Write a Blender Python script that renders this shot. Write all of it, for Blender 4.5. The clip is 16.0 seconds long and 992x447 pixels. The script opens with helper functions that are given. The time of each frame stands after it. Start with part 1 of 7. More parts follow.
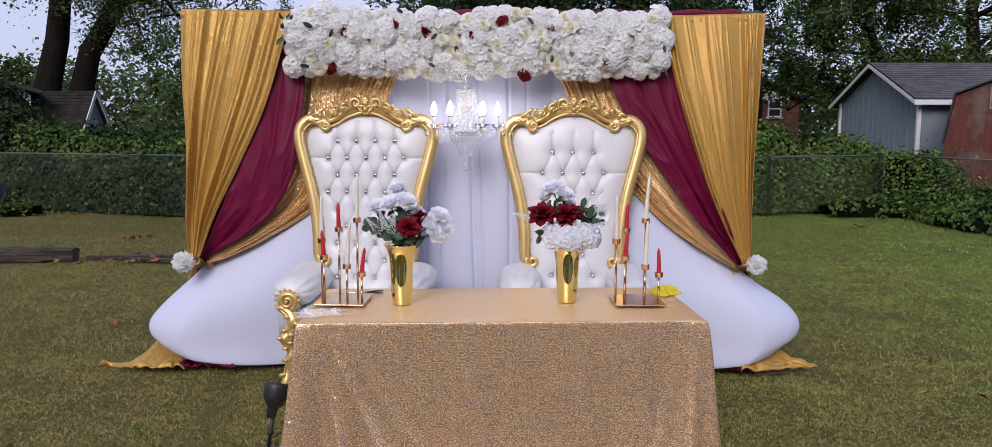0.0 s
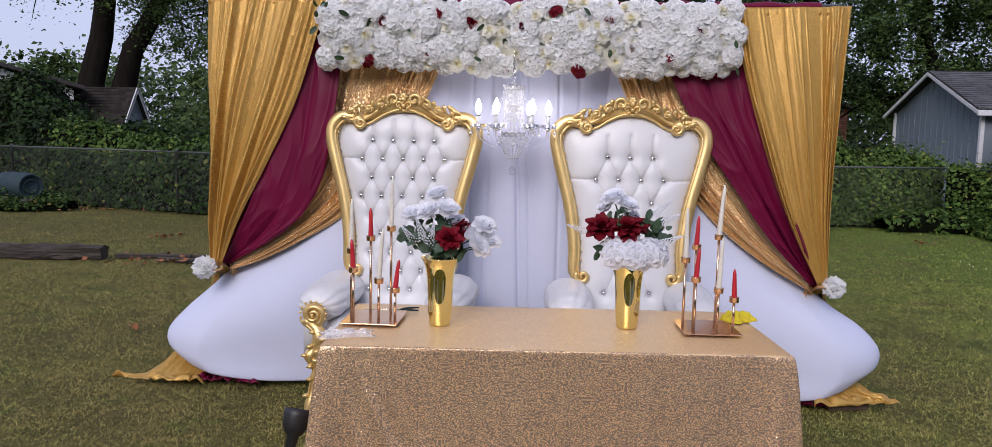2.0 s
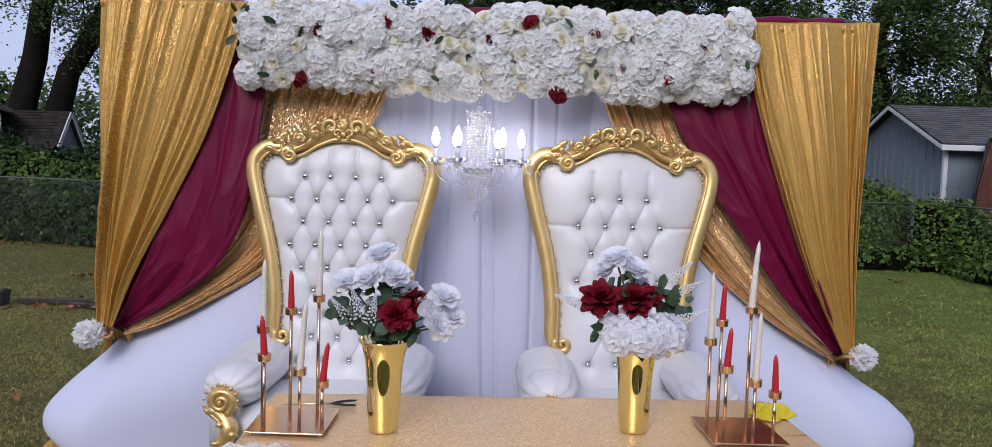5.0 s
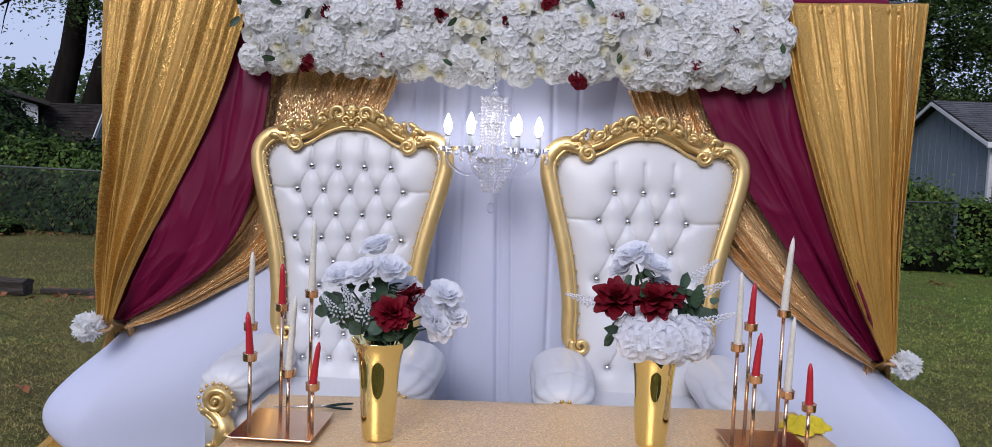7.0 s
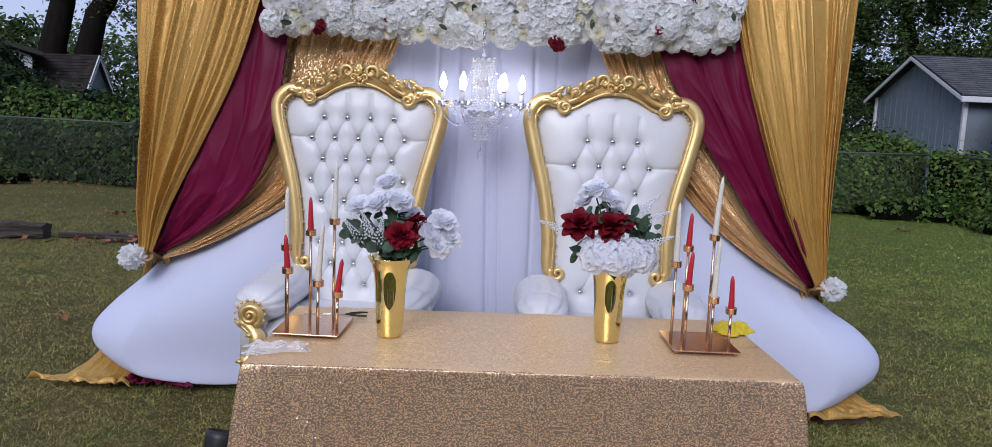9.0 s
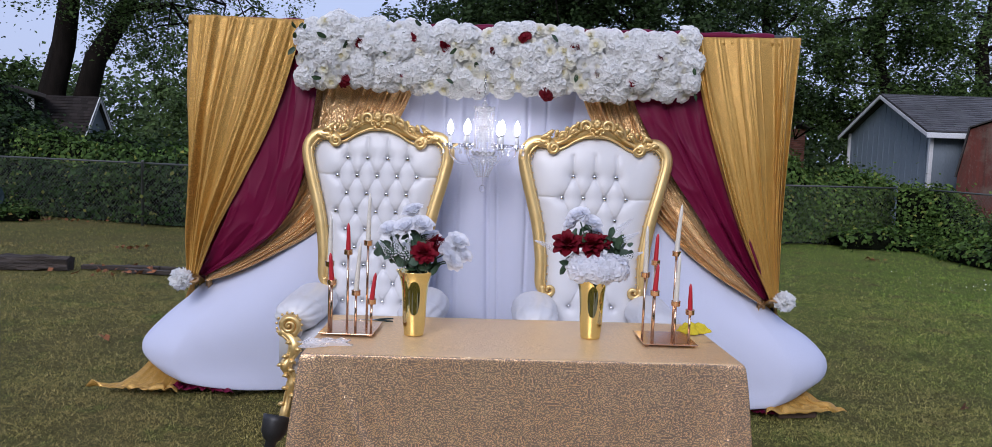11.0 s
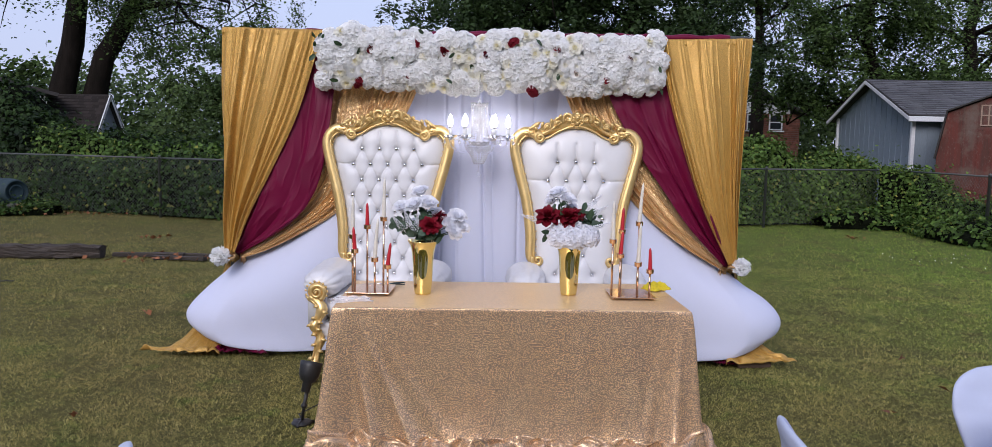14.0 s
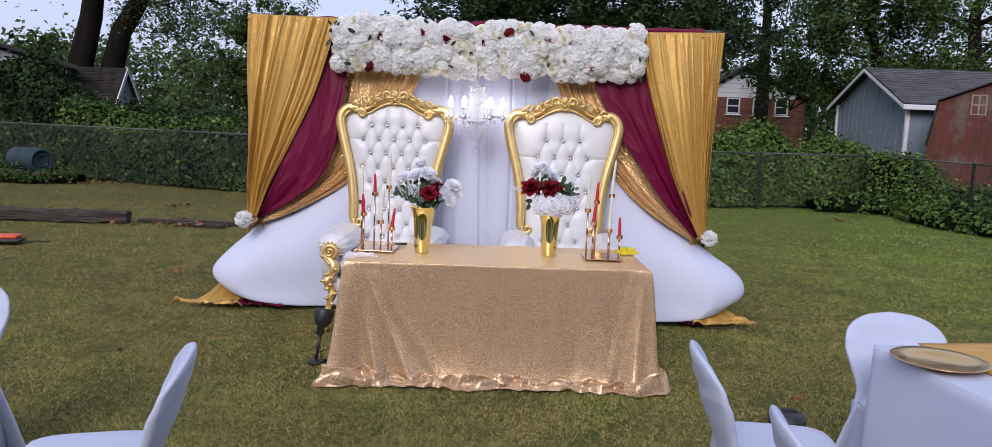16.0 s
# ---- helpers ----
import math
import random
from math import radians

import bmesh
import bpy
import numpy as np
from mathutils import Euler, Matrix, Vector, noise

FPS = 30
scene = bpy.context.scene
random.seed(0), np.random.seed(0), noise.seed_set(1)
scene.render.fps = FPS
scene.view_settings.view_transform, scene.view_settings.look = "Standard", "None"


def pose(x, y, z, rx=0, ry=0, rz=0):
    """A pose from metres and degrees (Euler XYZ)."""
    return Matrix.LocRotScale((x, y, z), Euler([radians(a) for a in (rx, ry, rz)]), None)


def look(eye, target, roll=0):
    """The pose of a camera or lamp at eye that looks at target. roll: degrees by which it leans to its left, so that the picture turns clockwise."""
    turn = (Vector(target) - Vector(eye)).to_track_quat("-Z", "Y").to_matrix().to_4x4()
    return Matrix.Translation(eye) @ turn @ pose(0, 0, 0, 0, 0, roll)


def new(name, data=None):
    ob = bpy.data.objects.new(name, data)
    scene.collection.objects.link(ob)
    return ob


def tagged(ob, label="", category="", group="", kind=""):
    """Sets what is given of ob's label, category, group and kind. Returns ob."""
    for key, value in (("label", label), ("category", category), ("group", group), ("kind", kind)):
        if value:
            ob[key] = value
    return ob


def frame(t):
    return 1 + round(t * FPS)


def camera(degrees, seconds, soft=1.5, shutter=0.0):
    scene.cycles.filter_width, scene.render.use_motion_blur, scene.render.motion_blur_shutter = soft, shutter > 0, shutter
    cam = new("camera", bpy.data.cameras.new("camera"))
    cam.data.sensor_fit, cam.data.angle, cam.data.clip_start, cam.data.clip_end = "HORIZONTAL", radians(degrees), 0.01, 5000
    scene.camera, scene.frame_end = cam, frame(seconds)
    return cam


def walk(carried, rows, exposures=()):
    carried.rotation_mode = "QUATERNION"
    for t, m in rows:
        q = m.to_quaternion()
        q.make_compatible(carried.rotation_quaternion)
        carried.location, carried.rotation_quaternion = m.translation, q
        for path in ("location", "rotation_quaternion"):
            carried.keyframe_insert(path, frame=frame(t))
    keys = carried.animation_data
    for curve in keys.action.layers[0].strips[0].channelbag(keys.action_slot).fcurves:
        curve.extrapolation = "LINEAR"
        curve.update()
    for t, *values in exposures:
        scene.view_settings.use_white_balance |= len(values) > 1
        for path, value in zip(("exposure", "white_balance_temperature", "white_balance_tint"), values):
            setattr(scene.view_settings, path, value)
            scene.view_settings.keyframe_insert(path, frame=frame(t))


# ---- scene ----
cam = camera(64.0, 16.0, soft=0.55)
PATH = [
    (0, (0.096, -0.026, 1.578), (0.052, 1.961, 1.354), 0.2),
    (0.5, (0.137, 0.073, 1.573), (0.065, 2.06, 1.356), 0.6),
    (1, (0.183, 0.188, 1.564), (0.061, 2.173, 1.354), 1.7),
    (1.5, (0.145, 0.293, 1.559), (0.008, 2.277, 1.343), 2.2),
    (2, (0.008, 0.435, 1.56), (-0.123, 2.419, 1.345), 1.3),
    (2.5, (-0.065, 0.573, 1.564), (-0.118, 2.56, 1.348), 1.0),
    (3, (-0.03, 0.753, 1.571), (-0.058, 2.743, 1.367), 1.0),
    (3.5, (0.009, 0.898, 1.592), (-0.004, 2.891, 1.43), 1.9),
    (4, (-0.014, 1.038, 1.587), (-0.026, 3.033, 1.44), 2.3),
    (4.5, (-0.071, 1.205, 1.59), (-0.091, 3.2, 1.452), 2.0),
    (4.7, (-0.089, 1.249, 1.599), (-0.105, 3.244, 1.459), 1.8),
    (6.8, (-0.019, 1.535, 1.569), (-0.1, 3.529, 1.437), 2.1),
    (7, (-0.013, 1.524, 1.571), (-0.109, 3.516, 1.419), 2.2),
    (7.5, (-0.047, 1.436, 1.532), (-0.142, 3.424, 1.333), 2.5),
    (8, (-0.059, 1.286, 1.514), (-0.149, 3.265, 1.239), 2.5),
    (8.5, (-0.03, 1.132, 1.533), (-0.11, 3.111, 1.257), 2.4),
    (9, (0.03, 0.942, 1.574), (-0.039, 2.922, 1.304), 2.4),
    (9.5, (0.02, 0.789, 1.595), (-0.034, 2.776, 1.38), 2.4),
    (9.7, (-0.009, 0.717, 1.59), (-0.058, 2.707, 1.398), 2.3),
    (11.8, (-0.016, -0.01, 1.59), (-0.058, 1.982, 1.413), 1.7),
    (12, (-0.05, -0.058, 1.592), (-0.094, 1.933, 1.405), 0.9),
    (12.5, (-0.095, -0.181, 1.586), (-0.142, 1.807, 1.373), 0.3),
    (13, (-0.072, -0.263, 1.587), (-0.11, 1.725, 1.369), 0.3),
    (13.5, (0.005, -0.391, 1.583), (-0.034, 1.598, 1.377), 0.6),
    (14, (0.06, -0.547, 1.59), (0.01, 1.442, 1.387), 1.1),
    (14.5, (0.041, -0.696, 1.586), (-0.015, 1.293, 1.385), 1.3),
    (15, (0.054, -0.911, 1.597), (-0.01, 1.078, 1.39), 1.5),
    (15.5, (0.132, -1.072, 1.599), (0.062, 0.916, 1.39), 2.0),
    (16, (0.197, -1.221, 1.596), (0.127, 0.761, 1.342), 2.2),
]
walk(cam, [(t, look(eye, target, roll)) for t, eye, target, roll in PATH], [(0, 0.36, 6250, 20), (4.5, 0.24, 6000, 18), (7, 0.20, 5850, 17), (9.5, 0.21, 5700, 17), (12, 0.26, 5830, 18), (16, 0.46, 6150, 18)])

# ---- world, sun, exposure ----
world = bpy.data.worlds.new("overcast_sky")
scene.world = world
world.use_nodes = True
wn, wl = world.node_tree.nodes, world.node_tree.links
wn.clear()
w_out = wn.new("ShaderNodeOutputWorld")
w_bg = wn.new("ShaderNodeBackground")
w_sky = wn.new("ShaderNodeTexSky")
w_sky.sky_type = "NISHITA"
w_sky.sun_disc = False
w_sky.sun_elevation = radians(32)
w_sky.sun_rotation = radians(200)
w_sky.air_density, w_sky.dust_density, w_sky.ozone_density = 1.2, 3.0, 1.0
w_mix = wn.new("ShaderNodeMix")
w_mix.data_type = "RGBA"
w_mix.inputs[0].default_value = 0.72
w_mix.inputs[7].default_value = (6.4, 7.1, 9.2, 1)      # even cloud cover over the whole sky
wl.new(w_sky.outputs[0], w_mix.inputs[6])
wl.new(w_mix.outputs[2], w_bg.inputs[0])
w_bg.inputs[1].default_value = 0.085
wl.new(w_bg.outputs[0], w_out.inputs[0])

sun = new("sun", bpy.data.lights.new("sun", "SUN"))
sun.data.energy, sun.data.angle, sun.data.color = 1.5, radians(28), (1.0, 0.96, 0.9)
sun.matrix_world = look((-3, -8, 7.8), (0, 4, 0))

# ---- material tools ----
def nodes_of(name):
    m = bpy.data.materials.new(name)
    m.use_nodes = True
    nt = m.node_tree
    return m, nt, nt.nodes["Principled BSDF"]


def add(nt, kind, **sockets):
    n = nt.nodes.new(kind)
    for k, v in sockets.items():
        n.inputs[k.replace("_", " ")].default_value = v
    return n


def rgba(c):
    return (c[0], c[1], c[2], 1)


def blend(nt, fac, a, b, mode="MIX"):
    """A colour mix; fac, a and b are sockets or values."""
    n = nt.nodes.new("ShaderNodeMix")
    n.data_type, n.blend_type = "RGBA", mode
    for i, v in ((0, fac), (6, a), (7, b)):
        if isinstance(v, bpy.types.NodeSocket):
            nt.links.new(v, n.inputs[i])
        else:
            n.inputs[i].default_value = v if i == 0 else rgba(v)
    return n.outputs[2]


def ramp(nt, src, lo, hi):
    n = nt.nodes.new("ShaderNodeMapRange")
    n.inputs["From Min"].default_value, n.inputs["From Max"].default_value = lo, hi
    nt.links.new(src, n.inputs["Value"])
    return n.outputs["Result"]


def noise_tex(nt, scale, detail=4.0, vector=None, stretch=None, rough=0.55):
    n = add(nt, "ShaderNodeTexNoise", Scale=scale, Detail=detail, Roughness=rough)
    if vector is None:
        vector = nt.nodes.new("ShaderNodeTexCoord").outputs["Object"]
    if stretch:
        m = nt.nodes.new("ShaderNodeMapping")
        m.inputs["Scale"].default_value = stretch
        nt.links.new(vector, m.inputs["Vector"])
        vector = m.outputs["Vector"]
    nt.links.new(vector, n.inputs["Vector"])
    return n


def relief(nt, bsdf, height, strength, distance):
    b = add(nt, "ShaderNodeBump", Strength=strength, Distance=distance)
    nt.links.new(height, b.inputs["Height"])
    nt.links.new(b.outputs["Normal"], bsdf.inputs["Normal"])
    return b


def matter(name, c1, c2, scale=4.0, grain=60.0, rough=0.6, metal=0.0, bump=0.2, depth=0.002,
           stretch=None, shade=0.72, vary=0.0, sheen=0.0, through_light=0.0, coat=0.0, island=False, spec=0.5, sss=0.0):
    """A surface with colour variation at two scales, fine relief and, with vary, a shade of its own for each object or island."""
    m, nt, bsdf = nodes_of(name)
    big, small = noise_tex(nt, scale, 3.0, stretch=stretch), noise_tex(nt, grain, 5.0, stretch=stretch)
    col = blend(nt, ramp(nt, big.outputs["Fac"], 0.35, 0.65), c1, c2)
    col = blend(nt, ramp(nt, small.outputs["Fac"], 0.3, 0.75), col, [shade * v for v in c1])
    if vary:
        if island:
            src = nt.nodes.new("ShaderNodeNewGeometry").outputs["Random Per Island"]
        else:
            src = nt.nodes.new("ShaderNodeObjectInfo").outputs["Random"]
        hsv = nt.nodes.new("ShaderNodeHueSaturation")
        nt.links.new(ramp(nt, src, 0, 1), hsv.inputs["Value"])
        hsv.inputs["Value"].default_value = 1
        mr = nt.nodes.new("ShaderNodeMapRange")
        mr.inputs["To Min"].default_value, mr.inputs["To Max"].default_value = 1 - vary, 1 + vary
        nt.links.new(src, mr.inputs["Value"])
        nt.links.new(mr.outputs["Result"], hsv.inputs["Value"])
        nt.links.new(col, hsv.inputs["Color"])
        col = hsv.outputs["Color"]
    nt.links.new(col, bsdf.inputs["Base Color"])
    bsdf.inputs["Metallic"].default_value = metal
    bsdf.inputs["Subsurface Weight"].default_value = sss
    bsdf.inputs["Subsurface Scale"].default_value = 0.02
    bsdf.inputs["Subsurface Radius"].default_value = (1.0, 0.95, 0.85)
    bsdf.inputs["Specular IOR Level"].default_value = spec
    bsdf.inputs["Coat Weight"].default_value = coat
    bsdf.inputs["Sheen Weight"].default_value = sheen
    rr = nt.nodes.new("ShaderNodeMapRange")
    rr.inputs["To Min"].default_value, rr.inputs["To Max"].default_value = max(0.02, rough - 0.08), min(1, rough + 0.1)
    nt.links.new(small.outputs["Fac"], rr.inputs["Value"])
    nt.links.new(rr.outputs["Result"], bsdf.inputs["Roughness"])
    if bump:
        relief(nt, bsdf, small.outputs["Fac"], bump, depth)
    if through_light:
        tr = nt.nodes.new("ShaderNodeBsdfTranslucent")
        nt.links.new(col, tr.inputs["Color"])
        mx = nt.nodes.new("ShaderNodeMixShader")
        mx.inputs[0].default_value = through_light
        nt.links.new(bsdf.outputs[0], mx.inputs[1])
        nt.links.new(tr.outputs[0], mx.inputs[2])
        nt.links.new(mx.outputs[0], nt.nodes["Material Output"].inputs["Surface"])
    return m


def sequins(name, c1, c2, cell, tilt, metal, rough, gap, through_light=0.0, spark=1.8, squiggle=0.0, rows=0.0):
    """Cloth sewn with small metal discs, each tipped its own way; gap: the colour of the net between them."""
    m, nt, bsdf = nodes_of(name)
    co = nt.nodes.new("ShaderNodeTexCoord").outputs["UV"]
    v = add(nt, "ShaderNodeTexVoronoi", Scale=1.0 / cell, Randomness=0.75)
    v.voronoi_dimensions = "2D"
    nt.links.new(co, v.inputs["Vector"])
    big = noise_tex(nt, 3.0, 3.0, vector=co)
    col = blend(nt, ramp(nt, big.outputs["Fac"], 0.35, 0.65), c1, c2)
    sep = nt.nodes.new("ShaderNodeSeparateColor")
    nt.links.new(v.outputs["Color"], sep.inputs["Color"])
    col = blend(nt, ramp(nt, sep.outputs[0], 0.2, 1.4), col, [0.45 * q for q in c2])
    if rows:                                            # glints painted as bright and dark streaks, as if strings of discs caught light together
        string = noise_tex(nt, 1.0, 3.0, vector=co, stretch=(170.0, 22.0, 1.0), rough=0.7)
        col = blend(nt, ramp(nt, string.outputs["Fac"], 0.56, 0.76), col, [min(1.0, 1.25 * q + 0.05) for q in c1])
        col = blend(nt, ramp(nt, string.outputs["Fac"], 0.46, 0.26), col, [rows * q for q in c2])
    disc = ramp(nt, v.outputs["Distance"], 0.62, 0.45)
    col = blend(nt, disc, gap, col)
    if squiggle:                                        # winding rows of bare net between the stitched discs
        wind = noise_tex(nt, 56.0, 0.4, vector=co, stretch=(1.0, 1.2, 1.0))
        turns = nt.nodes.new("ShaderNodeMath")
        turns.operation = "MULTIPLY"
        turns.inputs[1].default_value = 24.0
        nt.links.new(wind.outputs["Fac"], turns.inputs[0])
        wave = nt.nodes.new("ShaderNodeMath")
        wave.operation = "SINE"
        nt.links.new(turns.outputs[0], wave.inputs[0])
        line = nt.nodes.new("ShaderNodeMapRange")
        line.inputs["From Min"].default_value, line.inputs["From Max"].default_value = -0.50, 0.0
        line.inputs["To Min"].default_value, line.inputs["To Max"].default_value = squiggle, 0.0
        nt.links.new(wave.outputs[0], line.inputs["Value"])
        col = blend(nt, line.outputs["Result"], col, gap)
    nt.links.new(col, bsdf.inputs["Base Color"])
    mm = nt.nodes.new("ShaderNodeMath")
    mm.operation = "MULTIPLY"
    mm.inputs[1].default_value = metal
    nt.links.new(disc, mm.inputs[0])
    nt.links.new(mm.outputs[0], bsdf.inputs["Metallic"])
    bsdf.inputs["Roughness"].default_value = rough
    geo = nt.nodes.new("ShaderNodeNewGeometry")
    off = nt.nodes.new("ShaderNodeVectorMath")
    off.operation = "SUBTRACT"
    off.inputs[1].default_value = (0.5, 0.5, 0.5)
    nt.links.new(v.outputs["Color"], off.inputs[0])
    sc = nt.nodes.new("ShaderNodeVectorMath")
    sc.operation = "SCALE"
    few = nt.nodes.new("ShaderNodeMapRange")            # a few discs hang loose and flash
    few.inputs["From Min"].default_value, few.inputs["From Max"].default_value = 0.90, 1.0
    few.inputs["To Min"].default_value, few.inputs["To Max"].default_value = tilt, tilt * spark
    nt.links.new(sep.outputs[1], few.inputs["Value"])
    nt.links.new(few.outputs["Result"], sc.inputs["Scale"])
    nt.links.new(off.outputs[0], sc.inputs[0])
    ad = nt.nodes.new("ShaderNodeVectorMath")
    nt.links.new(geo.outputs["Normal"], ad.inputs[0])
    nt.links.new(sc.outputs[0], ad.inputs[1])
    nm = nt.nodes.new("ShaderNodeVectorMath")
    nm.operation = "NORMALIZE"
    nt.links.new(ad.outputs[0], nm.inputs[0])
    nt.links.new(nm.outputs[0], bsdf.inputs["Normal"])
    if through_light:
        tr = nt.nodes.new("ShaderNodeBsdfTranslucent")
        nt.links.new(col, tr.inputs["Color"])
        mx = nt.nodes.new("ShaderNodeMixShader")
        mx.inputs[0].default_value = through_light
        nt.links.new(bsdf.outputs[0], mx.inputs[1])
        nt.links.new(tr.outputs[0], mx.inputs[2])
        nt.links.new(mx.outputs[0], nt.nodes["Material Output"].inputs["Surface"])
    return m


# ---- materials ----
M = {}
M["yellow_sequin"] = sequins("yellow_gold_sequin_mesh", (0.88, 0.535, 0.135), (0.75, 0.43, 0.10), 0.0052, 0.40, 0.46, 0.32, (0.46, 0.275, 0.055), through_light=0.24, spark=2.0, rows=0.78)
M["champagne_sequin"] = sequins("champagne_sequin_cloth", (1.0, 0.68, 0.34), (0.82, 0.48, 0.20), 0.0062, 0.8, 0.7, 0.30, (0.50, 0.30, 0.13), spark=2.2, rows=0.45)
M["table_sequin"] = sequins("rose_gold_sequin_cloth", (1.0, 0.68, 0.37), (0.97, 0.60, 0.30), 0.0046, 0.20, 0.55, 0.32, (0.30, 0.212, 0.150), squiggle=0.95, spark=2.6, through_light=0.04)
M["table_sequin_top"] = sequins("rose_gold_sequin_cloth_paler_net", (1.0, 0.70, 0.36), (0.97, 0.65, 0.31), 0.0042, 0.22, 0.4, 0.34, (0.68, 0.46, 0.25), squiggle=0.7, spark=3.4)
M["maroon_satin"] = matter("maroon_satin", (0.160, 0.005, 0.038), (0.115, 0.003, 0.027), 3, 400, 0.44, bump=0.03, spec=0.16)
M["white_cloth"] = matter("white_stretch_cloth", (0.73, 0.755, 0.92), (0.71, 0.74, 0.905), 2, 500, 0.75, bump=0.05, depth=0.001, through_light=0.14)
M["chair_cloth"] = matter("white_spandex", (0.53, 0.57, 0.70), (0.50, 0.54, 0.68), 3, 600, 0.7, bump=0.05, depth=0.001)
M["white_leather"] = matter("white_leatherette", (0.66, 0.655, 0.66), (0.635, 0.63, 0.635), 3, 40, 0.36, bump=0.02, depth=0.0005, shade=0.97)
M["carved_gold"] = matter("gold_lacquered_carving", (0.84, 0.61, 0.26), (0.74, 0.51, 0.19), 9, 60, 0.36, metal=0.70, bump=0.05, depth=0.001, shade=0.9)
M["polished_gold"] = matter("polished_gold_metal", (0.98, 0.84, 0.38), (0.97, 0.82, 0.35), 1.0, 1.5, 0.02, metal=1.0, bump=0.0)
M["polished_gold"].node_tree.links.remove(M["polished_gold"].node_tree.nodes["Principled BSDF"].inputs["Roughness"].links[0])
M["polished_gold"].node_tree.nodes["Principled BSDF"].inputs["Roughness"].default_value = 0.015
M["rose_gold"] = matter("rose_gold_metal", (0.80, 0.55, 0.38), (0.74, 0.49, 0.33), 1, 1.5, 0.18, metal=1.0, bump=0.0)
M["charger_gold"] = matter("brushed_gold_lacquer", (0.82, 0.54, 0.22), (0.76, 0.49, 0.19), 1.0, 1.5, 0.20, metal=1.0, bump=0.0)
M["red_wax"] = matter("red_candle_wax", (0.55, 0.02, 0.03), (0.48, 0.015, 0.025), 12, 100, 0.4, bump=0.05)
M["ivory_wax"] = matter("ivory_candle_wax", (0.82, 0.77, 0.66), (0.78, 0.72, 0.60), 12, 100, 0.4, bump=0.05)
M["petal_white"] = matter("white_silk_petal", (0.96, 0.96, 0.95), (0.95, 0.95, 0.935), 20, 150, 0.7, bump=0.0, vary=0.02, shade=0.97, through_light=0.5)
M["petal_cream"] = matter("cream_silk_petal", (0.96, 0.945, 0.86), (0.95, 0.935, 0.86), 18, 150, 0.7, bump=0.0, vary=0.02, shade=0.97, through_light=0.5)
M["petal_heart"] = matter("pale_green_yellow_petal", (0.94, 0.90, 0.66), (0.93, 0.88, 0.68), 30, 150, 0.7, bump=0.0, shade=0.95, through_light=0.45)
M["petal_red"] = matter("wine_red_silk_petal", (0.21, 0.004, 0.014), (0.12, 0.003, 0.01), 25, 150, 0.6, spec=0.2, bump=0.1, vary=0.2, through_light=0.15)
M["leaf_cloth"] = matter("green_silk_leaf", (0.035, 0.075, 0.03), (0.06, 0.11, 0.05), 25, 150, 0.55, bump=0.15, vary=0.3, through_light=0.15)
M["leaf_grey"] = matter("grey_green_silk_leaf", (0.05, 0.085, 0.05), (0.08, 0.12, 0.08), 25, 150, 0.6, bump=0.1, vary=0.2)
M["chrome"] = matter("chrome", (0.85, 0.85, 0.87), (0.8, 0.8, 0.82), 3, 90, 0.1, metal=1.0, bump=0.0)
M["black_plastic"] = matter("black_plastic", (0.015, 0.015, 0.016), (0.022, 0.022, 0.023), 10, 200, 0.45, bump=0.1)
M["yellow_rag"] = matter("yellow_microfibre", (0.78, 0.62, 0.02), (0.70, 0.52, 0.01), 20, 500, 0.85, bump=0.4, depth=0.003)
M["old_wood"] = matter("weathered_grey_timber", (0.085, 0.066, 0.052), (0.035, 0.028, 0.023), 3, 16, 0.9, bump=1.0, depth=0.03, stretch=(0.7, 7, 7))
M["bark"] = matter("dark_tree_bark", (0.020, 0.016, 0.013), (0.009, 0.008, 0.006), 2, 14, 0.95, bump=1.0, depth=0.04, stretch=(3, 3, 0.6), spec=0.08)
M["galvanised"] = matter("dull_galvanised_steel", (0.10, 0.105, 0.10), (0.07, 0.075, 0.07), 6, 80, 0.6, metal=0.15, bump=0.15)
M["fence_wire"] = matter("dark_weathered_wire", (0.13, 0.135, 0.13), (0.08, 0.085, 0.08), 6, 80, 0.6, metal=0.4, bump=0.0)
M["blue_siding"] = matter("blue_grey_painted_boards", (0.215, 0.26, 0.305), (0.19, 0.23, 0.275), 1.2, 20, 0.7, bump=0.25, depth=0.004, stretch=(4, 4, 0.5))
M["white_trim"] = matter("white_painted_trim", (0.74, 0.75, 0.76), (0.66, 0.67, 0.69), 2, 40, 0.6, bump=0.15)
M["asphalt_shingle"] = matter("grey_asphalt_shingle", (0.10, 0.10, 0.108), (0.07, 0.07, 0.075), 1.5, 60, 0.95, bump=0.5, depth=0.01, vary=0.22, island=True)
M["brown_shingle"] = matter("dark_brown_shingle_piece", (0.036, 0.030, 0.027), (0.026, 0.022, 0.020), 1.5, 60, 0.95, bump=0.5, depth=0.01, vary=0.3, island=True, spec=0.15)
M["red_brick"] = matter("red_brown_brick", (0.21, 0.085, 0.055), (0.16, 0.06, 0.045), 2, 30, 0.9, bump=0.3, vary=0.25, island=True)
M["mortar"] = matter("grey_mortar", (0.22, 0.19, 0.17), (0.18, 0.16, 0.14), 3, 50, 0.95)
M["white_siding"] = matter("white_lap_siding", (0.70, 0.72, 0.75), (0.62, 0.64, 0.67), 1.5, 30, 0.65, bump=0.15)
M["dark_glass"] = matter("dark_window_glass", (0.03, 0.035, 0.04), (0.02, 0.025, 0.03), 1, 10, 0.08, bump=0.0)
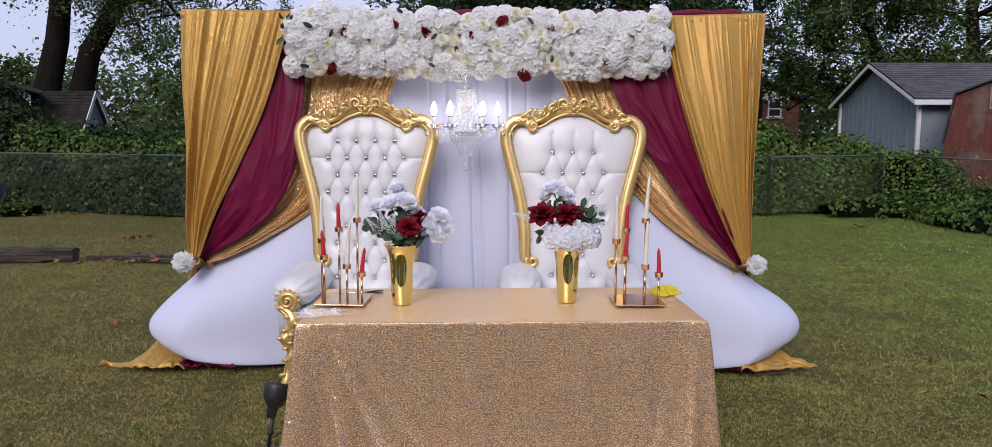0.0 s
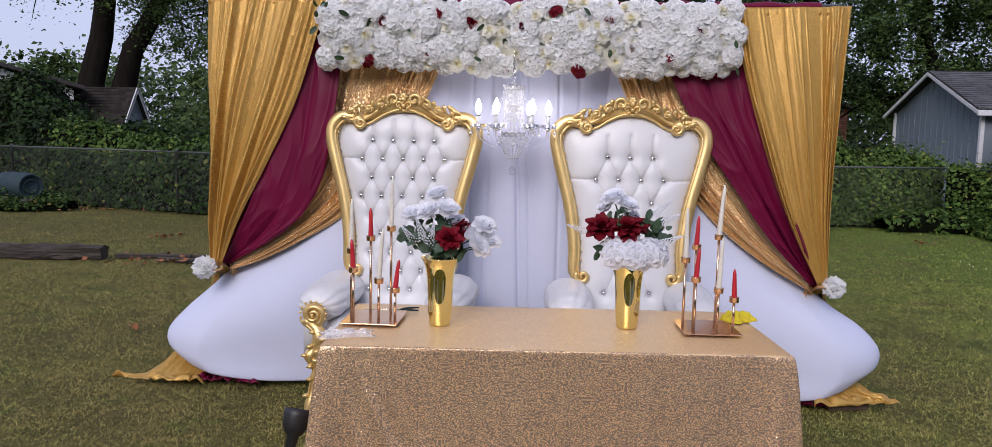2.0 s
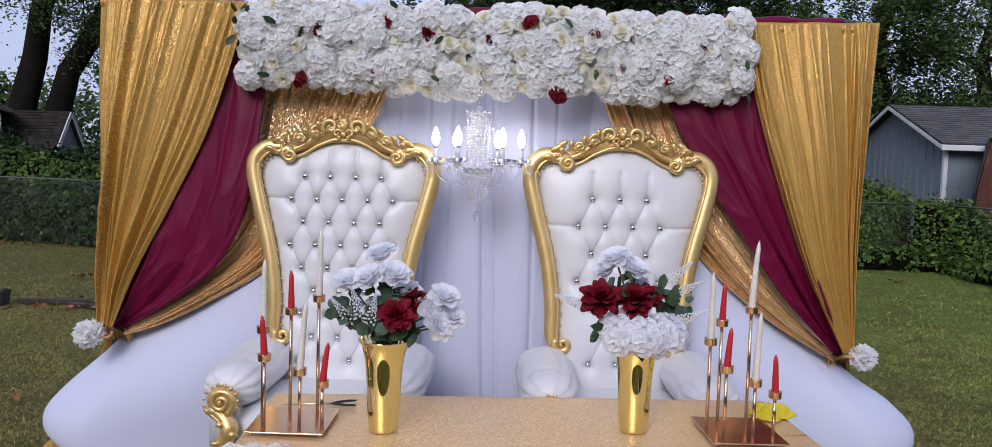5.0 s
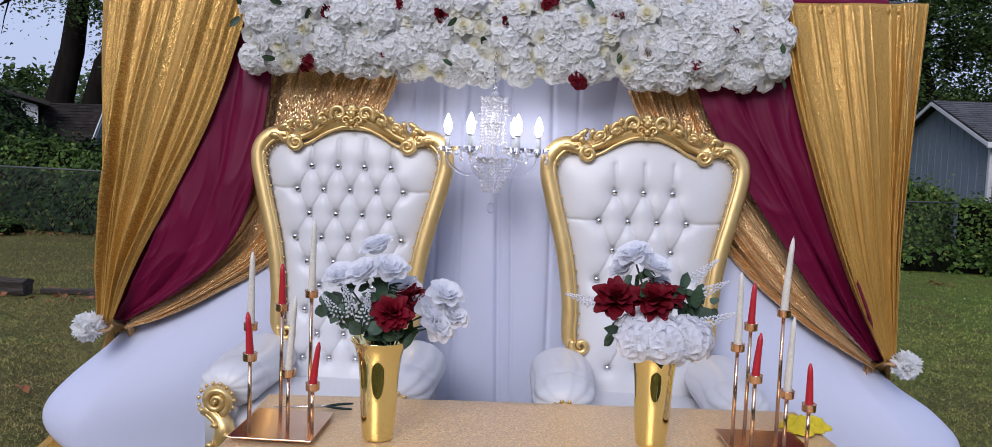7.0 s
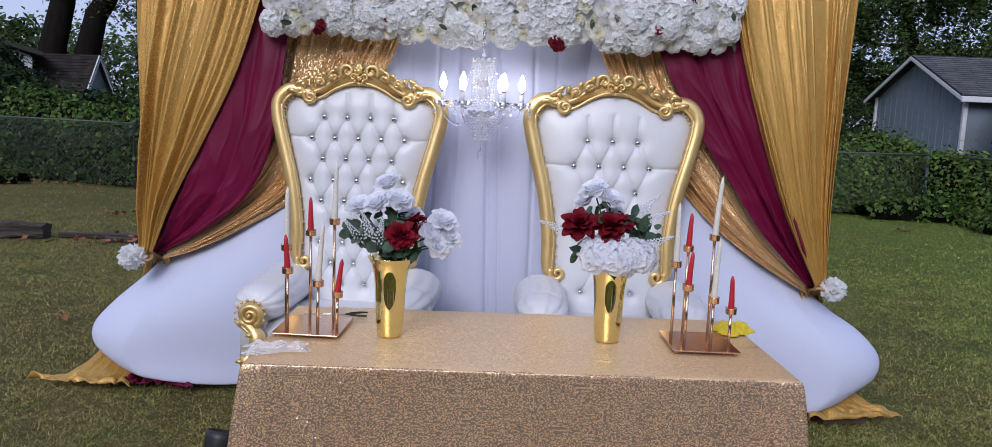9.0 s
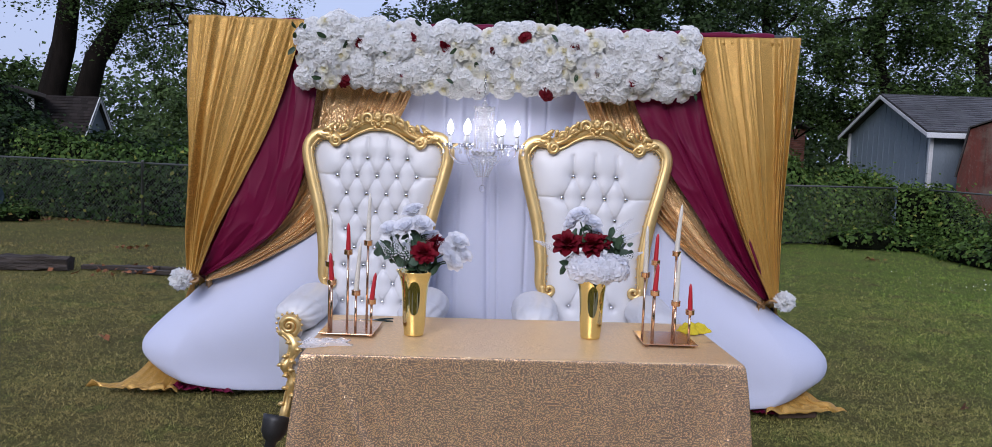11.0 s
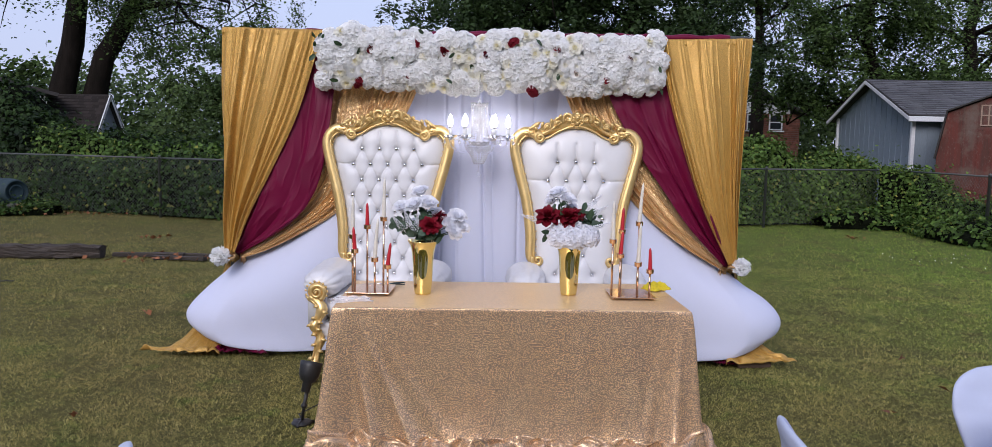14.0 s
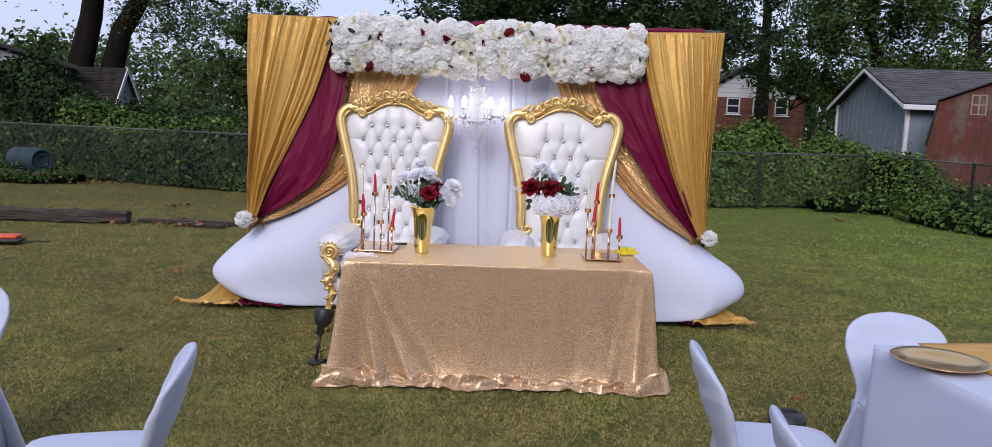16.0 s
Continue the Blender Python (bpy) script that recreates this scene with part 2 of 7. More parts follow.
M["dark_roof"] = matter("dark_brown_shingle", (0.045, 0.04, 0.037), (0.03, 0.028, 0.026), 2, 40, 0.95, bump=0.5, depth=0.01)
M["barrel_blue"] = matter("faded_blue_green_plastic", (0.022, 0.042, 0.050), (0.034, 0.055, 0.062), 3, 60, 0.6, bump=0.15, spec=0.25)
M["orange_plastic"] = matter("orange_red_plastic", (0.75, 0.10, 0.03), (0.65, 0.08, 0.02), 8, 90, 0.45)
M["tan_paint"] = matter("faded_tan_paint", (0.36, 0.26, 0.19), (0.28, 0.19, 0.14), 8, 60, 0.8)
M["paver"] = matter("brown_concrete_block", (0.13, 0.085, 0.055), (0.10, 0.065, 0.045), 6, 90, 0.95, bump=0.6, depth=0.006)
M["dead_leaf"] = matter("orange_brown_dead_leaf", (0.30, 0.11, 0.04), (0.20, 0.08, 0.03), 20, 90, 0.85, vary=0.4, island=True)
M["rock"] = matter("grey_fieldstone", (0.10, 0.095, 0.09), (0.06, 0.056, 0.05), 6, 50, 0.95, bump=0.6, depth=0.01, vary=0.25)
M["runner"] = matter("gold_satin_runner", (0.60, 0.34, 0.08), (0.50, 0.26, 0.05), 6, 60, 0.5, bump=0.1, stretch=(1, 8, 1), spec=0.3)


def foliage(name, c1, c2, scale=1.2, yellow=None):
    m, nt, bsdf = nodes_of(name)
    geo = nt.nodes.new("ShaderNodeNewGeometry")
    big = noise_tex(nt, scale, 3.0)
    col = blend(nt, ramp(nt, big.outputs["Fac"], 0.35, 0.65), c1, c2)
    if yellow:
        col = blend(nt, ramp(nt, geo.outputs["Random Per Island"], 0.93, 1.0), col, yellow)
    hsv = nt.nodes.new("ShaderNodeHueSaturation")
    mr = nt.nodes.new("ShaderNodeMapRange")
    mr.inputs["To Min"].default_value, mr.inputs["To Max"].default_value = 0.4, 1.65
    nt.links.new(geo.outputs["Random Per Island"], mr.inputs["Value"])
    nt.links.new(mr.outputs["Result"], hsv.inputs["Value"])
    nt.links.new(col, hsv.inputs["Color"])
    nt.links.new(hsv.outputs[0], bsdf.inputs["Base Color"])
    bsdf.inputs["Roughness"].default_value = 0.6
    bsdf.inputs["Specular IOR Level"].default_value = 0.16
    tr = nt.nodes.new("ShaderNodeBsdfTranslucent")
    nt.links.new(hsv.outputs[0], tr.inputs["Color"])
    mx = nt.nodes.new("ShaderNodeMixShader")
    mx.inputs[0].default_value = 0.25
    nt.links.new(bsdf.outputs[0], mx.inputs[1])
    nt.links.new(tr.outputs[0], mx.inputs[2])
    nt.links.new(mx.outputs[0], nt.nodes["Material Output"].inputs["Surface"])
    return m


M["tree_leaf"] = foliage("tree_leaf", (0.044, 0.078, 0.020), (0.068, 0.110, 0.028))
# lit and shaded copies of the tree leaf: sun and shade put into colour
M["sunlit_leaf"] = foliage("sunlit_tree_leaf", (0.090, 0.142, 0.038), (0.125, 0.182, 0.052))
M["shaded_leaf"] = foliage("shaded_tree_leaf", (0.024, 0.045, 0.014), (0.038, 0.064, 0.020))
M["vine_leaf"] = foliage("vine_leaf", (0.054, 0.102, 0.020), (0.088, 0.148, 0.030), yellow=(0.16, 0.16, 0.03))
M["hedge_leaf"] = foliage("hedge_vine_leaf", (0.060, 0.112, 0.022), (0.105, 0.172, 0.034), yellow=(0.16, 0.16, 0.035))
# thicket and left fence vines: shade under the trees put into the leaf colours
M["shaded_thicket_leaf"] = foliage("shaded_thicket_leaf", (0.010, 0.022, 0.006), (0.026, 0.050, 0.012), 0.8)
M["shade_vine"] = foliage("shaded_vine_leaf", (0.020, 0.044, 0.011), (0.046, 0.084, 0.019), yellow=(0.15, 0.15, 0.03))
M["weed_leaf"] = foliage("weed_leaf", (0.045, 0.085, 0.018), (0.065, 0.110, 0.024), yellow=(0.20, 0.10, 0.03))
M["far_leaf"] = foliage("far_tree_leaf", (0.048, 0.080, 0.024), (0.072, 0.110, 0.034), 0.4)
# near-black colour paints the shade deep inside the plants
M["inner_shade"] = matter("painted_inner_shade", (0.006, 0.008, 0.004), (0.010, 0.013, 0.006), 3, 25, 1.0, bump=1.0, depth=0.05, spec=0.05)


def rusted(name):
    """Old red paint on sheet steel: bleached, rust-brown and bare grey patches run down in streaks."""
    m, nt, bsdf = nodes_of(name)
    streak = noise_tex(nt, 2.2, 6.0, stretch=(3.5, 3.5, 0.35), rough=0.7)
    patch = noise_tex(nt, 1.1, 5.0, rough=0.65)
    fleck = noise_tex(nt, 16.0, 6.0, stretch=(1.6, 1.6, 0.7), rough=0.75)
    col = blend(nt, ramp(nt, streak.outputs["Fac"], 0.38, 0.62), (0.125, 0.034, 0.025), (0.075, 0.034, 0.026))
    col = blend(nt, ramp(nt, patch.outputs["Fac"], 0.50, 0.66), col, (0.135, 0.105, 0.085))
    col = blend(nt, ramp(nt, fleck.outputs["Fac"], 0.56, 0.72), col, (0.155, 0.125, 0.105))
    col = blend(nt, ramp(nt, fleck.outputs["Fac"], 0.42, 0.30), col, (0.035, 0.018, 0.014))
    nt.links.new(col, bsdf.inputs["Base Color"])
    bsdf.inputs["Roughness"].default_value = 0.8
    bsdf.inputs["Specular IOR Level"].default_value = 0.2
    relief(nt, bsdf, fleck.outputs["Fac"], 0.4, 0.004)
    return m


M["rust_metal"] = rusted("rusted_red_steel")


def lawn_material(name, blades):
    """Mown grass: dry and brownish on one side, greener on the other, with bare earth and dry thatch in patches."""
    m, nt, bsdf = nodes_of(name)
    co = nt.nodes.new("ShaderNodeTexCoord").outputs["Object"]
    sep = nt.nodes.new("ShaderNodeSeparateXYZ")
    nt.links.new(co, sep.inputs[0])
    patch, spots = noise_tex(nt, 0.55, 6.0, vector=co), noise_tex(nt, 9.0, 6.0, vector=co, rough=0.7)
    slant = nt.nodes.new("ShaderNodeMath")                # greener towards the far corner by the sheds
    slant.operation = "MULTIPLY_ADD"
    slant.inputs[1].default_value = 0.8
    nt.links.new(sep.outputs["Y"], slant.inputs[0])
    nt.links.new(sep.outputs["X"], slant.inputs[2])
    side = ramp(nt, slant.outputs[0], 4.5, 14.5)
    col = blend(nt, side, (0.285, 0.262, 0.076), (0.265, 0.405, 0.058))
    dry = nt.nodes.new("ShaderNodeMath")
    dry.operation = "MULTIPLY"
    nt.links.new(ramp(nt, patch.outputs["Fac"], 0.40, 0.66), dry.inputs[0])
    nt.links.new(ramp(nt, sep.outputs["X"], 9.0, -2.0), dry.inputs[1])
    col = blend(nt, dry.outputs[0], col, (0.310, 0.245, 0.088))
    worn = noise_tex(nt, 2.4, 5.0, vector=co, rough=0.65)                # thin, browner places a step or two across
    col = blend(nt, ramp(nt, worn.outputs["Fac"], 0.52, 0.70), col, (0.250, 0.212, 0.076))
    col = blend(nt, ramp(nt, worn.outputs["Fac"], 0.44, 0.28), col, (0.150, 0.215, 0.042))
    col = blend(nt, ramp(nt, spots.outputs["Fac"], 0.50, 0.85), col, (0.095, 0.115, 0.030))
    if blades:
        geo = nt.nodes.new("ShaderNodeNewGeometry")
        hsv = nt.nodes.new("ShaderNodeHueSaturation")
        mr = nt.nodes.new("ShaderNodeMapRange")
        mr.inputs["To Min"].default_value, mr.inputs["To Max"].default_value = 0.35, 1.65
        nt.links.new(geo.outputs["Random Per Island"], mr.inputs["Value"])
        nt.links.new(mr.outputs["Result"], hsv.inputs["Value"])
        col = blend(nt, ramp(nt, geo.outputs["Random Per Island"], 0.80, 0.98), col, (0.30, 0.26, 0.10))
        hue = noise_tex(nt, 26.0, 2.0, vector=co)
        col = blend(nt, ramp(nt, hue.outputs["Fac"], 0.56, 0.78), col, (0.150, 0.138, 0.050))
        nt.links.new(col, hsv.inputs["Color"])
        col = hsv.outputs[0]
    else:
        fine = noise_tex(nt, 70, 5.0, vector=co)
        col = blend(nt, ramp(nt, fine.outputs["Fac"], 0.30, 0.65), col, (0.070, 0.072, 0.024))
        # ground colour darkened throughout for the shade down between the blades
        col = blend(nt, 0.44, col, (0.030, 0.032, 0.012))
        relief(nt, bsdf, fine.outputs["Fac"], 1.0, 0.03)
    nt.links.new(col, bsdf.inputs["Base Color"])
    bsdf.inputs["Roughness"].default_value = 0.85
    bsdf.inputs["Specular IOR Level"].default_value = 0.08
    return m


M["lawn"] = lawn_material("lawn", False)
M["grass_blade"] = lawn_material("grass_blades", True)


M["panel_mat"] = matter("white_netting_mat", (0.90, 0.90, 0.86), (0.86, 0.87, 0.82), 30, 200, 0.8)
M["petal_cool"] = matter("cool_white_silk_petal", (0.94, 0.94, 0.96), (0.92, 0.92, 0.95), 20, 150, 0.7, bump=0.0, vary=0.02, shade=0.97, through_light=0.5)
M["grip_green"] = matter("dark_green_rubber_grip", (0.008, 0.03, 0.028), (0.006, 0.02, 0.02), 20, 200, 0.5)


def clear_glass(name, tint, rough=0.02):
    m, nt, bsdf = nodes_of(name)
    bsdf.inputs["Base Color"].default_value = rgba(tint)
    bsdf.inputs["Roughness"].default_value = rough
    bsdf.inputs["Transmission Weight"].default_value = 1.0
    bsdf.inputs["IOR"].default_value = 1.22
    return m


M["crystal"] = clear_glass("cut_crystal", (0.97, 0.97, 1.0))
M["bead"] = clear_glass("crystal_bead", (0.97, 0.97, 0.98), 0.08)
M["bead"].node_tree.nodes["Principled BSDF"].inputs["Transmission Weight"].default_value = 0.75
M["film"] = clear_glass("crumpled_clear_film", (0.98, 0.98, 0.99), 0.40)
M["film"].node_tree.nodes["Principled BSDF"].inputs["Transmission Weight"].default_value = 0.72
M["film"].node_tree.nodes["Principled BSDF"].inputs["IOR"].default_value = 1.07
mb, ntb, bb = nodes_of("lit_bulb")
bb.inputs["Base Color"].default_value = (1, 1, 1, 1)
bb.inputs["Emission Color"].default_value = (1.0, 0.95, 0.88, 1)
bb.inputs["Emission Strength"].default_value = 15.0
M["bulb"] = mb


# ---- mesh tools ----
def part(name, bm, material, parent=None, label="", smooth=True):
    """Links a bmesh as one mesh object, under a parent if there is one."""
    me = bpy.data.meshes.new(name)
    bm.to_mesh(me)
    bm.free()
    return part_of(name, me, material, parent, label, smooth)


def part_of(name, me, material, parent=None, label="", smooth=True):
    if not me.materials:
        for mt in (material if isinstance(material, (list, tuple)) else [material]):
            me.materials.append(mt)
        if smooth:
            me.shade_smooth()
    ob = new(name, me)
    if parent is not None:
        ob.parent = parent
    if label:
        ob["label"] = label
    return ob


def thing(name, loc, label, category, group="", kind="", rz=0):
    e = new(name)
    e.matrix_world = pose(*loc, 0, 0, rz)
    e.empty_display_size = 0.1
    return tagged(e, label, category, group, kind)


def place(ob, x, y, z, rx=0, ry=0, rz=0, s=1.0):
    ob.matrix_basis = pose(x, y, z, rx, ry, rz) @ Matrix.Diagonal((s, s, s, 1))
    return ob


def box(bm, cx, cy, cz, sx, sy, sz, bevel=0.0, m=None):
    r = bmesh.ops.create_cube(bm, size=1.0)
    vs = r["verts"]
    bmesh.ops.scale(bm, vec=(sx, sy, sz), verts=vs)
    if bevel:
        es = list({e for v in vs for e in v.link_edges})
        rb = bmesh.ops.bevel(bm, geom=es, offset=bevel, segments=2, profile=0.5, affect="EDGES")
        vs = list({v for f in rb["faces"] for v in f.verts} | {v for v in vs if v.is_valid})
    mm = Matrix.Translation((cx, cy, cz))
    if m is not None:
        mm = mm @ m
    bmesh.ops.transform(bm, matrix=mm, verts=vs)
    return vs


def lathe(bm, profile, seg=24, m=None, caps=True):
    """Turns (radius, z) pairs about the z axis."""
    rings = []
    for r, z in profile:
        ring = []
        for i in range(seg):
            a = 2 * math.pi * i / seg
            v = Vector((r * math.cos(a), r * math.sin(a), z))
            ring.append(bm.verts.new(m @ v if m is not None else v))
        rings.append(ring)
    for a, b in zip(rings, rings[1:]):
        for i in range(seg):
            j = (i + 1) % seg
            bm.faces.new((a[i], a[j], b[j], b[i]))
    if caps:
        bm.faces.new(list(reversed(rings[0])))
        bm.faces.new(rings[-1])
    return bm


def tube(bm, pts, radii, seg=8, flat=1.0, caps=True):
    """Sweeps a round or flattened section along points; radii: one number or one a point."""
    pts = [Vector(p) for p in pts]
    n = len(pts)
    if not isinstance(radii, (list, tuple)):
        radii = [radii] * n
    t0 = (pts[1] - pts[0]).normalized()
    up = Vector((0, 1, 0)) if abs(t0.y) < 0.9 else Vector((1, 0, 0))
    side = t0.cross(up).normalized()
    rings = []
    for i in range(n):
        t = (pts[min(i + 1, n - 1)] - pts[max(i - 1, 0)])
        t = t.normalized() if t.length > 1e-9 else t0
        side = (side - t * side.dot(t))
        side = side.normalized() if side.length > 1e-6 else t.orthogonal().normalized()
        other = t.cross(side)
        ring = []
        for k in range(seg):
            a = 2 * math.pi * k / seg
            ring.append(bm.verts.new(pts[i] + side * (math.cos(a) * radii[i]) + other * (math.sin(a) * radii[i] * flat)))
        rings.append(ring)
    for a, b in zip(rings, rings[1:]):
        for k in range(seg):
            j = (k + 1) % seg
            bm.faces.new((a[k], a[j], b[j], b[k]))
    if caps:
        bm.faces.new(list(reversed(rings[0])))
        bm.faces.new(rings[-1])


def spline(pts, n):
    """n + 1 points of a smooth curve through a few points of any dimension."""
    p = [np.array(q, float) for q in pts]
    p = [2 * p[0] - p[1]] + p + [2 * p[-1] - p[-2]]
    out = []
    m = len(p) - 3
    for i in range(n + 1):
        u = i / n * m
        k = min(int(u), m - 1)
        t = u - k
        a, b, c, d = p[k:k + 4]
        out.append(0.5 * (2 * b + (c - a) * t + (2 * a - 5 * b + 4 * c - d) * t * t + (3 * b - a - 3 * c + d) * t ** 3))
    return out


def ball(bm, x, y, z, r, sx=1, sy=1, sz=1, u=10, v=7):
    return bmesh.ops.create_uvsphere(bm, u_segments=u, v_segments=v, radius=r,
                                     matrix=Matrix.Translation((x, y, z)) @ Matrix.Diagonal((sx, sy, sz, 1)))["verts"]


def sheet(fn, nu, nv, uvscale=(1, 1)):
    """A bmesh grid from fn(u, v); its UVs run over uvscale metres."""
    bm = bmesh.new()
    uv = bm.loops.layers.uv.new("UVMap")
    g = [[bm.verts.new(fn(i / nu, j / nv)) for i in range(nu + 1)] for j in range(nv + 1)]
    for j in range(nv):
        for i in range(nu):
            f = bm.faces.new((g[j][i], g[j + 1][i], g[j + 1][i + 1], g[j][i + 1]))
            for lp, (a, b) in zip(f.loops, ((i, j), (i, j + 1), (i + 1, j + 1), (i + 1, j))):
                lp[uv].uv = (a / nu * uvscale[0], b / nv * uvscale[1])
    return bm


def thick(ob, t, offset=0.0):
    s = ob.modifiers.new("thickness", "SOLIDIFY")
    s.thickness, s.offset = t, offset
    return ob


def leaves_mesh(name, centres, normals, size, rng, long=1.5):
    """One mesh of many small pointed leaves (two triangles folded on the midrib) at centres, facing roughly along normals."""
    n = len(centres)
    c = np.asarray(centres, float)
    nn = np.asarray(normals, float) + rng.normal(0, 0.55, (n, 3))
    nn /= np.linalg.norm(nn, axis=1)[:, None] + 1e-9
    t = rng.normal(0, 1, (n, 3))
    t[:, 2] -= 0.6
    t -= nn * np.sum(t * nn, axis=1)[:, None]
    t /= np.linalg.norm(t, axis=1)[:, None] + 1e-9
    b = np.cross(nn, t)
    s = (size * rng.uniform(0.6, 1.35, n))[:, None]
    v = np.empty((n, 4, 3))
    v[:, 0] = c - t * s * long * 0.5
    v[:, 1] = c + b * s * 0.5 + nn * s * 0.16
    v[:, 2] = c + t * s * long * 0.5
    v[:, 3] = c - b * s * 0.5 + nn * s * 0.16
    idx = np.arange(n)[:, None] * 4
    tri = np.concatenate([idx + np.array([0, 1, 2]), idx + np.array([0, 2, 3])], axis=1).reshape(-1, 3)
    return fast_mesh(name, v.reshape(-1, 3), tri)


def fast_mesh(name, verts, tris):
    me = bpy.data.meshes.new(name)
    verts, tris = np.asarray(verts, np.float32), np.asarray(tris, np.int32)
    me.vertices.add(len(verts))
    me.vertices.foreach_set("co", verts.ravel())
    me.loops.add(tris.size)
    me.loops.foreach_set("vertex_index", tris.ravel())
    me.polygons.add(len(tris))
    me.polygons.foreach_set("loop_start", np.arange(0, tris.size, 3, dtype=np.int32))
    me.update(calc_edges=True)
    me.validate()
    return me

# ---- ground ----
def ground_height(x, y):
    near = max(0.0, 1 - max(0.0, math.hypot(x, y - 5) - 14) / 30)
    return 0.018 * near * noise.noise((x * 0.45, y * 0.45, 0.3)) + 0.008 * near * noise.noise((x * 2.1, y * 2.1, 4))


def make_ground():
    xs = sorted(set([round(-14 + 0.25 * i, 3) for i in range(113)] + [-3000, -900, -300, -120, -60, -35, -22, 22, 35, 60, 120, 300, 900, 3000]))
    ys = sorted(set([round(-6 + 0.25 * i, 3) for i in range(101)] + [-3000, -900, -300, -100, -40, -18, 22, 27, 35, 60, 120, 300, 900, 3000]))
    bm = bmesh.new()
    g = [[bm.verts.new((x, y, ground_height(x, y) - 0.012)) for x in xs] for y in ys]
    for j in range(len(ys) - 1):
        for i in range(len(xs) - 1):
            bm.faces.new((g[j][i], g[j][i + 1], g[j + 1][i + 1], g[j + 1][i]))
    ob = part("ground", bm, M["lawn"])
    return tagged(ob, "mown back-garden lawn, dry and brownish in patches", "lawn", kind="structure")


def make_grass():
    rng = np.random.default_rng(3)
    cells = []
    for y0, y1, n, h in ((1.0, 5.5, 700000, 0.015), (5.5, 10, 340000, 0.017), (10, 18.5, 170000, 0.024)):
        q = rng.uniform(y0, y1, n)
        cells.append(np.stack([(rng.uniform(-1, 1, n) + rng.normal(0, 0.14, n)) * (0.66 * (q + 1.4) + 0.4), q, np.full(n, h)], 1))
    for x0, x1, y0, y1, n, h in ((-9, 9, -5, 2.5, 170000, 0.030), (-13, 13, 2.5, 12, 110000, 0.034)):
        cells.append(np.stack([rng.uniform(x0, x1, n), rng.uniform(y0, y1, n), np.full(n, h)], 1))
    cells.append(np.stack([rng.normal(0, 3.2, 260000), rng.normal(-0.2, 1.7, 260000), np.full(260000, 0.022)], 1))      # thinning out behind the guests
    p = np.concatenate(cells)
    clump = np.array([0.6 * noise.noise((a * 2.6, b * 2.6, 1.7)) + 0.75 * noise.noise((a * 22.0, b * 22.0, 5.1)) for a, b in p[:, :2].tolist()])
    keep = clump > rng.uniform(-0.9, 0.1, len(p))
    p, clump = p[keep], clump[keep]
    n = len(p)
    z = np.array([ground_height(a, b) for a, b in p[:, :2].tolist()]) - 0.014
    a = rng.uniform(0, 2 * math.pi, n)
    h = p[:, 2] * rng.uniform(0.4, 1.0, n) * (1 + 0.5 * clump)
    lean = rng.uniform(0.3, 3.0, n) * h
    w = rng.uniform(0.0007, 0.0017, n) * (1 + np.abs(p[:, 1]) / 6)
    base = np.stack([p[:, 0], p[:, 1], z], 1)
    d = np.stack([np.cos(a), np.sin(a), np.zeros(n)], 1)
    s = np.stack([-np.sin(a), np.cos(a), np.zeros(n)], 1)
    v = np.empty((n, 3, 3))
    v[:, 0] = base - s * w[:, None]
    v[:, 1] = base + s * w[:, None]
    tip = base + d * lean[:, None]
    tip[:, 2] += h
    v[:, 2] = tip
    tri = np.arange(3 * n).reshape(-1, 3)
    ob = part_of("grass", fast_mesh("grass", v.reshape(-1, 3), tri), M["grass_blade"], smooth=False)
    tagged(ob, "short mown grass with dry straw-coloured blades", "grass", kind="stuff")


def leaf_litter():
    rng = np.random.default_rng(5)
    spots = [(6.06, 13.54, 0.10, 14), (-5.5, 11.55, 0.16, 16), (-4.6, 9.45, 0.35, 40), (2.3, 4.1, 0.03, 2), (3.0, 5.4, 0.03, 2), (2.9, 4.6, 0.02, 1),
             (-2.4, 3.7, 0.03, 2), (1.9, 3.4, 0.03, 2), (-3.2, 6.3, 0.03, 2), (-8.6, 14.9, 0.5, 30), (-4.9, 14.1, 0.3, 26)]
    c = []
    for x, y, r, n in spots:
        for _ in range(n):
            px, py = x + rng.normal(0, r), y + rng.normal(0, r * 0.5)
            c.append((px, py, ground_height(px, py) + 0.02 + rng.uniform(0, 0.03)))
    me = leaves_mesh("fallen_leaves", c, [(0, 0, 1)] * len(c), 0.055, rng, 1.3)
    tagged(part_of("fallen_leaves", me, M["dead_leaf"], smooth=False), "orange-brown fallen leaves scattered on the lawn", "fallen leaves", kind="stuff")


def clover():
    rng = np.random.default_rng(15)
    q = np.stack([rng.normal(6.7, 0.7, 90), rng.normal(10.9, 0.6, 90)], 1)
    c = [(a, b, ground_height(a, b) + rng.uniform(0.012, 0.03)) for a, b in q.tolist()]
    me = leaves_mesh("clover_flowers", c, [(0, -0.3, 0.9)] * len(c), 0.013, rng, 1.1)
    tagged(part_of("clover_flowers", me, M["panel_mat"], smooth=False), "tiny pale clover flowers dotted in the grass", "clover", kind="stuff")


make_ground()
make_grass()
leaf_litter()
clover()


# ---- chain-link fence ----
FENCE_LEFT = [(-15.2, 17.45), (-11.1, 16.2), (-6.97, 14.92), (-3.0, 13.7)]
FENCE_RIGHT = [(1.9, 14.4), (5.06, 15.54), (8.04, 16.7), (8.35, 13.6), (8.65, 10.6)]
FENCE_H = 1.16


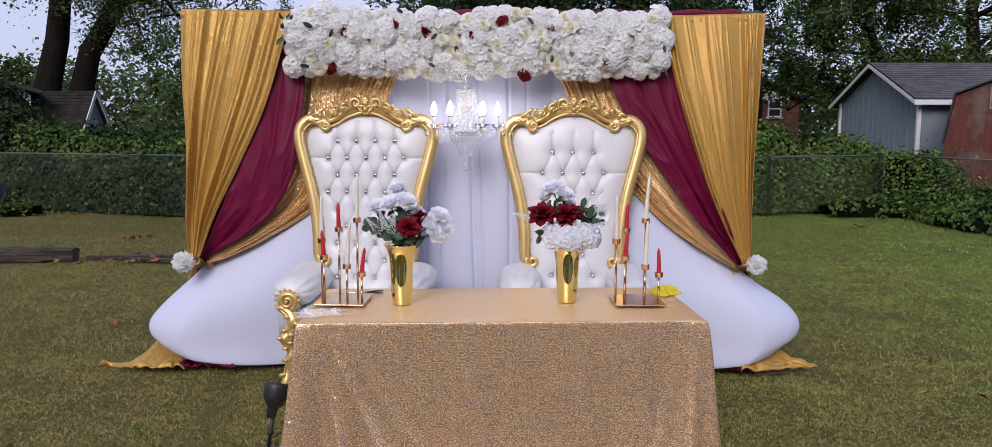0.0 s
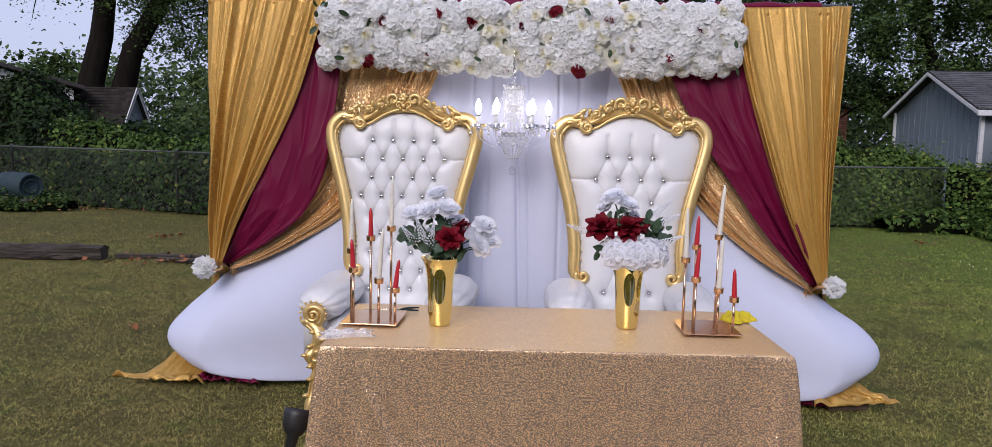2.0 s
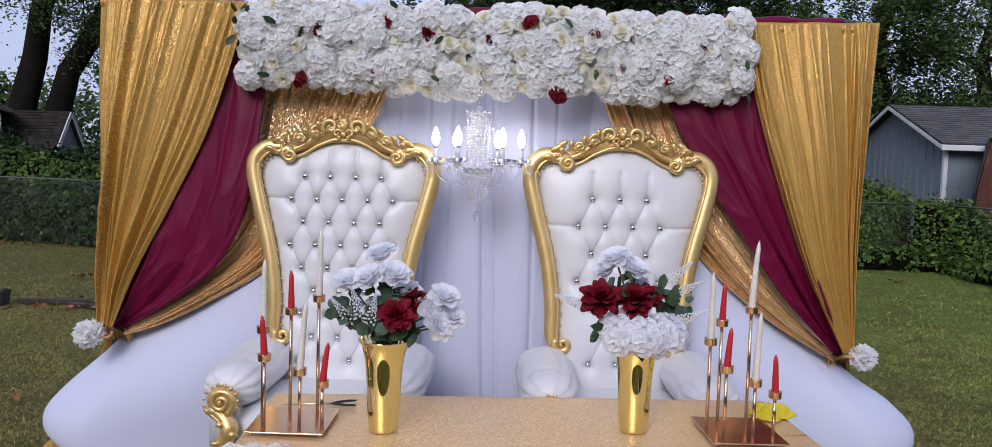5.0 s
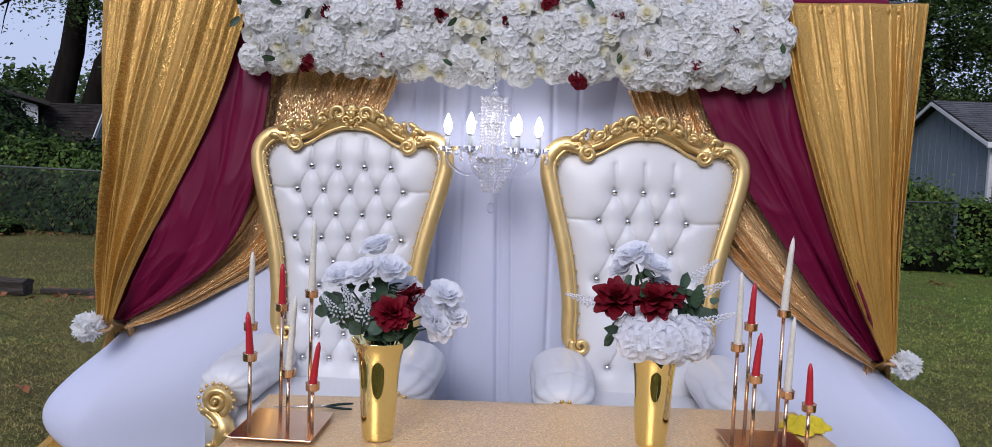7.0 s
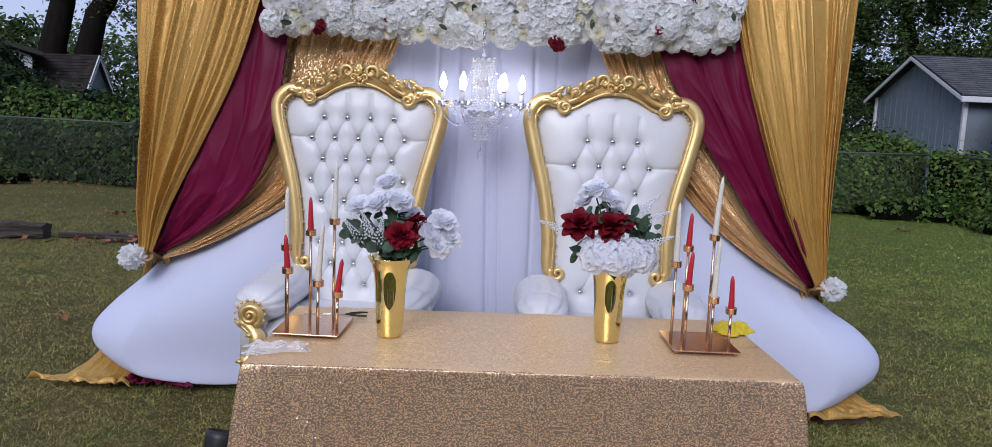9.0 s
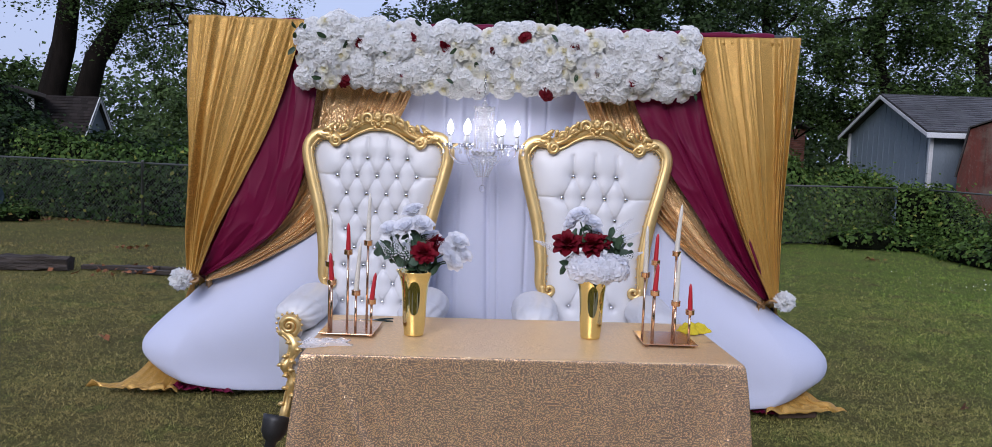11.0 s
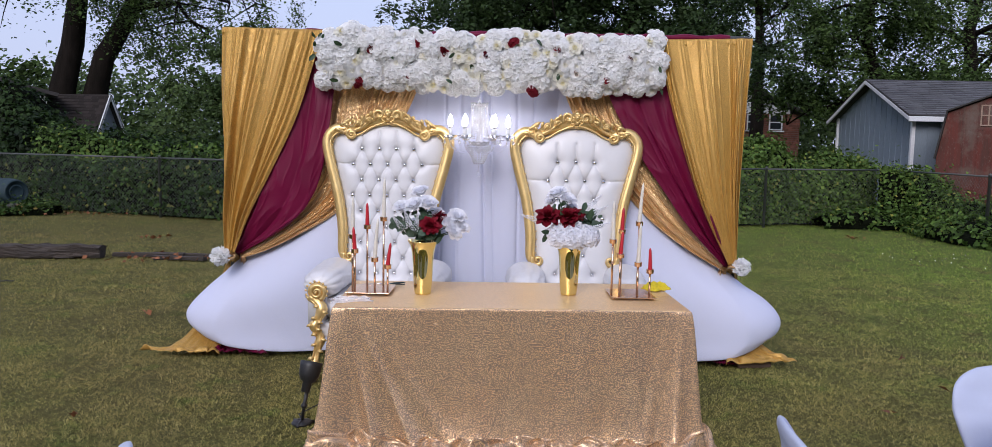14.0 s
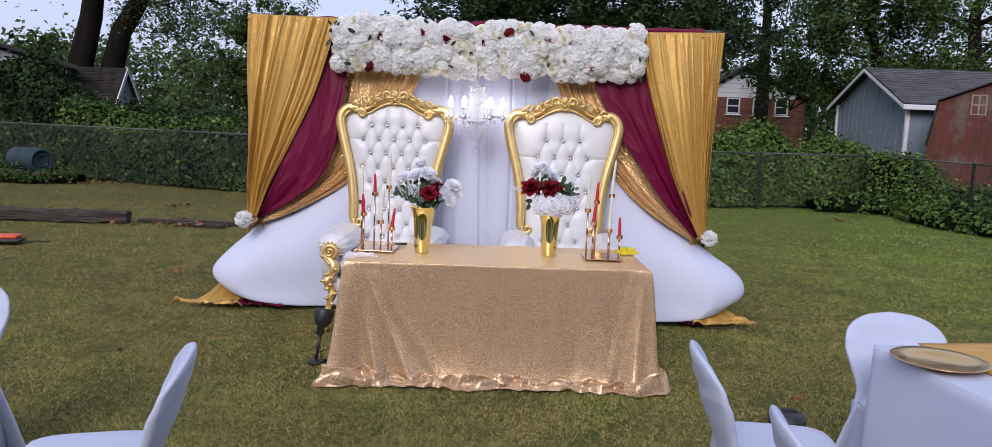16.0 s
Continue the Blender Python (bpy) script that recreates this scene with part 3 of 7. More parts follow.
def fence(line, label):
    f = thing("chain_link_fence", (line[0][0], line[0][1], 0), label, "fence")
    o = Vector((line[0][0], line[0][1], 0))
    for x, y in line:
        bm = bmesh.new()
        lathe(bm, [(0.027, -0.05), (0.027, FENCE_H + 0.01), (0.033, FENCE_H + 0.012), (0.03, FENCE_H + 0.04), (0.012, FENCE_H + 0.055)], 10)
        place(part("post", bm, M["galvanised"], f), x - o.x, y - o.y, 0)
    for (x0, y0), (x1, y1) in zip(line, line[1:]):
        a, b = Vector((x0, y0, 0)) - o, Vector((x1, y1, 0)) - o
        bm = bmesh.new()
        tube(bm, [a + Vector((0, 0, FENCE_H)), b + Vector((0, 0, FENCE_H))], 0.017, 8)
        part("top_rail", bm, M["galvanised"], f)
        # woven wire: two families of slanted wires
        length = (b - a).length
        d = (b - a) / length
        nrm = Vector((-d.y, d.x, 0)) * 0.006
        bm = bmesh.new()
        step, top = 0.075, FENCE_H - 0.02
        k = -int(top / step) - 1
        while k * step < length:
            for sgn in (1, -1):
                s0, z0, s1, z1 = k * step, 0.03, k * step + top, top
                if sgn < 0:
                    s0, s1 = s1, s0
                lo, hi = sorted((s0, s1))
                c0, c1 = max(lo, 0), min(hi, length)
                if c1 - c0 < 0.03:
                    continue
                def at(s):
                    return a + d * s + nrm * sgn + Vector((0, 0, z0 + (z1 - z0) * (s - s0) / (s1 - s0)))
                tube(bm, [at(c0), at(c1)], 0.0016, 3, caps=False)
            k += 1
        part("wire_mesh", bm, M["fence_wire"], f, smooth=False)
    return f


fence(FENCE_LEFT, "grey chain-link fence overgrown with vines along the lawn")
fence(FENCE_RIGHT, "grey chain-link fence with a corner post, overgrown with vines")


# ---- hedges and vines ----
def mound(name, label, line, height, depth, n, size, leaf, seed, front=0.0, lumps=0.35, category="hedge"):
    """Climbing plants along a line: an uneven near-black body, coloured as the shade among the stems, with leaves all
    over it. height, depth: functions of the share of the way.
    """
    rng = np.random.default_rng(seed)
    pts = [Vector((x, y, 0)) for x, y in line]
    seglen = [(b - a).length for a, b in zip(pts, pts[1:])]
    total = sum(seglen)

    def along(s):
        s *= total
        for a, b, l in zip(pts, pts[1:], seglen):
            if s <= l or b is pts[-1]:
                d = (b - a) / l
                return a + d * min(s, l), d
            s -= l

    def surface(s, w):
        """s along, w over the section from the front foot to the back foot."""
        p, d = along(s)
        out = Vector((d.y, -d.x, 0))
        h, dp = height(s), depth(s)
        k = 1 + lumps * noise.noise((p.x * 0.9 + seed, p.y * 0.9, w * 2.6)) + 0.5 * lumps * noise.noise((p.x * 2.7, p.y * 2.7 + seed, w * 7))
        a = math.pi * w
        z = h * k * max(0.0, math.sin(a)) ** 0.55
        off = dp * k * math.cos(a) * 0.5
        return p + out * (off + front) + Vector((0, 0, z))

    nu, nv = max(12, int(total * 4)), 14
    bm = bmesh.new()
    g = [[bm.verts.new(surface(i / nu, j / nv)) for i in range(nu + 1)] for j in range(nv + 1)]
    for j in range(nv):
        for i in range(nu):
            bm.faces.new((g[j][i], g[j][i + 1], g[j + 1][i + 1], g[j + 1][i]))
    hd = part(name, bm, M["inner_shade"])
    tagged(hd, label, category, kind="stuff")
    c, nr = [], []
    for _ in range(n):
        s, w = rng.uniform(0.0, 1.0), rng.beta(0.6, 1.25)
        p = surface(s, 0.0006 + 0.965 * w)
        q = surface(min(1, s + 0.004), 0.02 + 0.96 * w) - p
        r = surface(s, min(0.99, 0.03 + 0.96 * w)) - p
        nn = q.cross(r)
        nn = nn.normalized() if nn.length > 1e-9 else Vector((0, -1, 0))
        if nn.z < -0.2:
            nn = -nn
        c.append(p + nn * rng.gamma(1.2, 0.07))
        nr.append((nn.x, nn.y, nn.z + 0.3))
    me = leaves_mesh("leaves", c, nr, size, rng, 1.25)
    part_of("leaves", me, M[leaf], hd, smooth=False)
    return hd


mound("vine_hedge", "shaded green vines climbing through the fence wire", [(-15.5, 17.90), (-11.1, 16.57), (-6.97, 15.27), (-3.0, 14.06)], lambda s: 1.06 + 0.12 * math.sin(9 * s), lambda s: 0.36, 13000, 0.07, "shade_vine", 1)
mound("shrub_thicket", "tall tangled green shrubs behind the fence", [(-17, 20.0), (-12.5, 18.6), (-8.0, 17.2), (-2.5, 15.6)], lambda s: 1.30 + 1.20 / (1 + math.exp((s - 0.445) / 0.035)) + 0.1 * math.exp(-((s - 0.12) / 0.15) ** 2) + 0.1 * math.sin(13 * s), lambda s: 2.0, 26000, 0.085, "shaded_thicket_leaf", 2, lumps=0.32)
mound("creeper", "light green creeper spilling over the fence rail", [(-10.4, 16.95), (-6.97, 15.85), (-2.8, 14.6)], lambda s: 1.42 + 0.16 * math.sin(7 * s + 1) - 0.1 * s, lambda s: 0.75, 13000, 0.068, "vine_leaf", 21, lumps=0.3)
mound("vine_hedge", "bright green vines heaped over the fence", [(1.6, 14.92), (5.0, 16.12), (7.8, 17.2)], lambda s: 1.26 + 0.34 * math.exp(-((s - 0.55) / 0.2) ** 2) - 0.12 * s, lambda s: 0.7, 26000, 0.062, "hedge_leaf", 3, front=-0.1)
mound("vine_hedge", "green creeper with long stems on the fence corner", [(7.75, 16.45), (8.5, 16.0), (8.75, 13.4), (9.2, 11.0)], lambda s: 1.0 * (1 - s) ** 1.8 + 0.22 + 0.1 * math.sin(17 * s), lambda s: 0.6, 10000, 0.058, "hedge_leaf", 4, lumps=0.5)


# ---- trees ----
def tree(x, y, height, trunk_r, lean, crown, leaves, leaf_size, leaf, label, seed, droop=0.0, limbs=9, first=0.35, spread=0.45):
    """A tapered trunk with limbs and twigs; leaves in loose clumps about the twigs. crown: (radius, lowest height)."""
    rng = np.random.default_rng(seed)
    t = thing("tree", (x, y, 0), label, "tree")
    bm = bmesh.new()
    spine = [Vector((lean[0] * (k / 8) ** 1.2 * height + 0.12 * rng.normal(), lean[1] * (k / 8) * height + 0.12 * rng.normal(), height * 0.82 * k / 8)) for k in range(9)]
    spine[0] = Vector((0, 0, -0.1))
    tube(bm, spine, [trunk_r * (1.25 if k == 0 else 1 - 0.095 * k) for k in range(9)], 9)
    tips = []
    for i in range(limbs):
        k = first + (1 - first) * (i + rng.uniform(0, 0.8)) / limbs
        k = min(k, 0.99)
        j = min(int(k * 8), 7)
        p = spine[j].lerp(spine[j + 1], k * 8 - j)
        a = i * 2.4 + rng.uniform(-0.5, 0.5)
        ln = crown[0] * rng.uniform(0.65, 1.1) * (1.1 - 0.5 * k)
        rise = spread * rng.uniform(0.5, 1.3)
        pts = [p]
        for q in range(1, 6):
            f = q / 5
            pts.append(p + Vector((math.cos(a) * ln * f, math.sin(a) * ln * f, ln * (rise * f - droop * f * f))) + Vector(rng.normal(0, 0.05 * ln * f, 3)))
        r0 = trunk_r * (1 - 0.75 * k) * 0.5
        tube(bm, pts, [r0 * (1 - 0.16 * q) for q in range(6)], 6)
        for q in (2, 3, 4, 5):
            for _ in range(3):
                e = pts[q] + Vector((rng.normal(0, 0.22 * ln), rng.normal(0, 0.22 * ln), rng.normal(0, 0.13 * ln) - droop * 0.25 * ln))
                if e.z < crown[1]:
                    e.z = crown[1] + rng.uniform(0, 0.6)
                tube(bm, [pts[q], (pts[q] + e) / 2 + Vector(rng.normal(0, 0.05, 3)), e], [r0 * 0.25, r0 * 0.16, r0 * 0.06], 4)
                tips.append(e)
    part("trunk", bm, M["bark"], t)
    tips = np.array([tuple(q) for q in tips])
    pick = rng.integers(0, len(tips), leaves)
    sub = rng.normal(0, 1, (len(tips), 5, 3)) * crown[0] * np.array([0.16, 0.16, 0.10])
    c = tips[pick] + sub[pick, rng.integers(0, 5, leaves)] + rng.normal(0, 1, (leaves, 3)) * crown[0] * np.array([0.036, 0.036, 0.036 + 0.06 * droop])
    nr = np.tile(np.array([0, -0.2, 0.9]), (leaves, 1))
    part_of("crown", leaves_mesh("crown", c, nr, leaf_size, rng, 1.6), M[leaf], t, smooth=False)
    return t


tree(-18.15, 30.3, 16.5, 0.58, (0.165, 0.0), (6.0, 5.8), 3200, 0.078, "tree_leaf", "large dark-trunked tree rising above the shrubs", 11, droop=0.45, first=0.5, limbs=7)
tree(-18.0, 30.9, 15.0, 0.55, (0.39, 0.0), (4.9, 3.7), 34000, 0.085, "tree_leaf", "leaning dark tree with drooping feathery branches", 12, droop=0.75, first=0.5, limbs=9)
tree(-8.6, 25.5, 5.0, 0.16, (0, 0), (2.6, 0.6), 48000, 0.072, "far_leaf", "green broadleaf tree behind the fence", 13, first=0.15)
tree(-5.6, 26.5, 5.0, 0.16, (0, 0), (2.9, 0.6), 48000, 0.072, "far_leaf", "green broadleaf tree behind the fence", 14, first=0.15)
tree(3.4, 24.0, 10, 0.36, (0.0, 0.0), (4.6, 3.9), 60000, 0.088, "shaded_leaf", "broad dark tree with a low crown", 15, droop=0.15, first=0.3)
tree(0.2, 27.0, 10, 0.36, (0.0, 0.0), (4.6, 4.6), 46000, 0.095, "shaded_leaf", "broad dark tree behind the backdrop", 16, droop=0.1, first=0.35)
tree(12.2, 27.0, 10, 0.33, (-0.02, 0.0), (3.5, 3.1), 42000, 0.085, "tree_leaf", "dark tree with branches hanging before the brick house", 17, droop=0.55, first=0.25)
tree(16.8, 30.0, 12, 0.40, (0.02, 0.0), (6.0, 4.3), 15000, 0.08, "sunlit_leaf", "tall tree with spreading limbs behind the shed", 18, droop=0.1, first=0.25, limbs=11)
tree(21.5, 31.0, 12, 0.40, (-0.02, 0.0), (6.0, 4.4), 9500, 0.08, "sunlit_leaf", "tall tree with spreading limbs behind the shed", 19, droop=0.1, first=0.25, limbs=11)
tree(10.3, 34.5, 13, 0.35, (0.0, 0.0), (4.0, 7.6), 15000, 0.10, "tree_leaf", "tall green tree rising by the brick house", 23, droop=0.0, first=0.5)
tree(-20.5, 30.0, 4.2, 0.3, (0, 0), (2.6, 1.6), 4000, 0.15, "tree_leaf", "green tree above the white house", 20, first=0.3)


def far_woods():
    rng = np.random.default_rng(8)
    c, nr = [], []
    for i in range(260):
        a = -38 + 84 * i / 260 + rng.normal(0, 0.3)
        y = 46 + rng.uniform(-4, 6)
        top = 5.0 + 1.3 * noise.noise((a * 0.13, 2, 0)) + 1.2 * noise.noise((a * 0.5, 7, 0))
        for _ in range(7):
            cx, cy, cz = a + rng.normal(0, 1.2), y + rng.normal(0, 1), rng.uniform(0.4, top)
            k = 44
            q = rng.normal(0, 1, (k, 3)) * np.array([0.9, 0.7, 0.6]) + (cx, cy, cz)
            c.extend(q)
            nr.extend(np.tile((0, -0.5, 0.8), (k, 1)))
    me = leaves_mesh("far_woods", c, nr, 0.22, rng, 1.4)
    tagged(part_of("far_woods", me, M["far_leaf"], smooth=False), "distant green woods beyond the gardens", "woods", kind="stuff")


far_woods()


def woods_behind():
    """An unseen dark tree line, added behind the camera to give the vases something dark to mirror."""
    rng = np.random.default_rng(18)
    c, nr = [], []
    for i in range(150):
        x, top = -34 + 68 * i / 150, 7.5 + 2.5 * noise.noise((i * 0.11, 5, 0)) + 1.5 * noise.noise((i * 0.5, 9, 0))
        y = -24 - 0.012 * x * x * -1 + rng.uniform(-2, 2)
        for _ in range(9):
            q = rng.normal(0, 1, (14, 3)) * np.array([0.9, 0.8, 0.7]) + (x + rng.normal(0, 0.8), y, rng.uniform(0.4, top))
            c.extend(q)
            nr.extend(np.tile((0, 0.6, 0.7), (14, 1)))
    me = leaves_mesh("added_tree_line", c, nr, 0.55, rng, 1.4)
    tagged(part_of("added_tree_line", me, M["shaded_leaf"], smooth=False), "unseen dark green trees added behind the camera", "woods", kind="stuff")


woods_behind()


# ---- buildings ----
def prism(bm, pts, y0, y1):
    """A solid from an outline in x and z, pushed from y0 to y1."""
    a = [bm.verts.new((x, y0, z)) for x, z in pts]
    b = [bm.verts.new((x, y1, z)) for x, z in pts]
    n = len(pts)
    bm.faces.new(a)
    bm.faces.new(list(reversed(b)))
    for i in range(n):
        j = (i + 1) % n
        bm.faces.new((a[j], a[i], b[i], b[j]))
    bmesh.ops.recalc_face_normals(bm, faces=bm.faces)


def shingle_slope(bm, p0, along, up, length, rise, course, width, rng):
    """Courses of separate shingles on one roof slope."""
    nrm = along.cross(up).normalized()
    rows = int(rise / course)
    for r in range(rows + 1):
        x = -rng.uniform(0, width)
        while x < length:
            w = width * rng.uniform(0.75, 1.2)
            x0, x1 = max(0, x), min(length, x + w - 0.01)
            if x1 > x0 + 0.02:
                z0, z1 = r * course, min((r + 1) * course + 0.03, rise)
                l0, l1 = 0.028 + rng.uniform(0, 0.008), 0.012
                q = [p0 + along * x0 + up * z0 + nrm * l0, p0 + along * x1 + up * z0 + nrm * l0,
                     p0 + along * x1 + up * z1 + nrm * l1, p0 + along * x0 + up * z1 + nrm * l1]
                low = [p0 + along * x0 + up * z0, p0 + along * x1 + up * z0]
                v = [bm.verts.new(k) for k in q + low]
                bm.faces.new(v[:4])
                bm.faces.new((v[5], v[1], v[0], v[4]))
            x += w


def grey_shed():
    rng = random.Random(4)
    x0, x1, y0, y1, eave, ridge = 9.2, 16.6, 18.2, 22.5, 2.47, 3.35
    s = thing("garden_shed", (x0, y0, 0), "blue-grey wooden shed with white trim and a grey shingle roof", "shed")
    L, D, ym = x1 - x0, y1 - y0, (y1 - y0) / 2
    bm = bmesh.new()
    a = [bm.verts.new((0, 0, 0)), bm.verts.new((0, D, 0)), bm.verts.new((0, D, eave)), bm.verts.new((0, ym, ridge - 0.06)), bm.verts.new((0, 0, eave))]
    b = [bm.verts.new(v.co + Vector((L, 0, 0))) for v in a]
    bm.faces.new(a)
    bm.faces.new(list(reversed(b)))
    for i in range(5):
        j = (i + 1) % 5
        bm.faces.new((a[j], a[i], b[i], b[j]))
    bmesh.ops.recalc_face_normals(bm, faces=bm.faces)
    part("wall", bm, M["blue_siding"], s, smooth=False)
    # battens over the board joints of the gable and of the long side
    n = 0
    y = 0.2
    while y < D - 0.1:
        top = eave + (ridge - eave) * (1 - abs(y - ym) / ym) - 0.12
        bm = bmesh.new()
        box(bm, -0.006, y, top / 2, 0.014, 0.035, top, 0.003)
        part("batten", bm, M["blue_siding"], s, smooth=False)
        y += 0.3
    x = 0.35
    bm0 = bmesh.new()
    box(bm0, 0, -0.006, eave / 2, 0.035, 0.014, eave, 0.003)
    first = part("batten", bm0, M["blue_siding"], s, smooth=False)
    first.location = (x, 0, 0)
    while x < L - 0.4:
        x += 0.3
        part_of("batten", first.data, None, s).location = (x, 0, 0)
    for (cx, cy) in ((0, 0), (0, D)):
        bm = bmesh.new()
        box(bm, cx - 0.012, cy + (-0.012 if cy == 0 else 0.0), eave / 2, 0.085, 0.085, eave, 0.006)
        part("corner_board", bm, M["white_trim"], s, smooth=False)
    run = math.hypot(ym + 0.25, (ridge - eave) * (ym + 0.25) / ym)
    slope = (ridge - eave) / ym
    for side in (0, 1):
        sgn = 1 if side == 0 else -1
        yb = -0.25 if side == 0 else D + 0.25
        zb = eave - 0.25 * slope
        up = Vector((0, sgn, slope)).normalized()
        bm = bmesh.new()
        ctr = Vector((L / 2, yb, zb)) + up * run / 2
        box(bm, ctr.x, ctr.y, ctr.z, L + 0.5, run, 0.05, 0.0, Matrix.Rotation(math.atan(slope) * sgn, 4, "X"))
        rf = part("roof", bm, M["dark_roof"], s, smooth=False)
        bm = bmesh.new()
        nrm = Vector((1, 0, 0)).cross(up) * (1 if sgn > 0 else -1)
        if sgn > 0:
            shingle_slope(bm, Vector((-0.25, yb, zb)) + nrm * 0.026, Vector((1, 0, 0)), up, L + 0.5, run, 0.14, 0.3, rng)
        else:
            shingle_slope(bm, Vector((L + 0.25, yb, zb)) + nrm * 0.026, Vector((-1, 0, 0)), up, L + 0.5, run, 0.28, 0.6, rng)
        part("shingles", bm, M["asphalt_shingle"], rf, smooth=False)["kind"] = "stuff"
        # barge board along the gable
        bm = bmesh.new()
        box(bm, -0.24, ctr.y, ctr.z - 0.04, 0.035, run, 0.085, 0.004, Matrix.Rotation(math.atan(slope) * sgn, 4, "X"))
        part("barge_board", bm, M["white_trim"], s, smooth=False)
    bm = bmesh.new()
    box(bm, L / 2, -0.27, eave - 0.25 * slope - 0.06, L + 0.5, 0.06, 0.12, 0.012)
    part("fascia_gutter", bm, M["white_trim"], s, smooth=False)
    return s


def rusty_barn():
    s = thing("metal_shed", (8.76, 16.25, 0), "small rusted red steel shed with a gambrel roof", "shed", rz=-30)
    # gambrel front, seen past the fence
    bm = bmesh.new()
    prism(bm, [(0, 0), (0, 1.45), (0.16, 2.38), (1.5, 2.92), (2.84, 2.38), (3.0, 1.45), (3.0, 0)], 0.0, 2.1)
    part("wall", bm, M["rust_metal"], s, smooth=False)
    for i in range(11):
        x = 0.2 + i * 0.26
        h = min(2.35 + 0.43 * min(x, 3 - x) - 0.12, 2.8) if 0.26 < x < 2.74 else 1.9
        bm = bmesh.new()
        box(bm, x, -0.006, h / 2, 0.03, 0.016, h, 0.004)
        part("rib", bm, M["rust_metal"], s, smooth=False)
    edge = [(-0.03, 1.43), (0.14, 2.40), (1.5, 2.95), (2.86, 2.40), (3.03, 1.43)]
    bm = bmesh.new()
    for (xa, za), (xb, zb) in zip(edge, edge[1:]):
        d = Vector((xb - xa, 0, zb - za))
        ang = -math.atan2(d.z, d.x)
        box(bm, (xa + xb) / 2, 1.03, (za + zb) / 2 + 0.012, d.length + 0.02, 2.24, 0.03, 0.0, Matrix.Rotation(ang, 4, "Y"))
    part("roof", bm, M["dark_roof"], s, smooth=False)
    v = new("vent")
    v.parent = s
    bm = bmesh.new()
    for dx in (-0.13, 0, 0.13):
        box(bm, 0.88 + dx, -0.012, 2.32, 0.025, 0.02, 0.40, 0.003)
    for dz in (-0.2, 0, 0.2):
        box(bm, 0.88, -0.013, 2.32 + dz, 0.29, 0.022, 0.025, 0.003)
    part("vent_frame", bm, M["tan_paint"], v, smooth=False)
    bm = bmesh.new()
    box(bm, 0.88, -0.004, 2.32, 0.26, 0.012, 0.38)
    part("vent_screen", bm, M["rust_metal"], v, smooth=False)
    return s


def window(parent, x, z, w, h, y=0.0):
    wi = new("window")
    wi.parent = parent
    bm = bmesh.new()
    for dx in (-w / 2, w / 2):
        box(bm, x + dx, y - 0.03, z, 0.055, 0.08, h + 0.06, 0.008)
    for dz in (-h / 2, h / 2):
        box(bm, x, y - 0.03, z + dz, w + 0.06, 0.08, 0.055, 0.008)
    box(bm, x, y - 0.02, z, w, 0.05, 0.05, 0.005)
    part("frame", bm, M["white_trim"], wi, smooth=False)
    for dz in (-h / 4, h / 4):
        bm = bmesh.new()
        box(bm, x, y - 0.008, z + dz, w - 0.06, 0.012, h / 2 - 0.06)
        part("pane", bm, M["dark_glass"], wi, smooth=False)
    bm = bmesh.new()
    box(bm, x, y - 0.06, z - h / 2 - 0.08, w + 0.2, 0.14, 0.05, 0.01)
    part("sill", bm, M["white_trim"], wi, smooth=False)


def siding_boards(parent, x0, x1, z0, z1, y, tops=None, mat="white_siding", h=0.2):
    n = int((z1 - z0) / h)
    for i in range(n):
        za = z0 + i * h
        a, b = (x0, x1) if tops is None else tops(za + h)
        if b - a < 0.3:
            continue
        bm = bmesh.new()
        box(bm, (a + b) / 2, y - 0.012, za + h / 2, b - a, 0.03, h - 0.012, 0.004, Matrix.Rotation(0.06, 4, "X"))
        part("siding_board", bm, M[mat], parent, smooth=False)


def brick_house():
    s = thing("brick_house", (8.2, 38, 0), "red brick bungalow with white siding in the gable", "house")
    wide, eave, ridge = 5.3, 3.2, 4.6
    bm = bmesh.new()
    prism(bm, [(0, 0), (0, eave), (wide * 0.42, ridge - 0.1), (wide, eave - 0.25), (wide, 0)], 0.05, 9)
    w = part("wall", bm, M["mortar"], s, smooth=False)
    rng = random.Random(9)
    bm = bmesh.new()
    z, row = 0.9, 0
    while z < eave - 0.05:
        x = 0.0 if row % 2 else -0.15
        while x < wide:
            a, b = max(0, x), min(wide, x + 0.285)
            if b - a > 0.05:
                box(bm, (a + b) / 2, 0.035, z + 0.045, b - a, 0.06 + rng.uniform(0, 0.01), 0.085)
            x += 0.30
        z += 0.10
        row += 1
    part("brickwork", bm, M["red_brick"], w, smooth=False)["kind"] = "stuff"
    siding_boards(s, 0, wide, eave, ridge, 0.0, lambda zt: (wide * 0.42 * max(0, (zt - eave)) / (ridge - eave) - 0.0, wide - wide * 0.58 * max(0, (zt - eave)) / (ridge - eave)), h=0.22)
    for x in (1.85, 3.1, 4.15):
        window(s, x, 2.80, 0.58, 0.70, 0.0)
    for sgn, xa in ((1, -0.3), (-1, wide + 0.3)):
        xr = wide * 0.42
        za = eave - 0.1
        d = Vector((xr - xa, 0, ridge - za))
        bm = bmesh.new()
        box(bm, (xa + xr) / 2, 4.4, (za + ridge) / 2 + 0.06, d.length, 9.6, 0.12, 0.01, Matrix.Rotation(-math.atan2(d.z, d.x), 4, "Y"))
        part("roof", bm, M["dark_roof"], s, smooth=False)


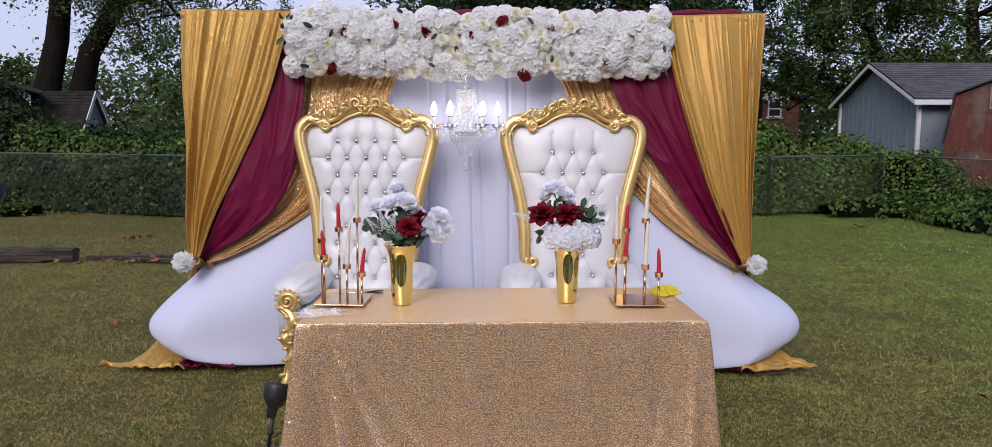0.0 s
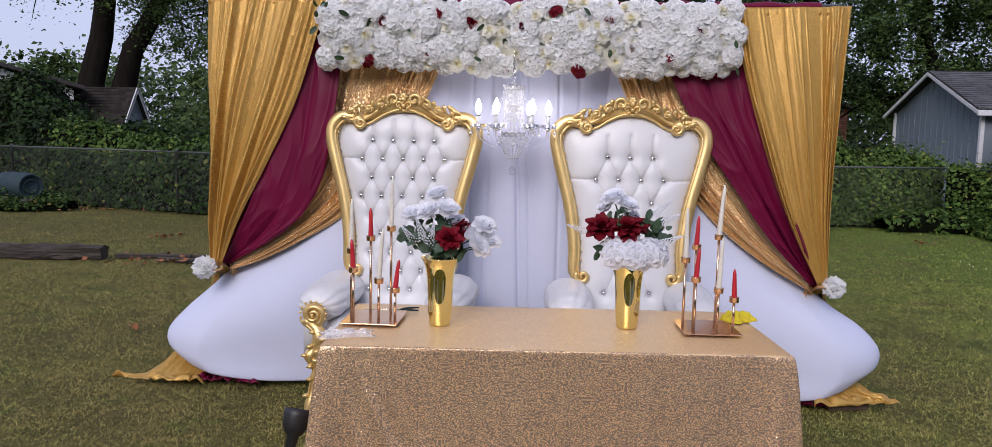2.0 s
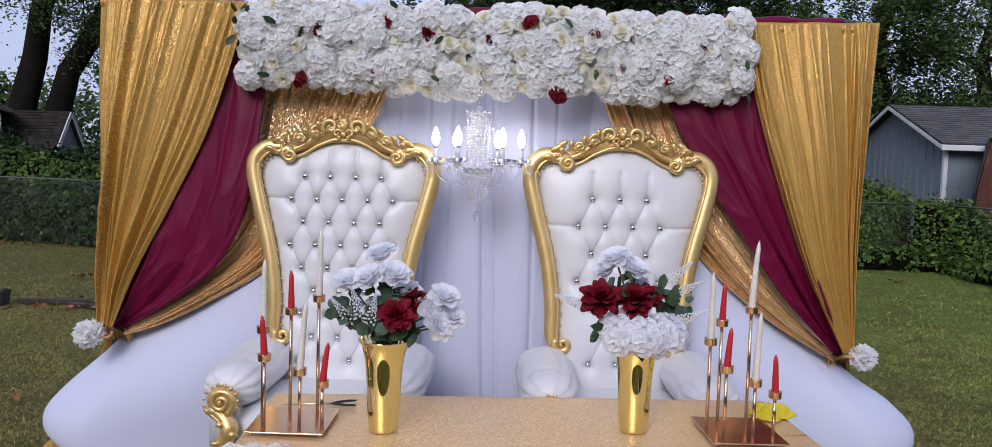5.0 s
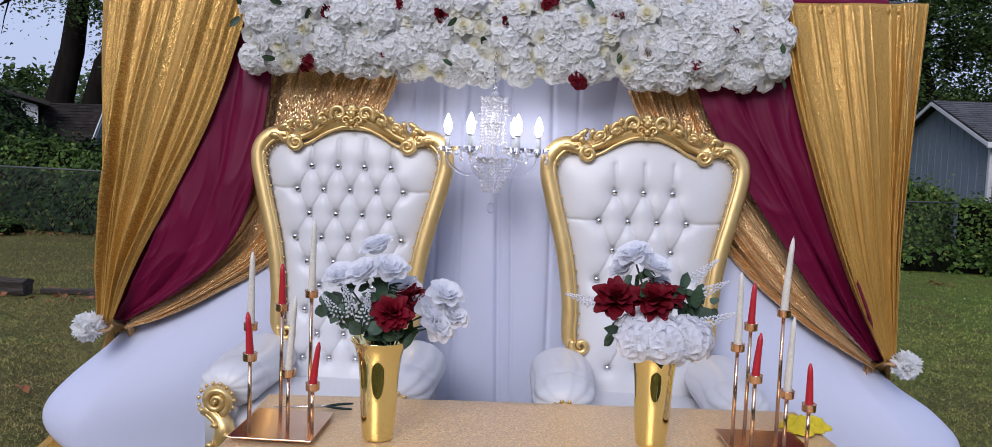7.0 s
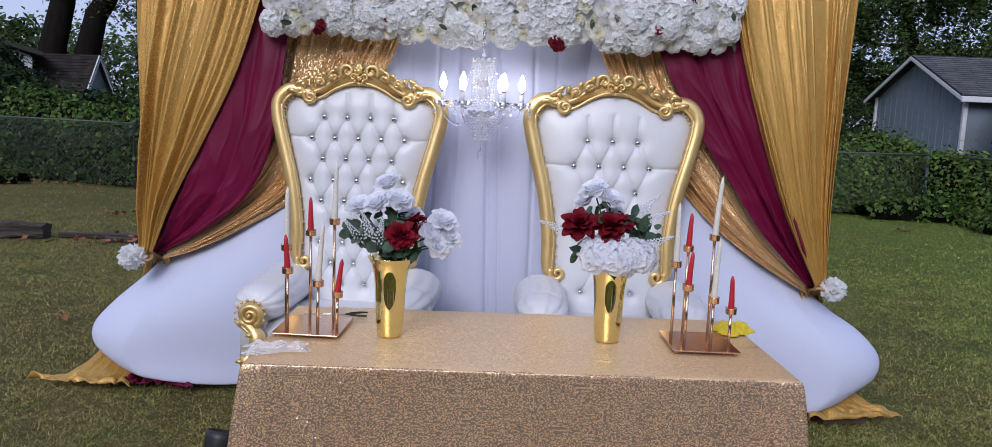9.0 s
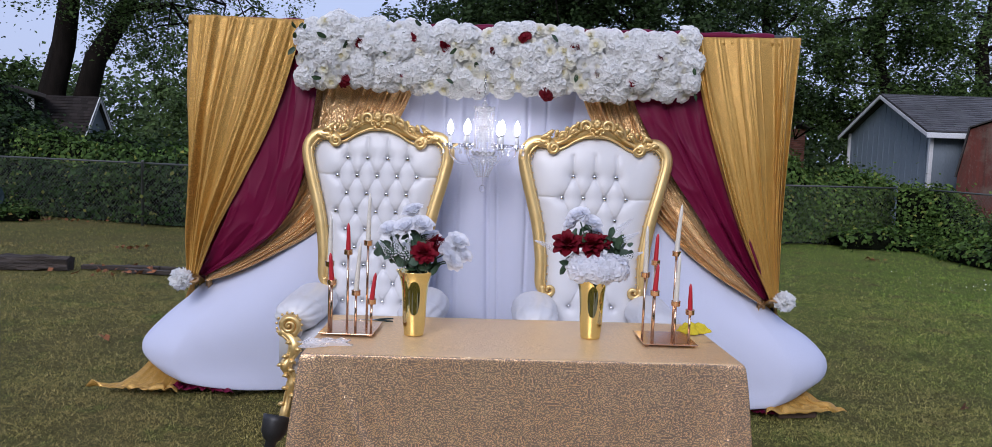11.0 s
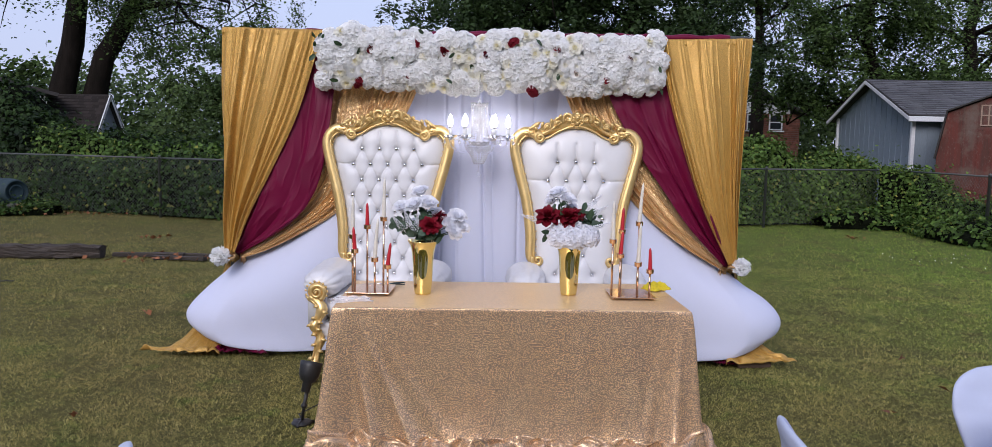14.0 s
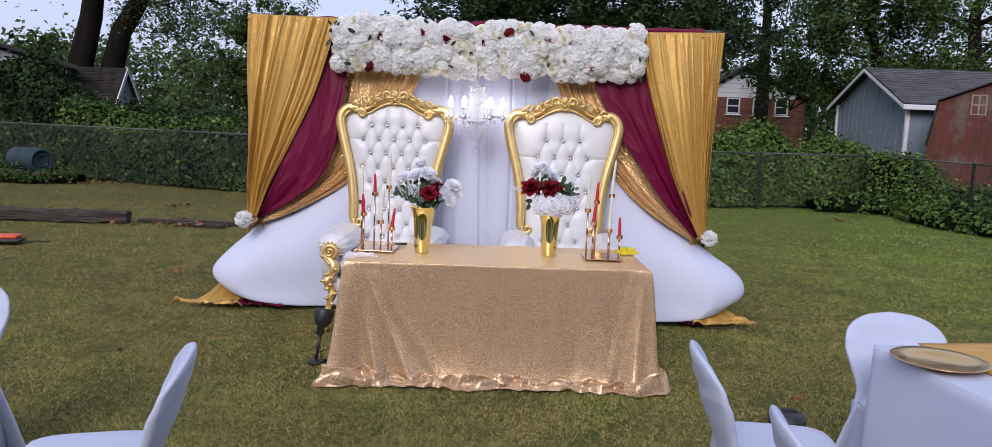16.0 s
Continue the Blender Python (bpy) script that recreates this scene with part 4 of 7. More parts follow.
def white_house():
    s = thing("white_house", (-20.35, 22.95, 0), "white sided house half hidden by shrubs", "house", rz=34)
    bm = bmesh.new()
    prism(bm, [(0, 0), (0, 4.3), (5.45, 2.85), (5.45, 0)], 0.02, 6)
    part("wall", bm, M["white_siding"], s, smooth=False)
    siding_boards(s, 0, 5.45, 1.5, 4.3, 0.0, lambda zt: (0, min(5.45, (4.3 - zt) / (1.45 / 5.45))), h=0.16)
    d = Vector((5.9, 0, -1.57))
    bm = bmesh.new()
    box(bm, 2.85, 2.8, 3.67, d.length, 6.6, 0.12, 0.01, Matrix.Rotation(-math.atan2(d.z, d.x), 4, "Y"))
    part("roof", bm, M["dark_roof"], s, smooth=False)
    bm = bmesh.new()
    box(bm, 5.43, -0.02, 1.4, 0.12, 0.08, 2.8, 0.01)
    part("corner_board", bm, M["white_trim"], s, smooth=False)


def cottage():
    s = thing("cottage", (-14.3, 27, 0), "small cottage with a steep dark brown roof and pale gable", "house", rz=-8)
    half, eave, ridge, deep = 0.60, 1.88, 2.95, 2.3
    bm = bmesh.new()
    a = [bm.verts.new(q) for q in ((0, -half, 0), (0, half, 0), (0, half, eave), (0, 0, ridge - 0.05), (0, -half, eave))]
    b = [bm.verts.new(v.co - Vector((deep, 0, 0))) for v in a]
    bm.faces.new(a)
    bm.faces.new(list(reversed(b)))
    for i in range(5):
        j = (i + 1) % 5
        bm.faces.new((a[j], a[i], b[i], b[j]))
    bmesh.ops.recalc_face_normals(bm, faces=bm.faces)
    part("wall", bm, M["blue_siding"], s, smooth=False)
    z = 1.3
    while z < ridge - 0.12:                                  # lap boards of the gable end
        w = half * min(1.0, (ridge - 0.07 - z) / (ridge - eave)) - 0.03
        bm = bmesh.new()
        box(bm, 0.012, 0, z, 0.025, 2 * w, 0.118, 0.004, Matrix.Rotation(0.06, 4, "Y"))
        part("siding_board", bm, M["blue_siding"], s, smooth=False)
        z += 0.13
    slope = (ridge - eave) / half
    run = math.hypot(half + 0.14, (half + 0.14) * slope)
    rng = random.Random(31)
    for sgn in (1, -1):                                      # the slope on the lawn's side first
        up = Vector((0, sgn, slope)).normalized()
        low = Vector((0.12, -sgn * (half + 0.14), eave - 0.14 * slope))
        ctr = low + up * run / 2
        bm = bmesh.new()
        box(bm, ctr.x - deep / 2, ctr.y, ctr.z + 0.02, deep + 0.2, run, 0.05, 0.0, Matrix.Rotation(math.atan(slope) * sgn, 4, "X"))
        rf = part("roof", bm, M["dark_roof"], s, smooth=False)
        if sgn > 0:
            bm = bmesh.new()
            nrm = Vector((1, 0, 0)).cross(up)
            shingle_slope(bm, low + Vector((-deep, 0, 0.02)) + nrm * 0.03, Vector((1, 0, 0)), up, deep, run, 0.12, 0.25, rng)
            part("shingles", bm, M["brown_shingle"], rf, smooth=False)["kind"] = "stuff"
        bm = bmesh.new()
        box(bm, 0.20, ctr.y, ctr.z, 0.04, run, 0.11, 0.006, Matrix.Rotation(math.atan(slope) * sgn, 4, "X"))
        part("barge_board", bm, M["white_trim"], s, smooth=False)


grey_shed()
rusty_barn()
brick_house()
white_house()
cottage()

# ---- backdrop: pipe frame and drapes ----
BX0, BX1, BY, BTOP = -2.08, 1.68, 5.34, 2.37


def pipe_frame():
    f = thing("backdrop_stand", (BX0, BY, 0), "pipe frame of the wedding backdrop with a cloth-wrapped crossbar", "backdrop stand")
    w = BX1 - BX0
    for x in (0.0, w):
        bm = bmesh.new()
        tube(bm, [(x, 0.03, 0), (x, 0.03, BTOP + 0.005)], 0.021, 12)
        part("upright", bm, M["galvanised"], f)
        bm = bmesh.new()
        box(bm, x + (0.10 if x == 0 else -0.10), 0.13, 0.006, 0.3, 0.3, 0.012, 0.004)
        part("base_plate", bm, M["galvanised"], f, smooth=False)
        bm = bmesh.new()
        tube(bm, [(x + (-0.045 if x == 0 else 0.005), 0.03, BTOP - 0.01), (x + (-0.005 if x == 0 else 0.045), 0.03, BTOP - 0.01)], 0.026, 10)
        part("end_cap", bm, M["black_plastic"], f)
    bm = bmesh.new()
    tube(bm, [(-0.02, 0.03, BTOP), (w + 0.02, 0.03, BTOP)], 0.02, 10)
    part("crossbar", bm, M["galvanised"], f)
    bm = sheet(lambda u, v: (0.1 + (w - 0.2) * u, 0.03 + 0.034 * math.cos(2 * math.pi * v), BTOP + 0.002 + (0.024 + 0.006 * math.sin(90 * u + 4 * v)) * math.sin(2 * math.pi * v)), 120, 10, (w, 0.2))
    part("crossbar_wrap", bm, M["maroon_satin"], f, "maroon cloth wrapped round the bar")
    return f


pipe_frame()


def edge_curve(pts, n=40):
    return spline(pts, n)


def pleats(seed, count, narrow, high, bands=((0.0, 1.0),)):
    """Gathered pleats: (place across the cloth, width, height, drift), crowded into the bands given."""
    rg = random.Random(seed)
    out = []
    for k in range(count):
        lo, hi = bands[k % len(bands)]
        out.append((rg.uniform(lo, hi), narrow * rg.uniform(0.5, 1.6), high * rg.choice((-0.6, 1, 1, 1)) * rg.uniform(0.45, 1.3), rg.uniform(-0.05, 0.05)))
    return out


def swag(name, label, left, right, y0, gathers, amp, material, seed, span, tail=None, nu=220, nv=90, pocket=False, crumple=0.0, belly=0.05):
    """A gathered drape between two side curves of (x, z, y offset) from the bar to its tie. tail: the two side curves below the tie."""
    lc, rc = edge_curve(left, nv), edge_curve(right, nv)
    ph = random.Random(seed)
    warp = [ph.uniform(0, 6.28) for _ in range(5)]

    def fold(u, v, a):
        f = 0.30 * math.sin(2 * math.pi * 2.2 * u + warp[2] + 0.8 * v)
        for c, w, h, drift in gathers:
            d = (u - c - drift * math.sin(2.4 * v + warp[0])) / (w * (0.75 + 0.5 * v))
            if abs(d) < 5:
                f += h * (1 + d * d) ** -1.6 * (0.55 + 0.75 * min(1.0, v * 1.4))
        return -a * f

    def fn(u, v):
        k = v * nv
        i = min(int(k), nv - 1)
        t = k - i
        a, b = lc[i] * (1 - t) + lc[i + 1] * t, rc[i] * (1 - t) + rc[i + 1] * t
        p = a * (1 - u) + b * u
        wid = math.hypot(b[0] - a[0], b[1] - a[1])
        d = fold(u, v, amp * max(0.3, min(1, wid / 0.35)))
        if crumple:                                    # sharp creases pulled across the satin
            d -= crumple * (1 - abs(noise.noise((u * 2.2 + v * 2.6, v * 3.4 - u * 1.5, seed)))) ** 7
            d -= 0.5 * crumple * (1 - abs(noise.noise((u * 5 - v * 3, v * 6 + u * 2, seed + 7)))) ** 9
        bulge = -belly * math.sin(math.pi * u) * math.sin(math.pi * min(1, v))
        return (p[0] + 0.25 * d, y0 + p[2] + d + bulge - 0.01, p[1])

    ob = part(name, sheet(fn, nu, nv, span), material)
    thick(ob, 0.0025)
    tagged(ob, label, "drape", "backdrop drapes")
    if pocket:
        a, b = left[0], right[0]
        def sleeve(u, v):
            t = 2 * math.pi * v
            ruck = 1 + 0.14 * math.sin(70 * u + warp[0]) + 0.08 * math.sin(173 * u)
            return (a[0] + (b[0] - a[0]) * u, y0 + 0.03 - 0.040 * ruck * math.cos(t) * (1 if math.cos(t) > 0 else 1.4), a[1] + (b[1] - a[1]) * u - 0.034 + 0.040 * math.sin(t))
        part("rod_pocket", sheet(sleeve, 120, 12, (1.3, 0.25)), material, ob, "ruched pocket over the bar")
    if tail:
        lt, rt = edge_curve(tail[0], 50), edge_curve(tail[1], 50)

        def ft(u, v):
            k = v * 50
            i = min(int(k), 49)
            t = k - i
            a, b = lt[i] * (1 - t) + lt[i + 1] * t, rt[i] * (1 - t) + rt[i + 1] * t
            p = a * (1 - u) + b * u
            d = fold(u, 1.0, amp * (0.5 + 0.5 * min(v, 0.7)))
            z = p[1]
            return (p[0] + 0.3 * d, y0 + p[2] + d * (1 - 0.8 * v), max(0.012 + 0.012 * math.sin(25 * u + 3 * seed) ** 2, z) + max(0, v - 0.66) * (0.05 + 0.20 * abs(noise.noise((u * 6, v * 9, seed)))))

        tl = part("tail", sheet(ft, 90, 50, (span[0] * 0.8, 0.9)), material)
        thick(tl, 0.0025)
        tl.parent = ob
    return ob


# gold outer drapes, tied back at the sides
swag("gold_drape", "yellow-gold sequin mesh drape tied back with a white flower",
     [(-2.10, 2.385, 0), (-2.11, 1.9, 0), (-2.09, 1.3, 0), (-2.07, 0.76, -0.1)],
     [(-1.36, 2.375, 0), (-1.53, 1.79, -0.04), (-1.71, 1.38, -0.07), (-1.88, 1.03, -0.1), (-1.98, 0.76, -0.13)],
     5.27, pleats(1, 30, 0.022, 1.0), 0.021, M["yellow_sequin"], 1, (1.3, 1.8),
     ([(-2.07, 0.76, -0.1), (-2.13, 0.63, 0.11), (-2.32, 0.24, 0.12), (-2.45, 0.05, -0.12), (-2.66, 0.015, -0.22)],
      [(-1.98, 0.76, -0.13), (-2.03, 0.63, 0.12), (-2.12, 0.24, 0.12), (-2.10, 0.05, -0.12), (-2.06, 0.015, -0.26)]), pocket=True)
swag("gold_drape", "yellow-gold sequin mesh drape tied back with a white flower",
     [(1.045, 2.345, 0), (1.14, 1.93, -0.03), (1.27, 1.50, -0.06), (1.41, 1.12, -0.09), (1.60, 0.74, -0.1)],
     [(1.72, 2.36, 0), (1.70, 1.9, 0), (1.68, 1.3, 0), (1.66, 0.74, -0.08)],
     5.27, pleats(12, 18, 0.016, 1.0, ((0.02, 0.16), (0.84, 0.99), (0.84, 0.99))) + pleats(7, 16, 0.013, 0.40, ((0.18, 0.84),)), 0.021, M["yellow_sequin"], 2, (1.3, 1.8),
     ([(1.60, 0.74, -0.1), (1.62, 0.61, 0.12), (1.64, 0.26, 0.12), (1.62, 0.095, -0.10), (1.58, 0.03, -0.26)],
      [(1.66, 0.74, -0.08), (1.73, 0.61, 0.11), (1.82, 0.26, 0.12), (1.94, 0.11, -0.06), (2.13, 0.03, -0.12)]), pocket=True)
# maroon satin drapes inside them
swag("maroon_drape", "dark maroon satin drape swept aside",
     [(-1.75, 2.33, 0), (-1.78, 1.8, 0), (-1.88, 1.3, -0.02), (-1.98, 0.95, -0.05), (-2.03, 0.75, -0.06)],
     [(-1.28, 2.33, 0), (-1.28, 1.99, -0.01), (-1.35, 1.42, -0.06), (-1.46, 1.12, -0.08), (-1.66, 0.92, -0.09), (-1.96, 0.745, -0.09)],
     5.31, pleats(5, 7, 0.05, 1.0), 0.022, M["maroon_satin"], 3, (1.2, 1.8),
     ([(-2.03, 0.75, -0.06), (-2.05, 0.65, 0.09), (-2.09, 0.26, 0.09), (-2.12, 0.03, -0.10), (-2.14, 0.015, -0.24)],
      [(-1.96, 0.745, -0.09), (-1.97, 0.65, 0.09), (-1.95, 0.26, 0.09), (-1.88, 0.03, -0.10), (-1.72, 0.015, -0.27)]), crumple=0.010)
swag("maroon_drape", "dark maroon satin drape swept aside",
     [(0.66, 2.33, 0), (0.71, 1.96, -0.01), (0.93, 1.55, -0.05), (1.13, 1.26, -0.07), (1.32, 1.0, -0.08), (1.58, 0.725, -0.08)],
     [(1.35, 2.33, 0), (1.38, 1.8, 0), (1.5, 1.3, -0.02), (1.6, 0.95, -0.05), (1.64, 0.735, -0.06)],
     5.31, pleats(9, 8, 0.05, 1.0), 0.024, M["maroon_satin"], 4, (1.2, 1.8),
     ([(1.58, 0.725, -0.08), (1.57, 0.63, 0.09), (1.52, 0.3, 0.09), (1.50, 0.03, -0.06), (1.44, 0.015, -0.2)],
      [(1.64, 0.735, -0.06), (1.63, 0.63, 0.09), (1.62, 0.26, 0.09), (1.64, 0.03, -0.06), (1.66, 0.015, -0.24)]), crumple=0.010)
# champagne sequin swags behind the thrones
swag("champagne_drape", "champagne gold sequin drape swept to the side",
     [(-1.36, 2.33, 0), (-1.36, 1.99, 0), (-1.42, 1.45, -0.02), (-1.56, 1.12, -0.04), (-1.74, 0.92, -0.05), (-1.99, 0.745, -0.06)],
     [(-0.58, 2.33, 0), (-0.71, 1.91, -0.01), (-0.95, 1.45, -0.03), (-1.24, 1.08, -0.05), (-1.56, 0.875, -0.11), (-1.78, 0.765, -0.15), (-1.96, 0.705, -0.16)],
     5.385, pleats(21, 30, 0.020, 1.0, ((0.0, 1.0), (0.55, 1.0))), 0.017, M["champagne_sequin"], 5, (1.2, 1.9),
     ([(-1.99, 0.74, -0.09), (-2.0, 0.6, -0.06), (-2.02, 0.45, -0.04), (-2.03, 0.3, -0.02)],
      [(-1.95, 0.72, -0.11), (-1.95, 0.6, -0.06), (-1.96, 0.45, -0.04), (-1.98, 0.3, -0.02)]), belly=0.02)
swag("champagne_drape", "champagne gold sequin drape swept to the side",
     [(0.30, 2.33, 0), (0.41, 1.93, -0.01), (0.61, 1.55, -0.03), (0.85, 1.25, -0.04), (1.06, 1.03, -0.08), (1.30, 0.85, -0.13), (1.58, 0.69, -0.16)],
     [(0.90, 2.33, 0), (0.80, 1.96, 0), (0.98, 1.55, -0.03), (1.18, 1.24, -0.05), (1.36, 0.98, -0.06), (1.60, 0.735, -0.07)],
     5.385, pleats(22, 26, 0.022, 1.0, ((0.0, 1.0), (0.0, 0.5))), 0.017, M["champagne_sequin"], 6, (1.2, 1.9),
     ([(1.56, 0.70, -0.12), (1.56, 0.55, -0.07), (1.57, 0.4, -0.04), (1.57, 0.25, -0.02)],
      [(1.62, 0.72, -0.11), (1.62, 0.55, -0.06), (1.62, 0.4, -0.03), (1.62, 0.25, 0.0)]), belly=0.02)


def white_drape():
    """The white back cloth: hung in soft folds in the middle, its lower half blown out by the wind into a full billow at either side."""
    x0, x1 = -2.06, 1.66
    w = thing("white_drape", (0, 0, 0), "white stretch-cloth backdrop, blown out into billows at the foot", "drape", "backdrop drapes")

    def fn(u, v):
        x = x0 + (x1 - x0) * u
        z = 2.35 * (1 - v)
        folds = 0.010 * math.sin(44 * u + 2.2 * math.sin(7 * u)) + 0.008 * math.sin(97 * u + 1.0) + 0.012 * math.sin(19 * u)
        for cx, cw, cd in ((-0.52, 0.010, 0.016), (-0.36, 0.014, 0.022), (-0.17, 0.012, 0.030), (-0.12, 0.006, 0.02), (0.03, 0.010, 0.022), (0.14, 0.008, 0.016)):
            folds += 0.55 * cd * math.exp(-((x - cx - 0.04 * math.sin(2 * v + 9 * cx)) / cw) ** 2)      # narrow creases between the lengths of cloth
        x -= 0.075 * max(0.0, 1 - u * 30) * math.exp(-((z - 1.62) / 0.3) ** 2)                       # the edge peeps out beside the gold drape
        return (x, 5.43 + folds, max(0.02, z))

    for k, (a, b) in enumerate(((0.0, 0.31), (0.305, 0.505), (0.5, 0.705), (0.7, 1.0))):
        def cloth(u, v, a=a, b=b, k=k):
            x, y, z = fn(a + (b - a) * u, v * (0.66 if k in (0, 3) else 1.0))
            return (x, y + 0.012 * (k % 2), z)
        part("panel", sheet(cloth, int(560 * (b - a)), 100, (1, 2.35)), M["white_cloth"], w)

    def billow(inner, outline, swag_line, deep, seed):
        """outline: (share of the way down, x of the outer rim); swag_line: (x, z) of the swag's lower edge, which holds the cloth down."""
        ov, ox = zip(*outline)
        lx, lz = zip(*swag_line)
        rim = spline(outline, 60)
        rv, rx = [q[0] for q in rim], [q[1] for q in rim]

        def ease(q):
            q = max(0.0, min(1.0, q))
            return q * q * (3 - 2 * q)

        def bf(u, v):
            f = min(1.0, v / 0.86)                          # down the front; what is left rolls under
            under = max(0.0, (v - 0.80) / 0.20)
            xo = float(np.interp(f, rv, rx))
            x = inner + (xo - inner) * u
            zt = float(np.interp(inner + (ox[0] - inner) * u, lx, lz)) + 0.10 * (1 - u)
            zb = 0.045 + 0.13 * max(0.0, (u - 0.45) / 0.55) ** 2.2
            z = zt + (zb - zt) * f ** 0.95
            across = max(0.0, 1 - u ** 6) ** 0.5
            down = math.sin(0.5 * math.pi * min(1.0, f / 0.8))
            d = 0.045 + (deep - 0.045) * (0.16 + 0.84 * max(0.0, min(1.0, (u - 0.26) / 0.56))) * down
            d = 0.02 + (d - 0.02) * across * max(0.0, 1 - under ** 2.4) ** 0.5 - 0.11 * (1 - ease(u / 0.22))
            z -= 0.02 * math.sin(math.pi * under)
            soft = 0.014 * noise.noise((x * 2.2, z * 2.6, seed)) + 0.006 * noise.noise((x * 5 + z * 4, z * 3, seed + 3))
            return (x, 5.40 - d + soft * down * across, max(0.02, z))

        part("billow", sheet(bf, 96, 90, (1, 1)), M["white_cloth"], w, "wind-filled bulge of the white cloth")

    billow(-0.62, [(0.0, -1.99), (0.25, -2.13), (0.50, -2.29), (0.74, -2.41), (0.90, -2.42), (1.0, -2.34)],
           [(-1.99, 0.74), (-1.80, 0.80), (-1.56, 0.90), (-1.24, 1.10), (-0.95, 1.47), (-0.62, 2.1)], 0.44, 2.0)
    billow(0.30, [(0.0, 1.60), (0.25, 1.76), (0.45, 1.93), (0.66, 2.04), (0.86, 2.04), (1.0, 1.92)],
           [(0.30, 2.1), (0.61, 1.57), (0.85, 1.27), (1.06, 1.05), (1.30, 0.87), (1.60, 0.72)], 0.42, 5.0)


white_drape()

# ---- head table and its cloth ----
TABLE = pose(0.033, 3.854, 0, 0, 0, 3.4)


def head_table():
    t = tagged(new("folding_table"), "folding banquet table hidden under its cloth", "table")
    t.matrix_world = TABLE
    bm = bmesh.new()
    box(bm, 0, 0, 0.711, 1.83, 0.76, 0.04, 0.01)
    part("tabletop", bm, M["chair_cloth"], t, smooth=False)
    bm = bmesh.new()
    tube(bm, [(-0.75, -0.3, 0), (-0.75, -0.3, 0.692)], 0.014, 8)
    leg = part("leg", bm, M["galvanised"], t)
    for x, y in ((1.5, 0), (0, 0.6), (1.5, 0.6)):
        part_of("leg", leg.data, None, t).location = (x, y, 0)


def tablecloth():
    hx, hy, top = 0.922, 0.396, 0.738
    rc = 0.035
    per = 2 * (2 * hx + 2 * hy)

    def rim(k):
        """A point of the tabletop's edge at k metres round it, and the way outward."""
        k = k % per
        for a, b, n in (((-hx, -hy), (hx, -hy), (0, -1)), ((hx, -hy), (hx, hy), (1, 0)), ((hx, hy), (-hx, hy), (0, 1)), ((-hx, hy), (-hx, -hy), (-1, 0))):
            l = abs(b[0] - a[0]) + abs(b[1] - a[1])
            if k <= l:
                f = k / l
                p = Vector((a[0] + (b[0] - a[0]) * f, a[1] + (b[1] - a[1]) * f, 0))
                # near a corner the outward way turns, and the surplus cloth stands off
                c = max(0.0, 1 - k / 0.16, 1 - (l - k) / 0.16)
                t = Vector((b[0] - a[0], b[1] - a[1], 0)).normalized()
                w = Vector((n[0], n[1], 0))
                if k < l / 2:
                    w = w - t * 0.9 * c * c
                else:
                    w = w + t * 0.9 * c * c
                return p, w.normalized(), c, l
            k -= l
        return Vector((-hx, -hy, 0)), Vector((0, -1, 0)), 1.0, 1.0

    n, m = 840, 86
    drops = [0.0, 0.004, 0.009] + [0.016 + 0.984 * j / (m - 3) for j in range(m - 2)]      # the cloth turns sharply over the table's edge
    bm = bmesh.new()
    uv = bm.loops.layers.uv.new("UVMap")
    rows = []
    for j in range(m + 1):
        v = drops[j]
        ring = []
        for i in range(n):
            k = per * i / n
            p, w, c, l = rim(k)
            drop = v * 0.79                                   # cloth hangs a little longer than the table is high
            z = top - drop
            wav = math.sin(k * 17 + 1.6 * math.sin(k * 2.3)) * 0.4 + 0.6 * math.sin(k * 7.1 + 2)
            near = max(0.0, 1 - min(k % per, abs(1.85 - k % per), abs(2.63 - k % per), abs(per - k % per)) / 0.42)
            out = 0.0015 + v * (0.024 + 0.016 * wav * v) + 0.055 * v ** 5 + (0.095 if 0.9 < k < 2.2 else 0.075) * c * c * v ** 0.7 + near * v ** 1.2 * 0.030 * math.sin(k * 33 + 1.0)
            # long folds that fan out from the table's corners over the front
            for k0, run, wide, high in ((0.10, 0.36, 0.030, 0.042), (0.05, 0.20, 0.024, 0.040), (0.14, 0.52, 0.040, 0.014), (1.80, -0.06, 0.026, 0.036), (1.74, -0.14, 0.030, 0.018), (0.72, 0.03, 0.05, 0.008), (1.24, 0.02, 0.06, 0.010), (1.50, -0.05, 0.04, 0.012)):
                out += high * v ** 1.3 * math.exp(-((k - k0 - run * v) / (wide * (0.5 + v))) ** 2)
            if v < 0.012:
                out *= v / 0.012
            # the last of the cloth lies in a crumpled hem on the grass
            zh = 0.060 + 0.060 * noise.noise((k * 2.7, 6.0, 0)) + 0.045 * noise.noise((k * 9.5, 2.0, 0)) + 0.06 * near
            if z < zh:
                f = min(1.0, (zh - z) / (zh + 0.048))
                n1, n2, n3 = noise.noise((k * 3.2, 1.0, 0)), noise.noise((k * 10, f * 3.0 + k * 2, 3)), noise.noise((k * 34, f * 5.0, 8))
                out += 0.042 * f ** 1.4 * (0.7 + 0.9 * n1) + (0.034 * n2 + 0.006 * n3 + 0.012 * math.sin(k * 52 + 7 * n1 + 3 * f)) * min(1.0, 4 * f)
                z = zh * (1 - f) ** 1.2 + 0.014 * min(1.0, 3 * f) + math.sin(math.pi * f) * (0.018 + 0.030 * n1 + 0.050 * n2 + 0.006 * n3 + 0.03 * near * math.sin(k * 40 + 9 * f))
            q = p + w * out
            q.z = max(0.012, z)
            ring.append(bm.verts.new(q))
        rows.append(ring)
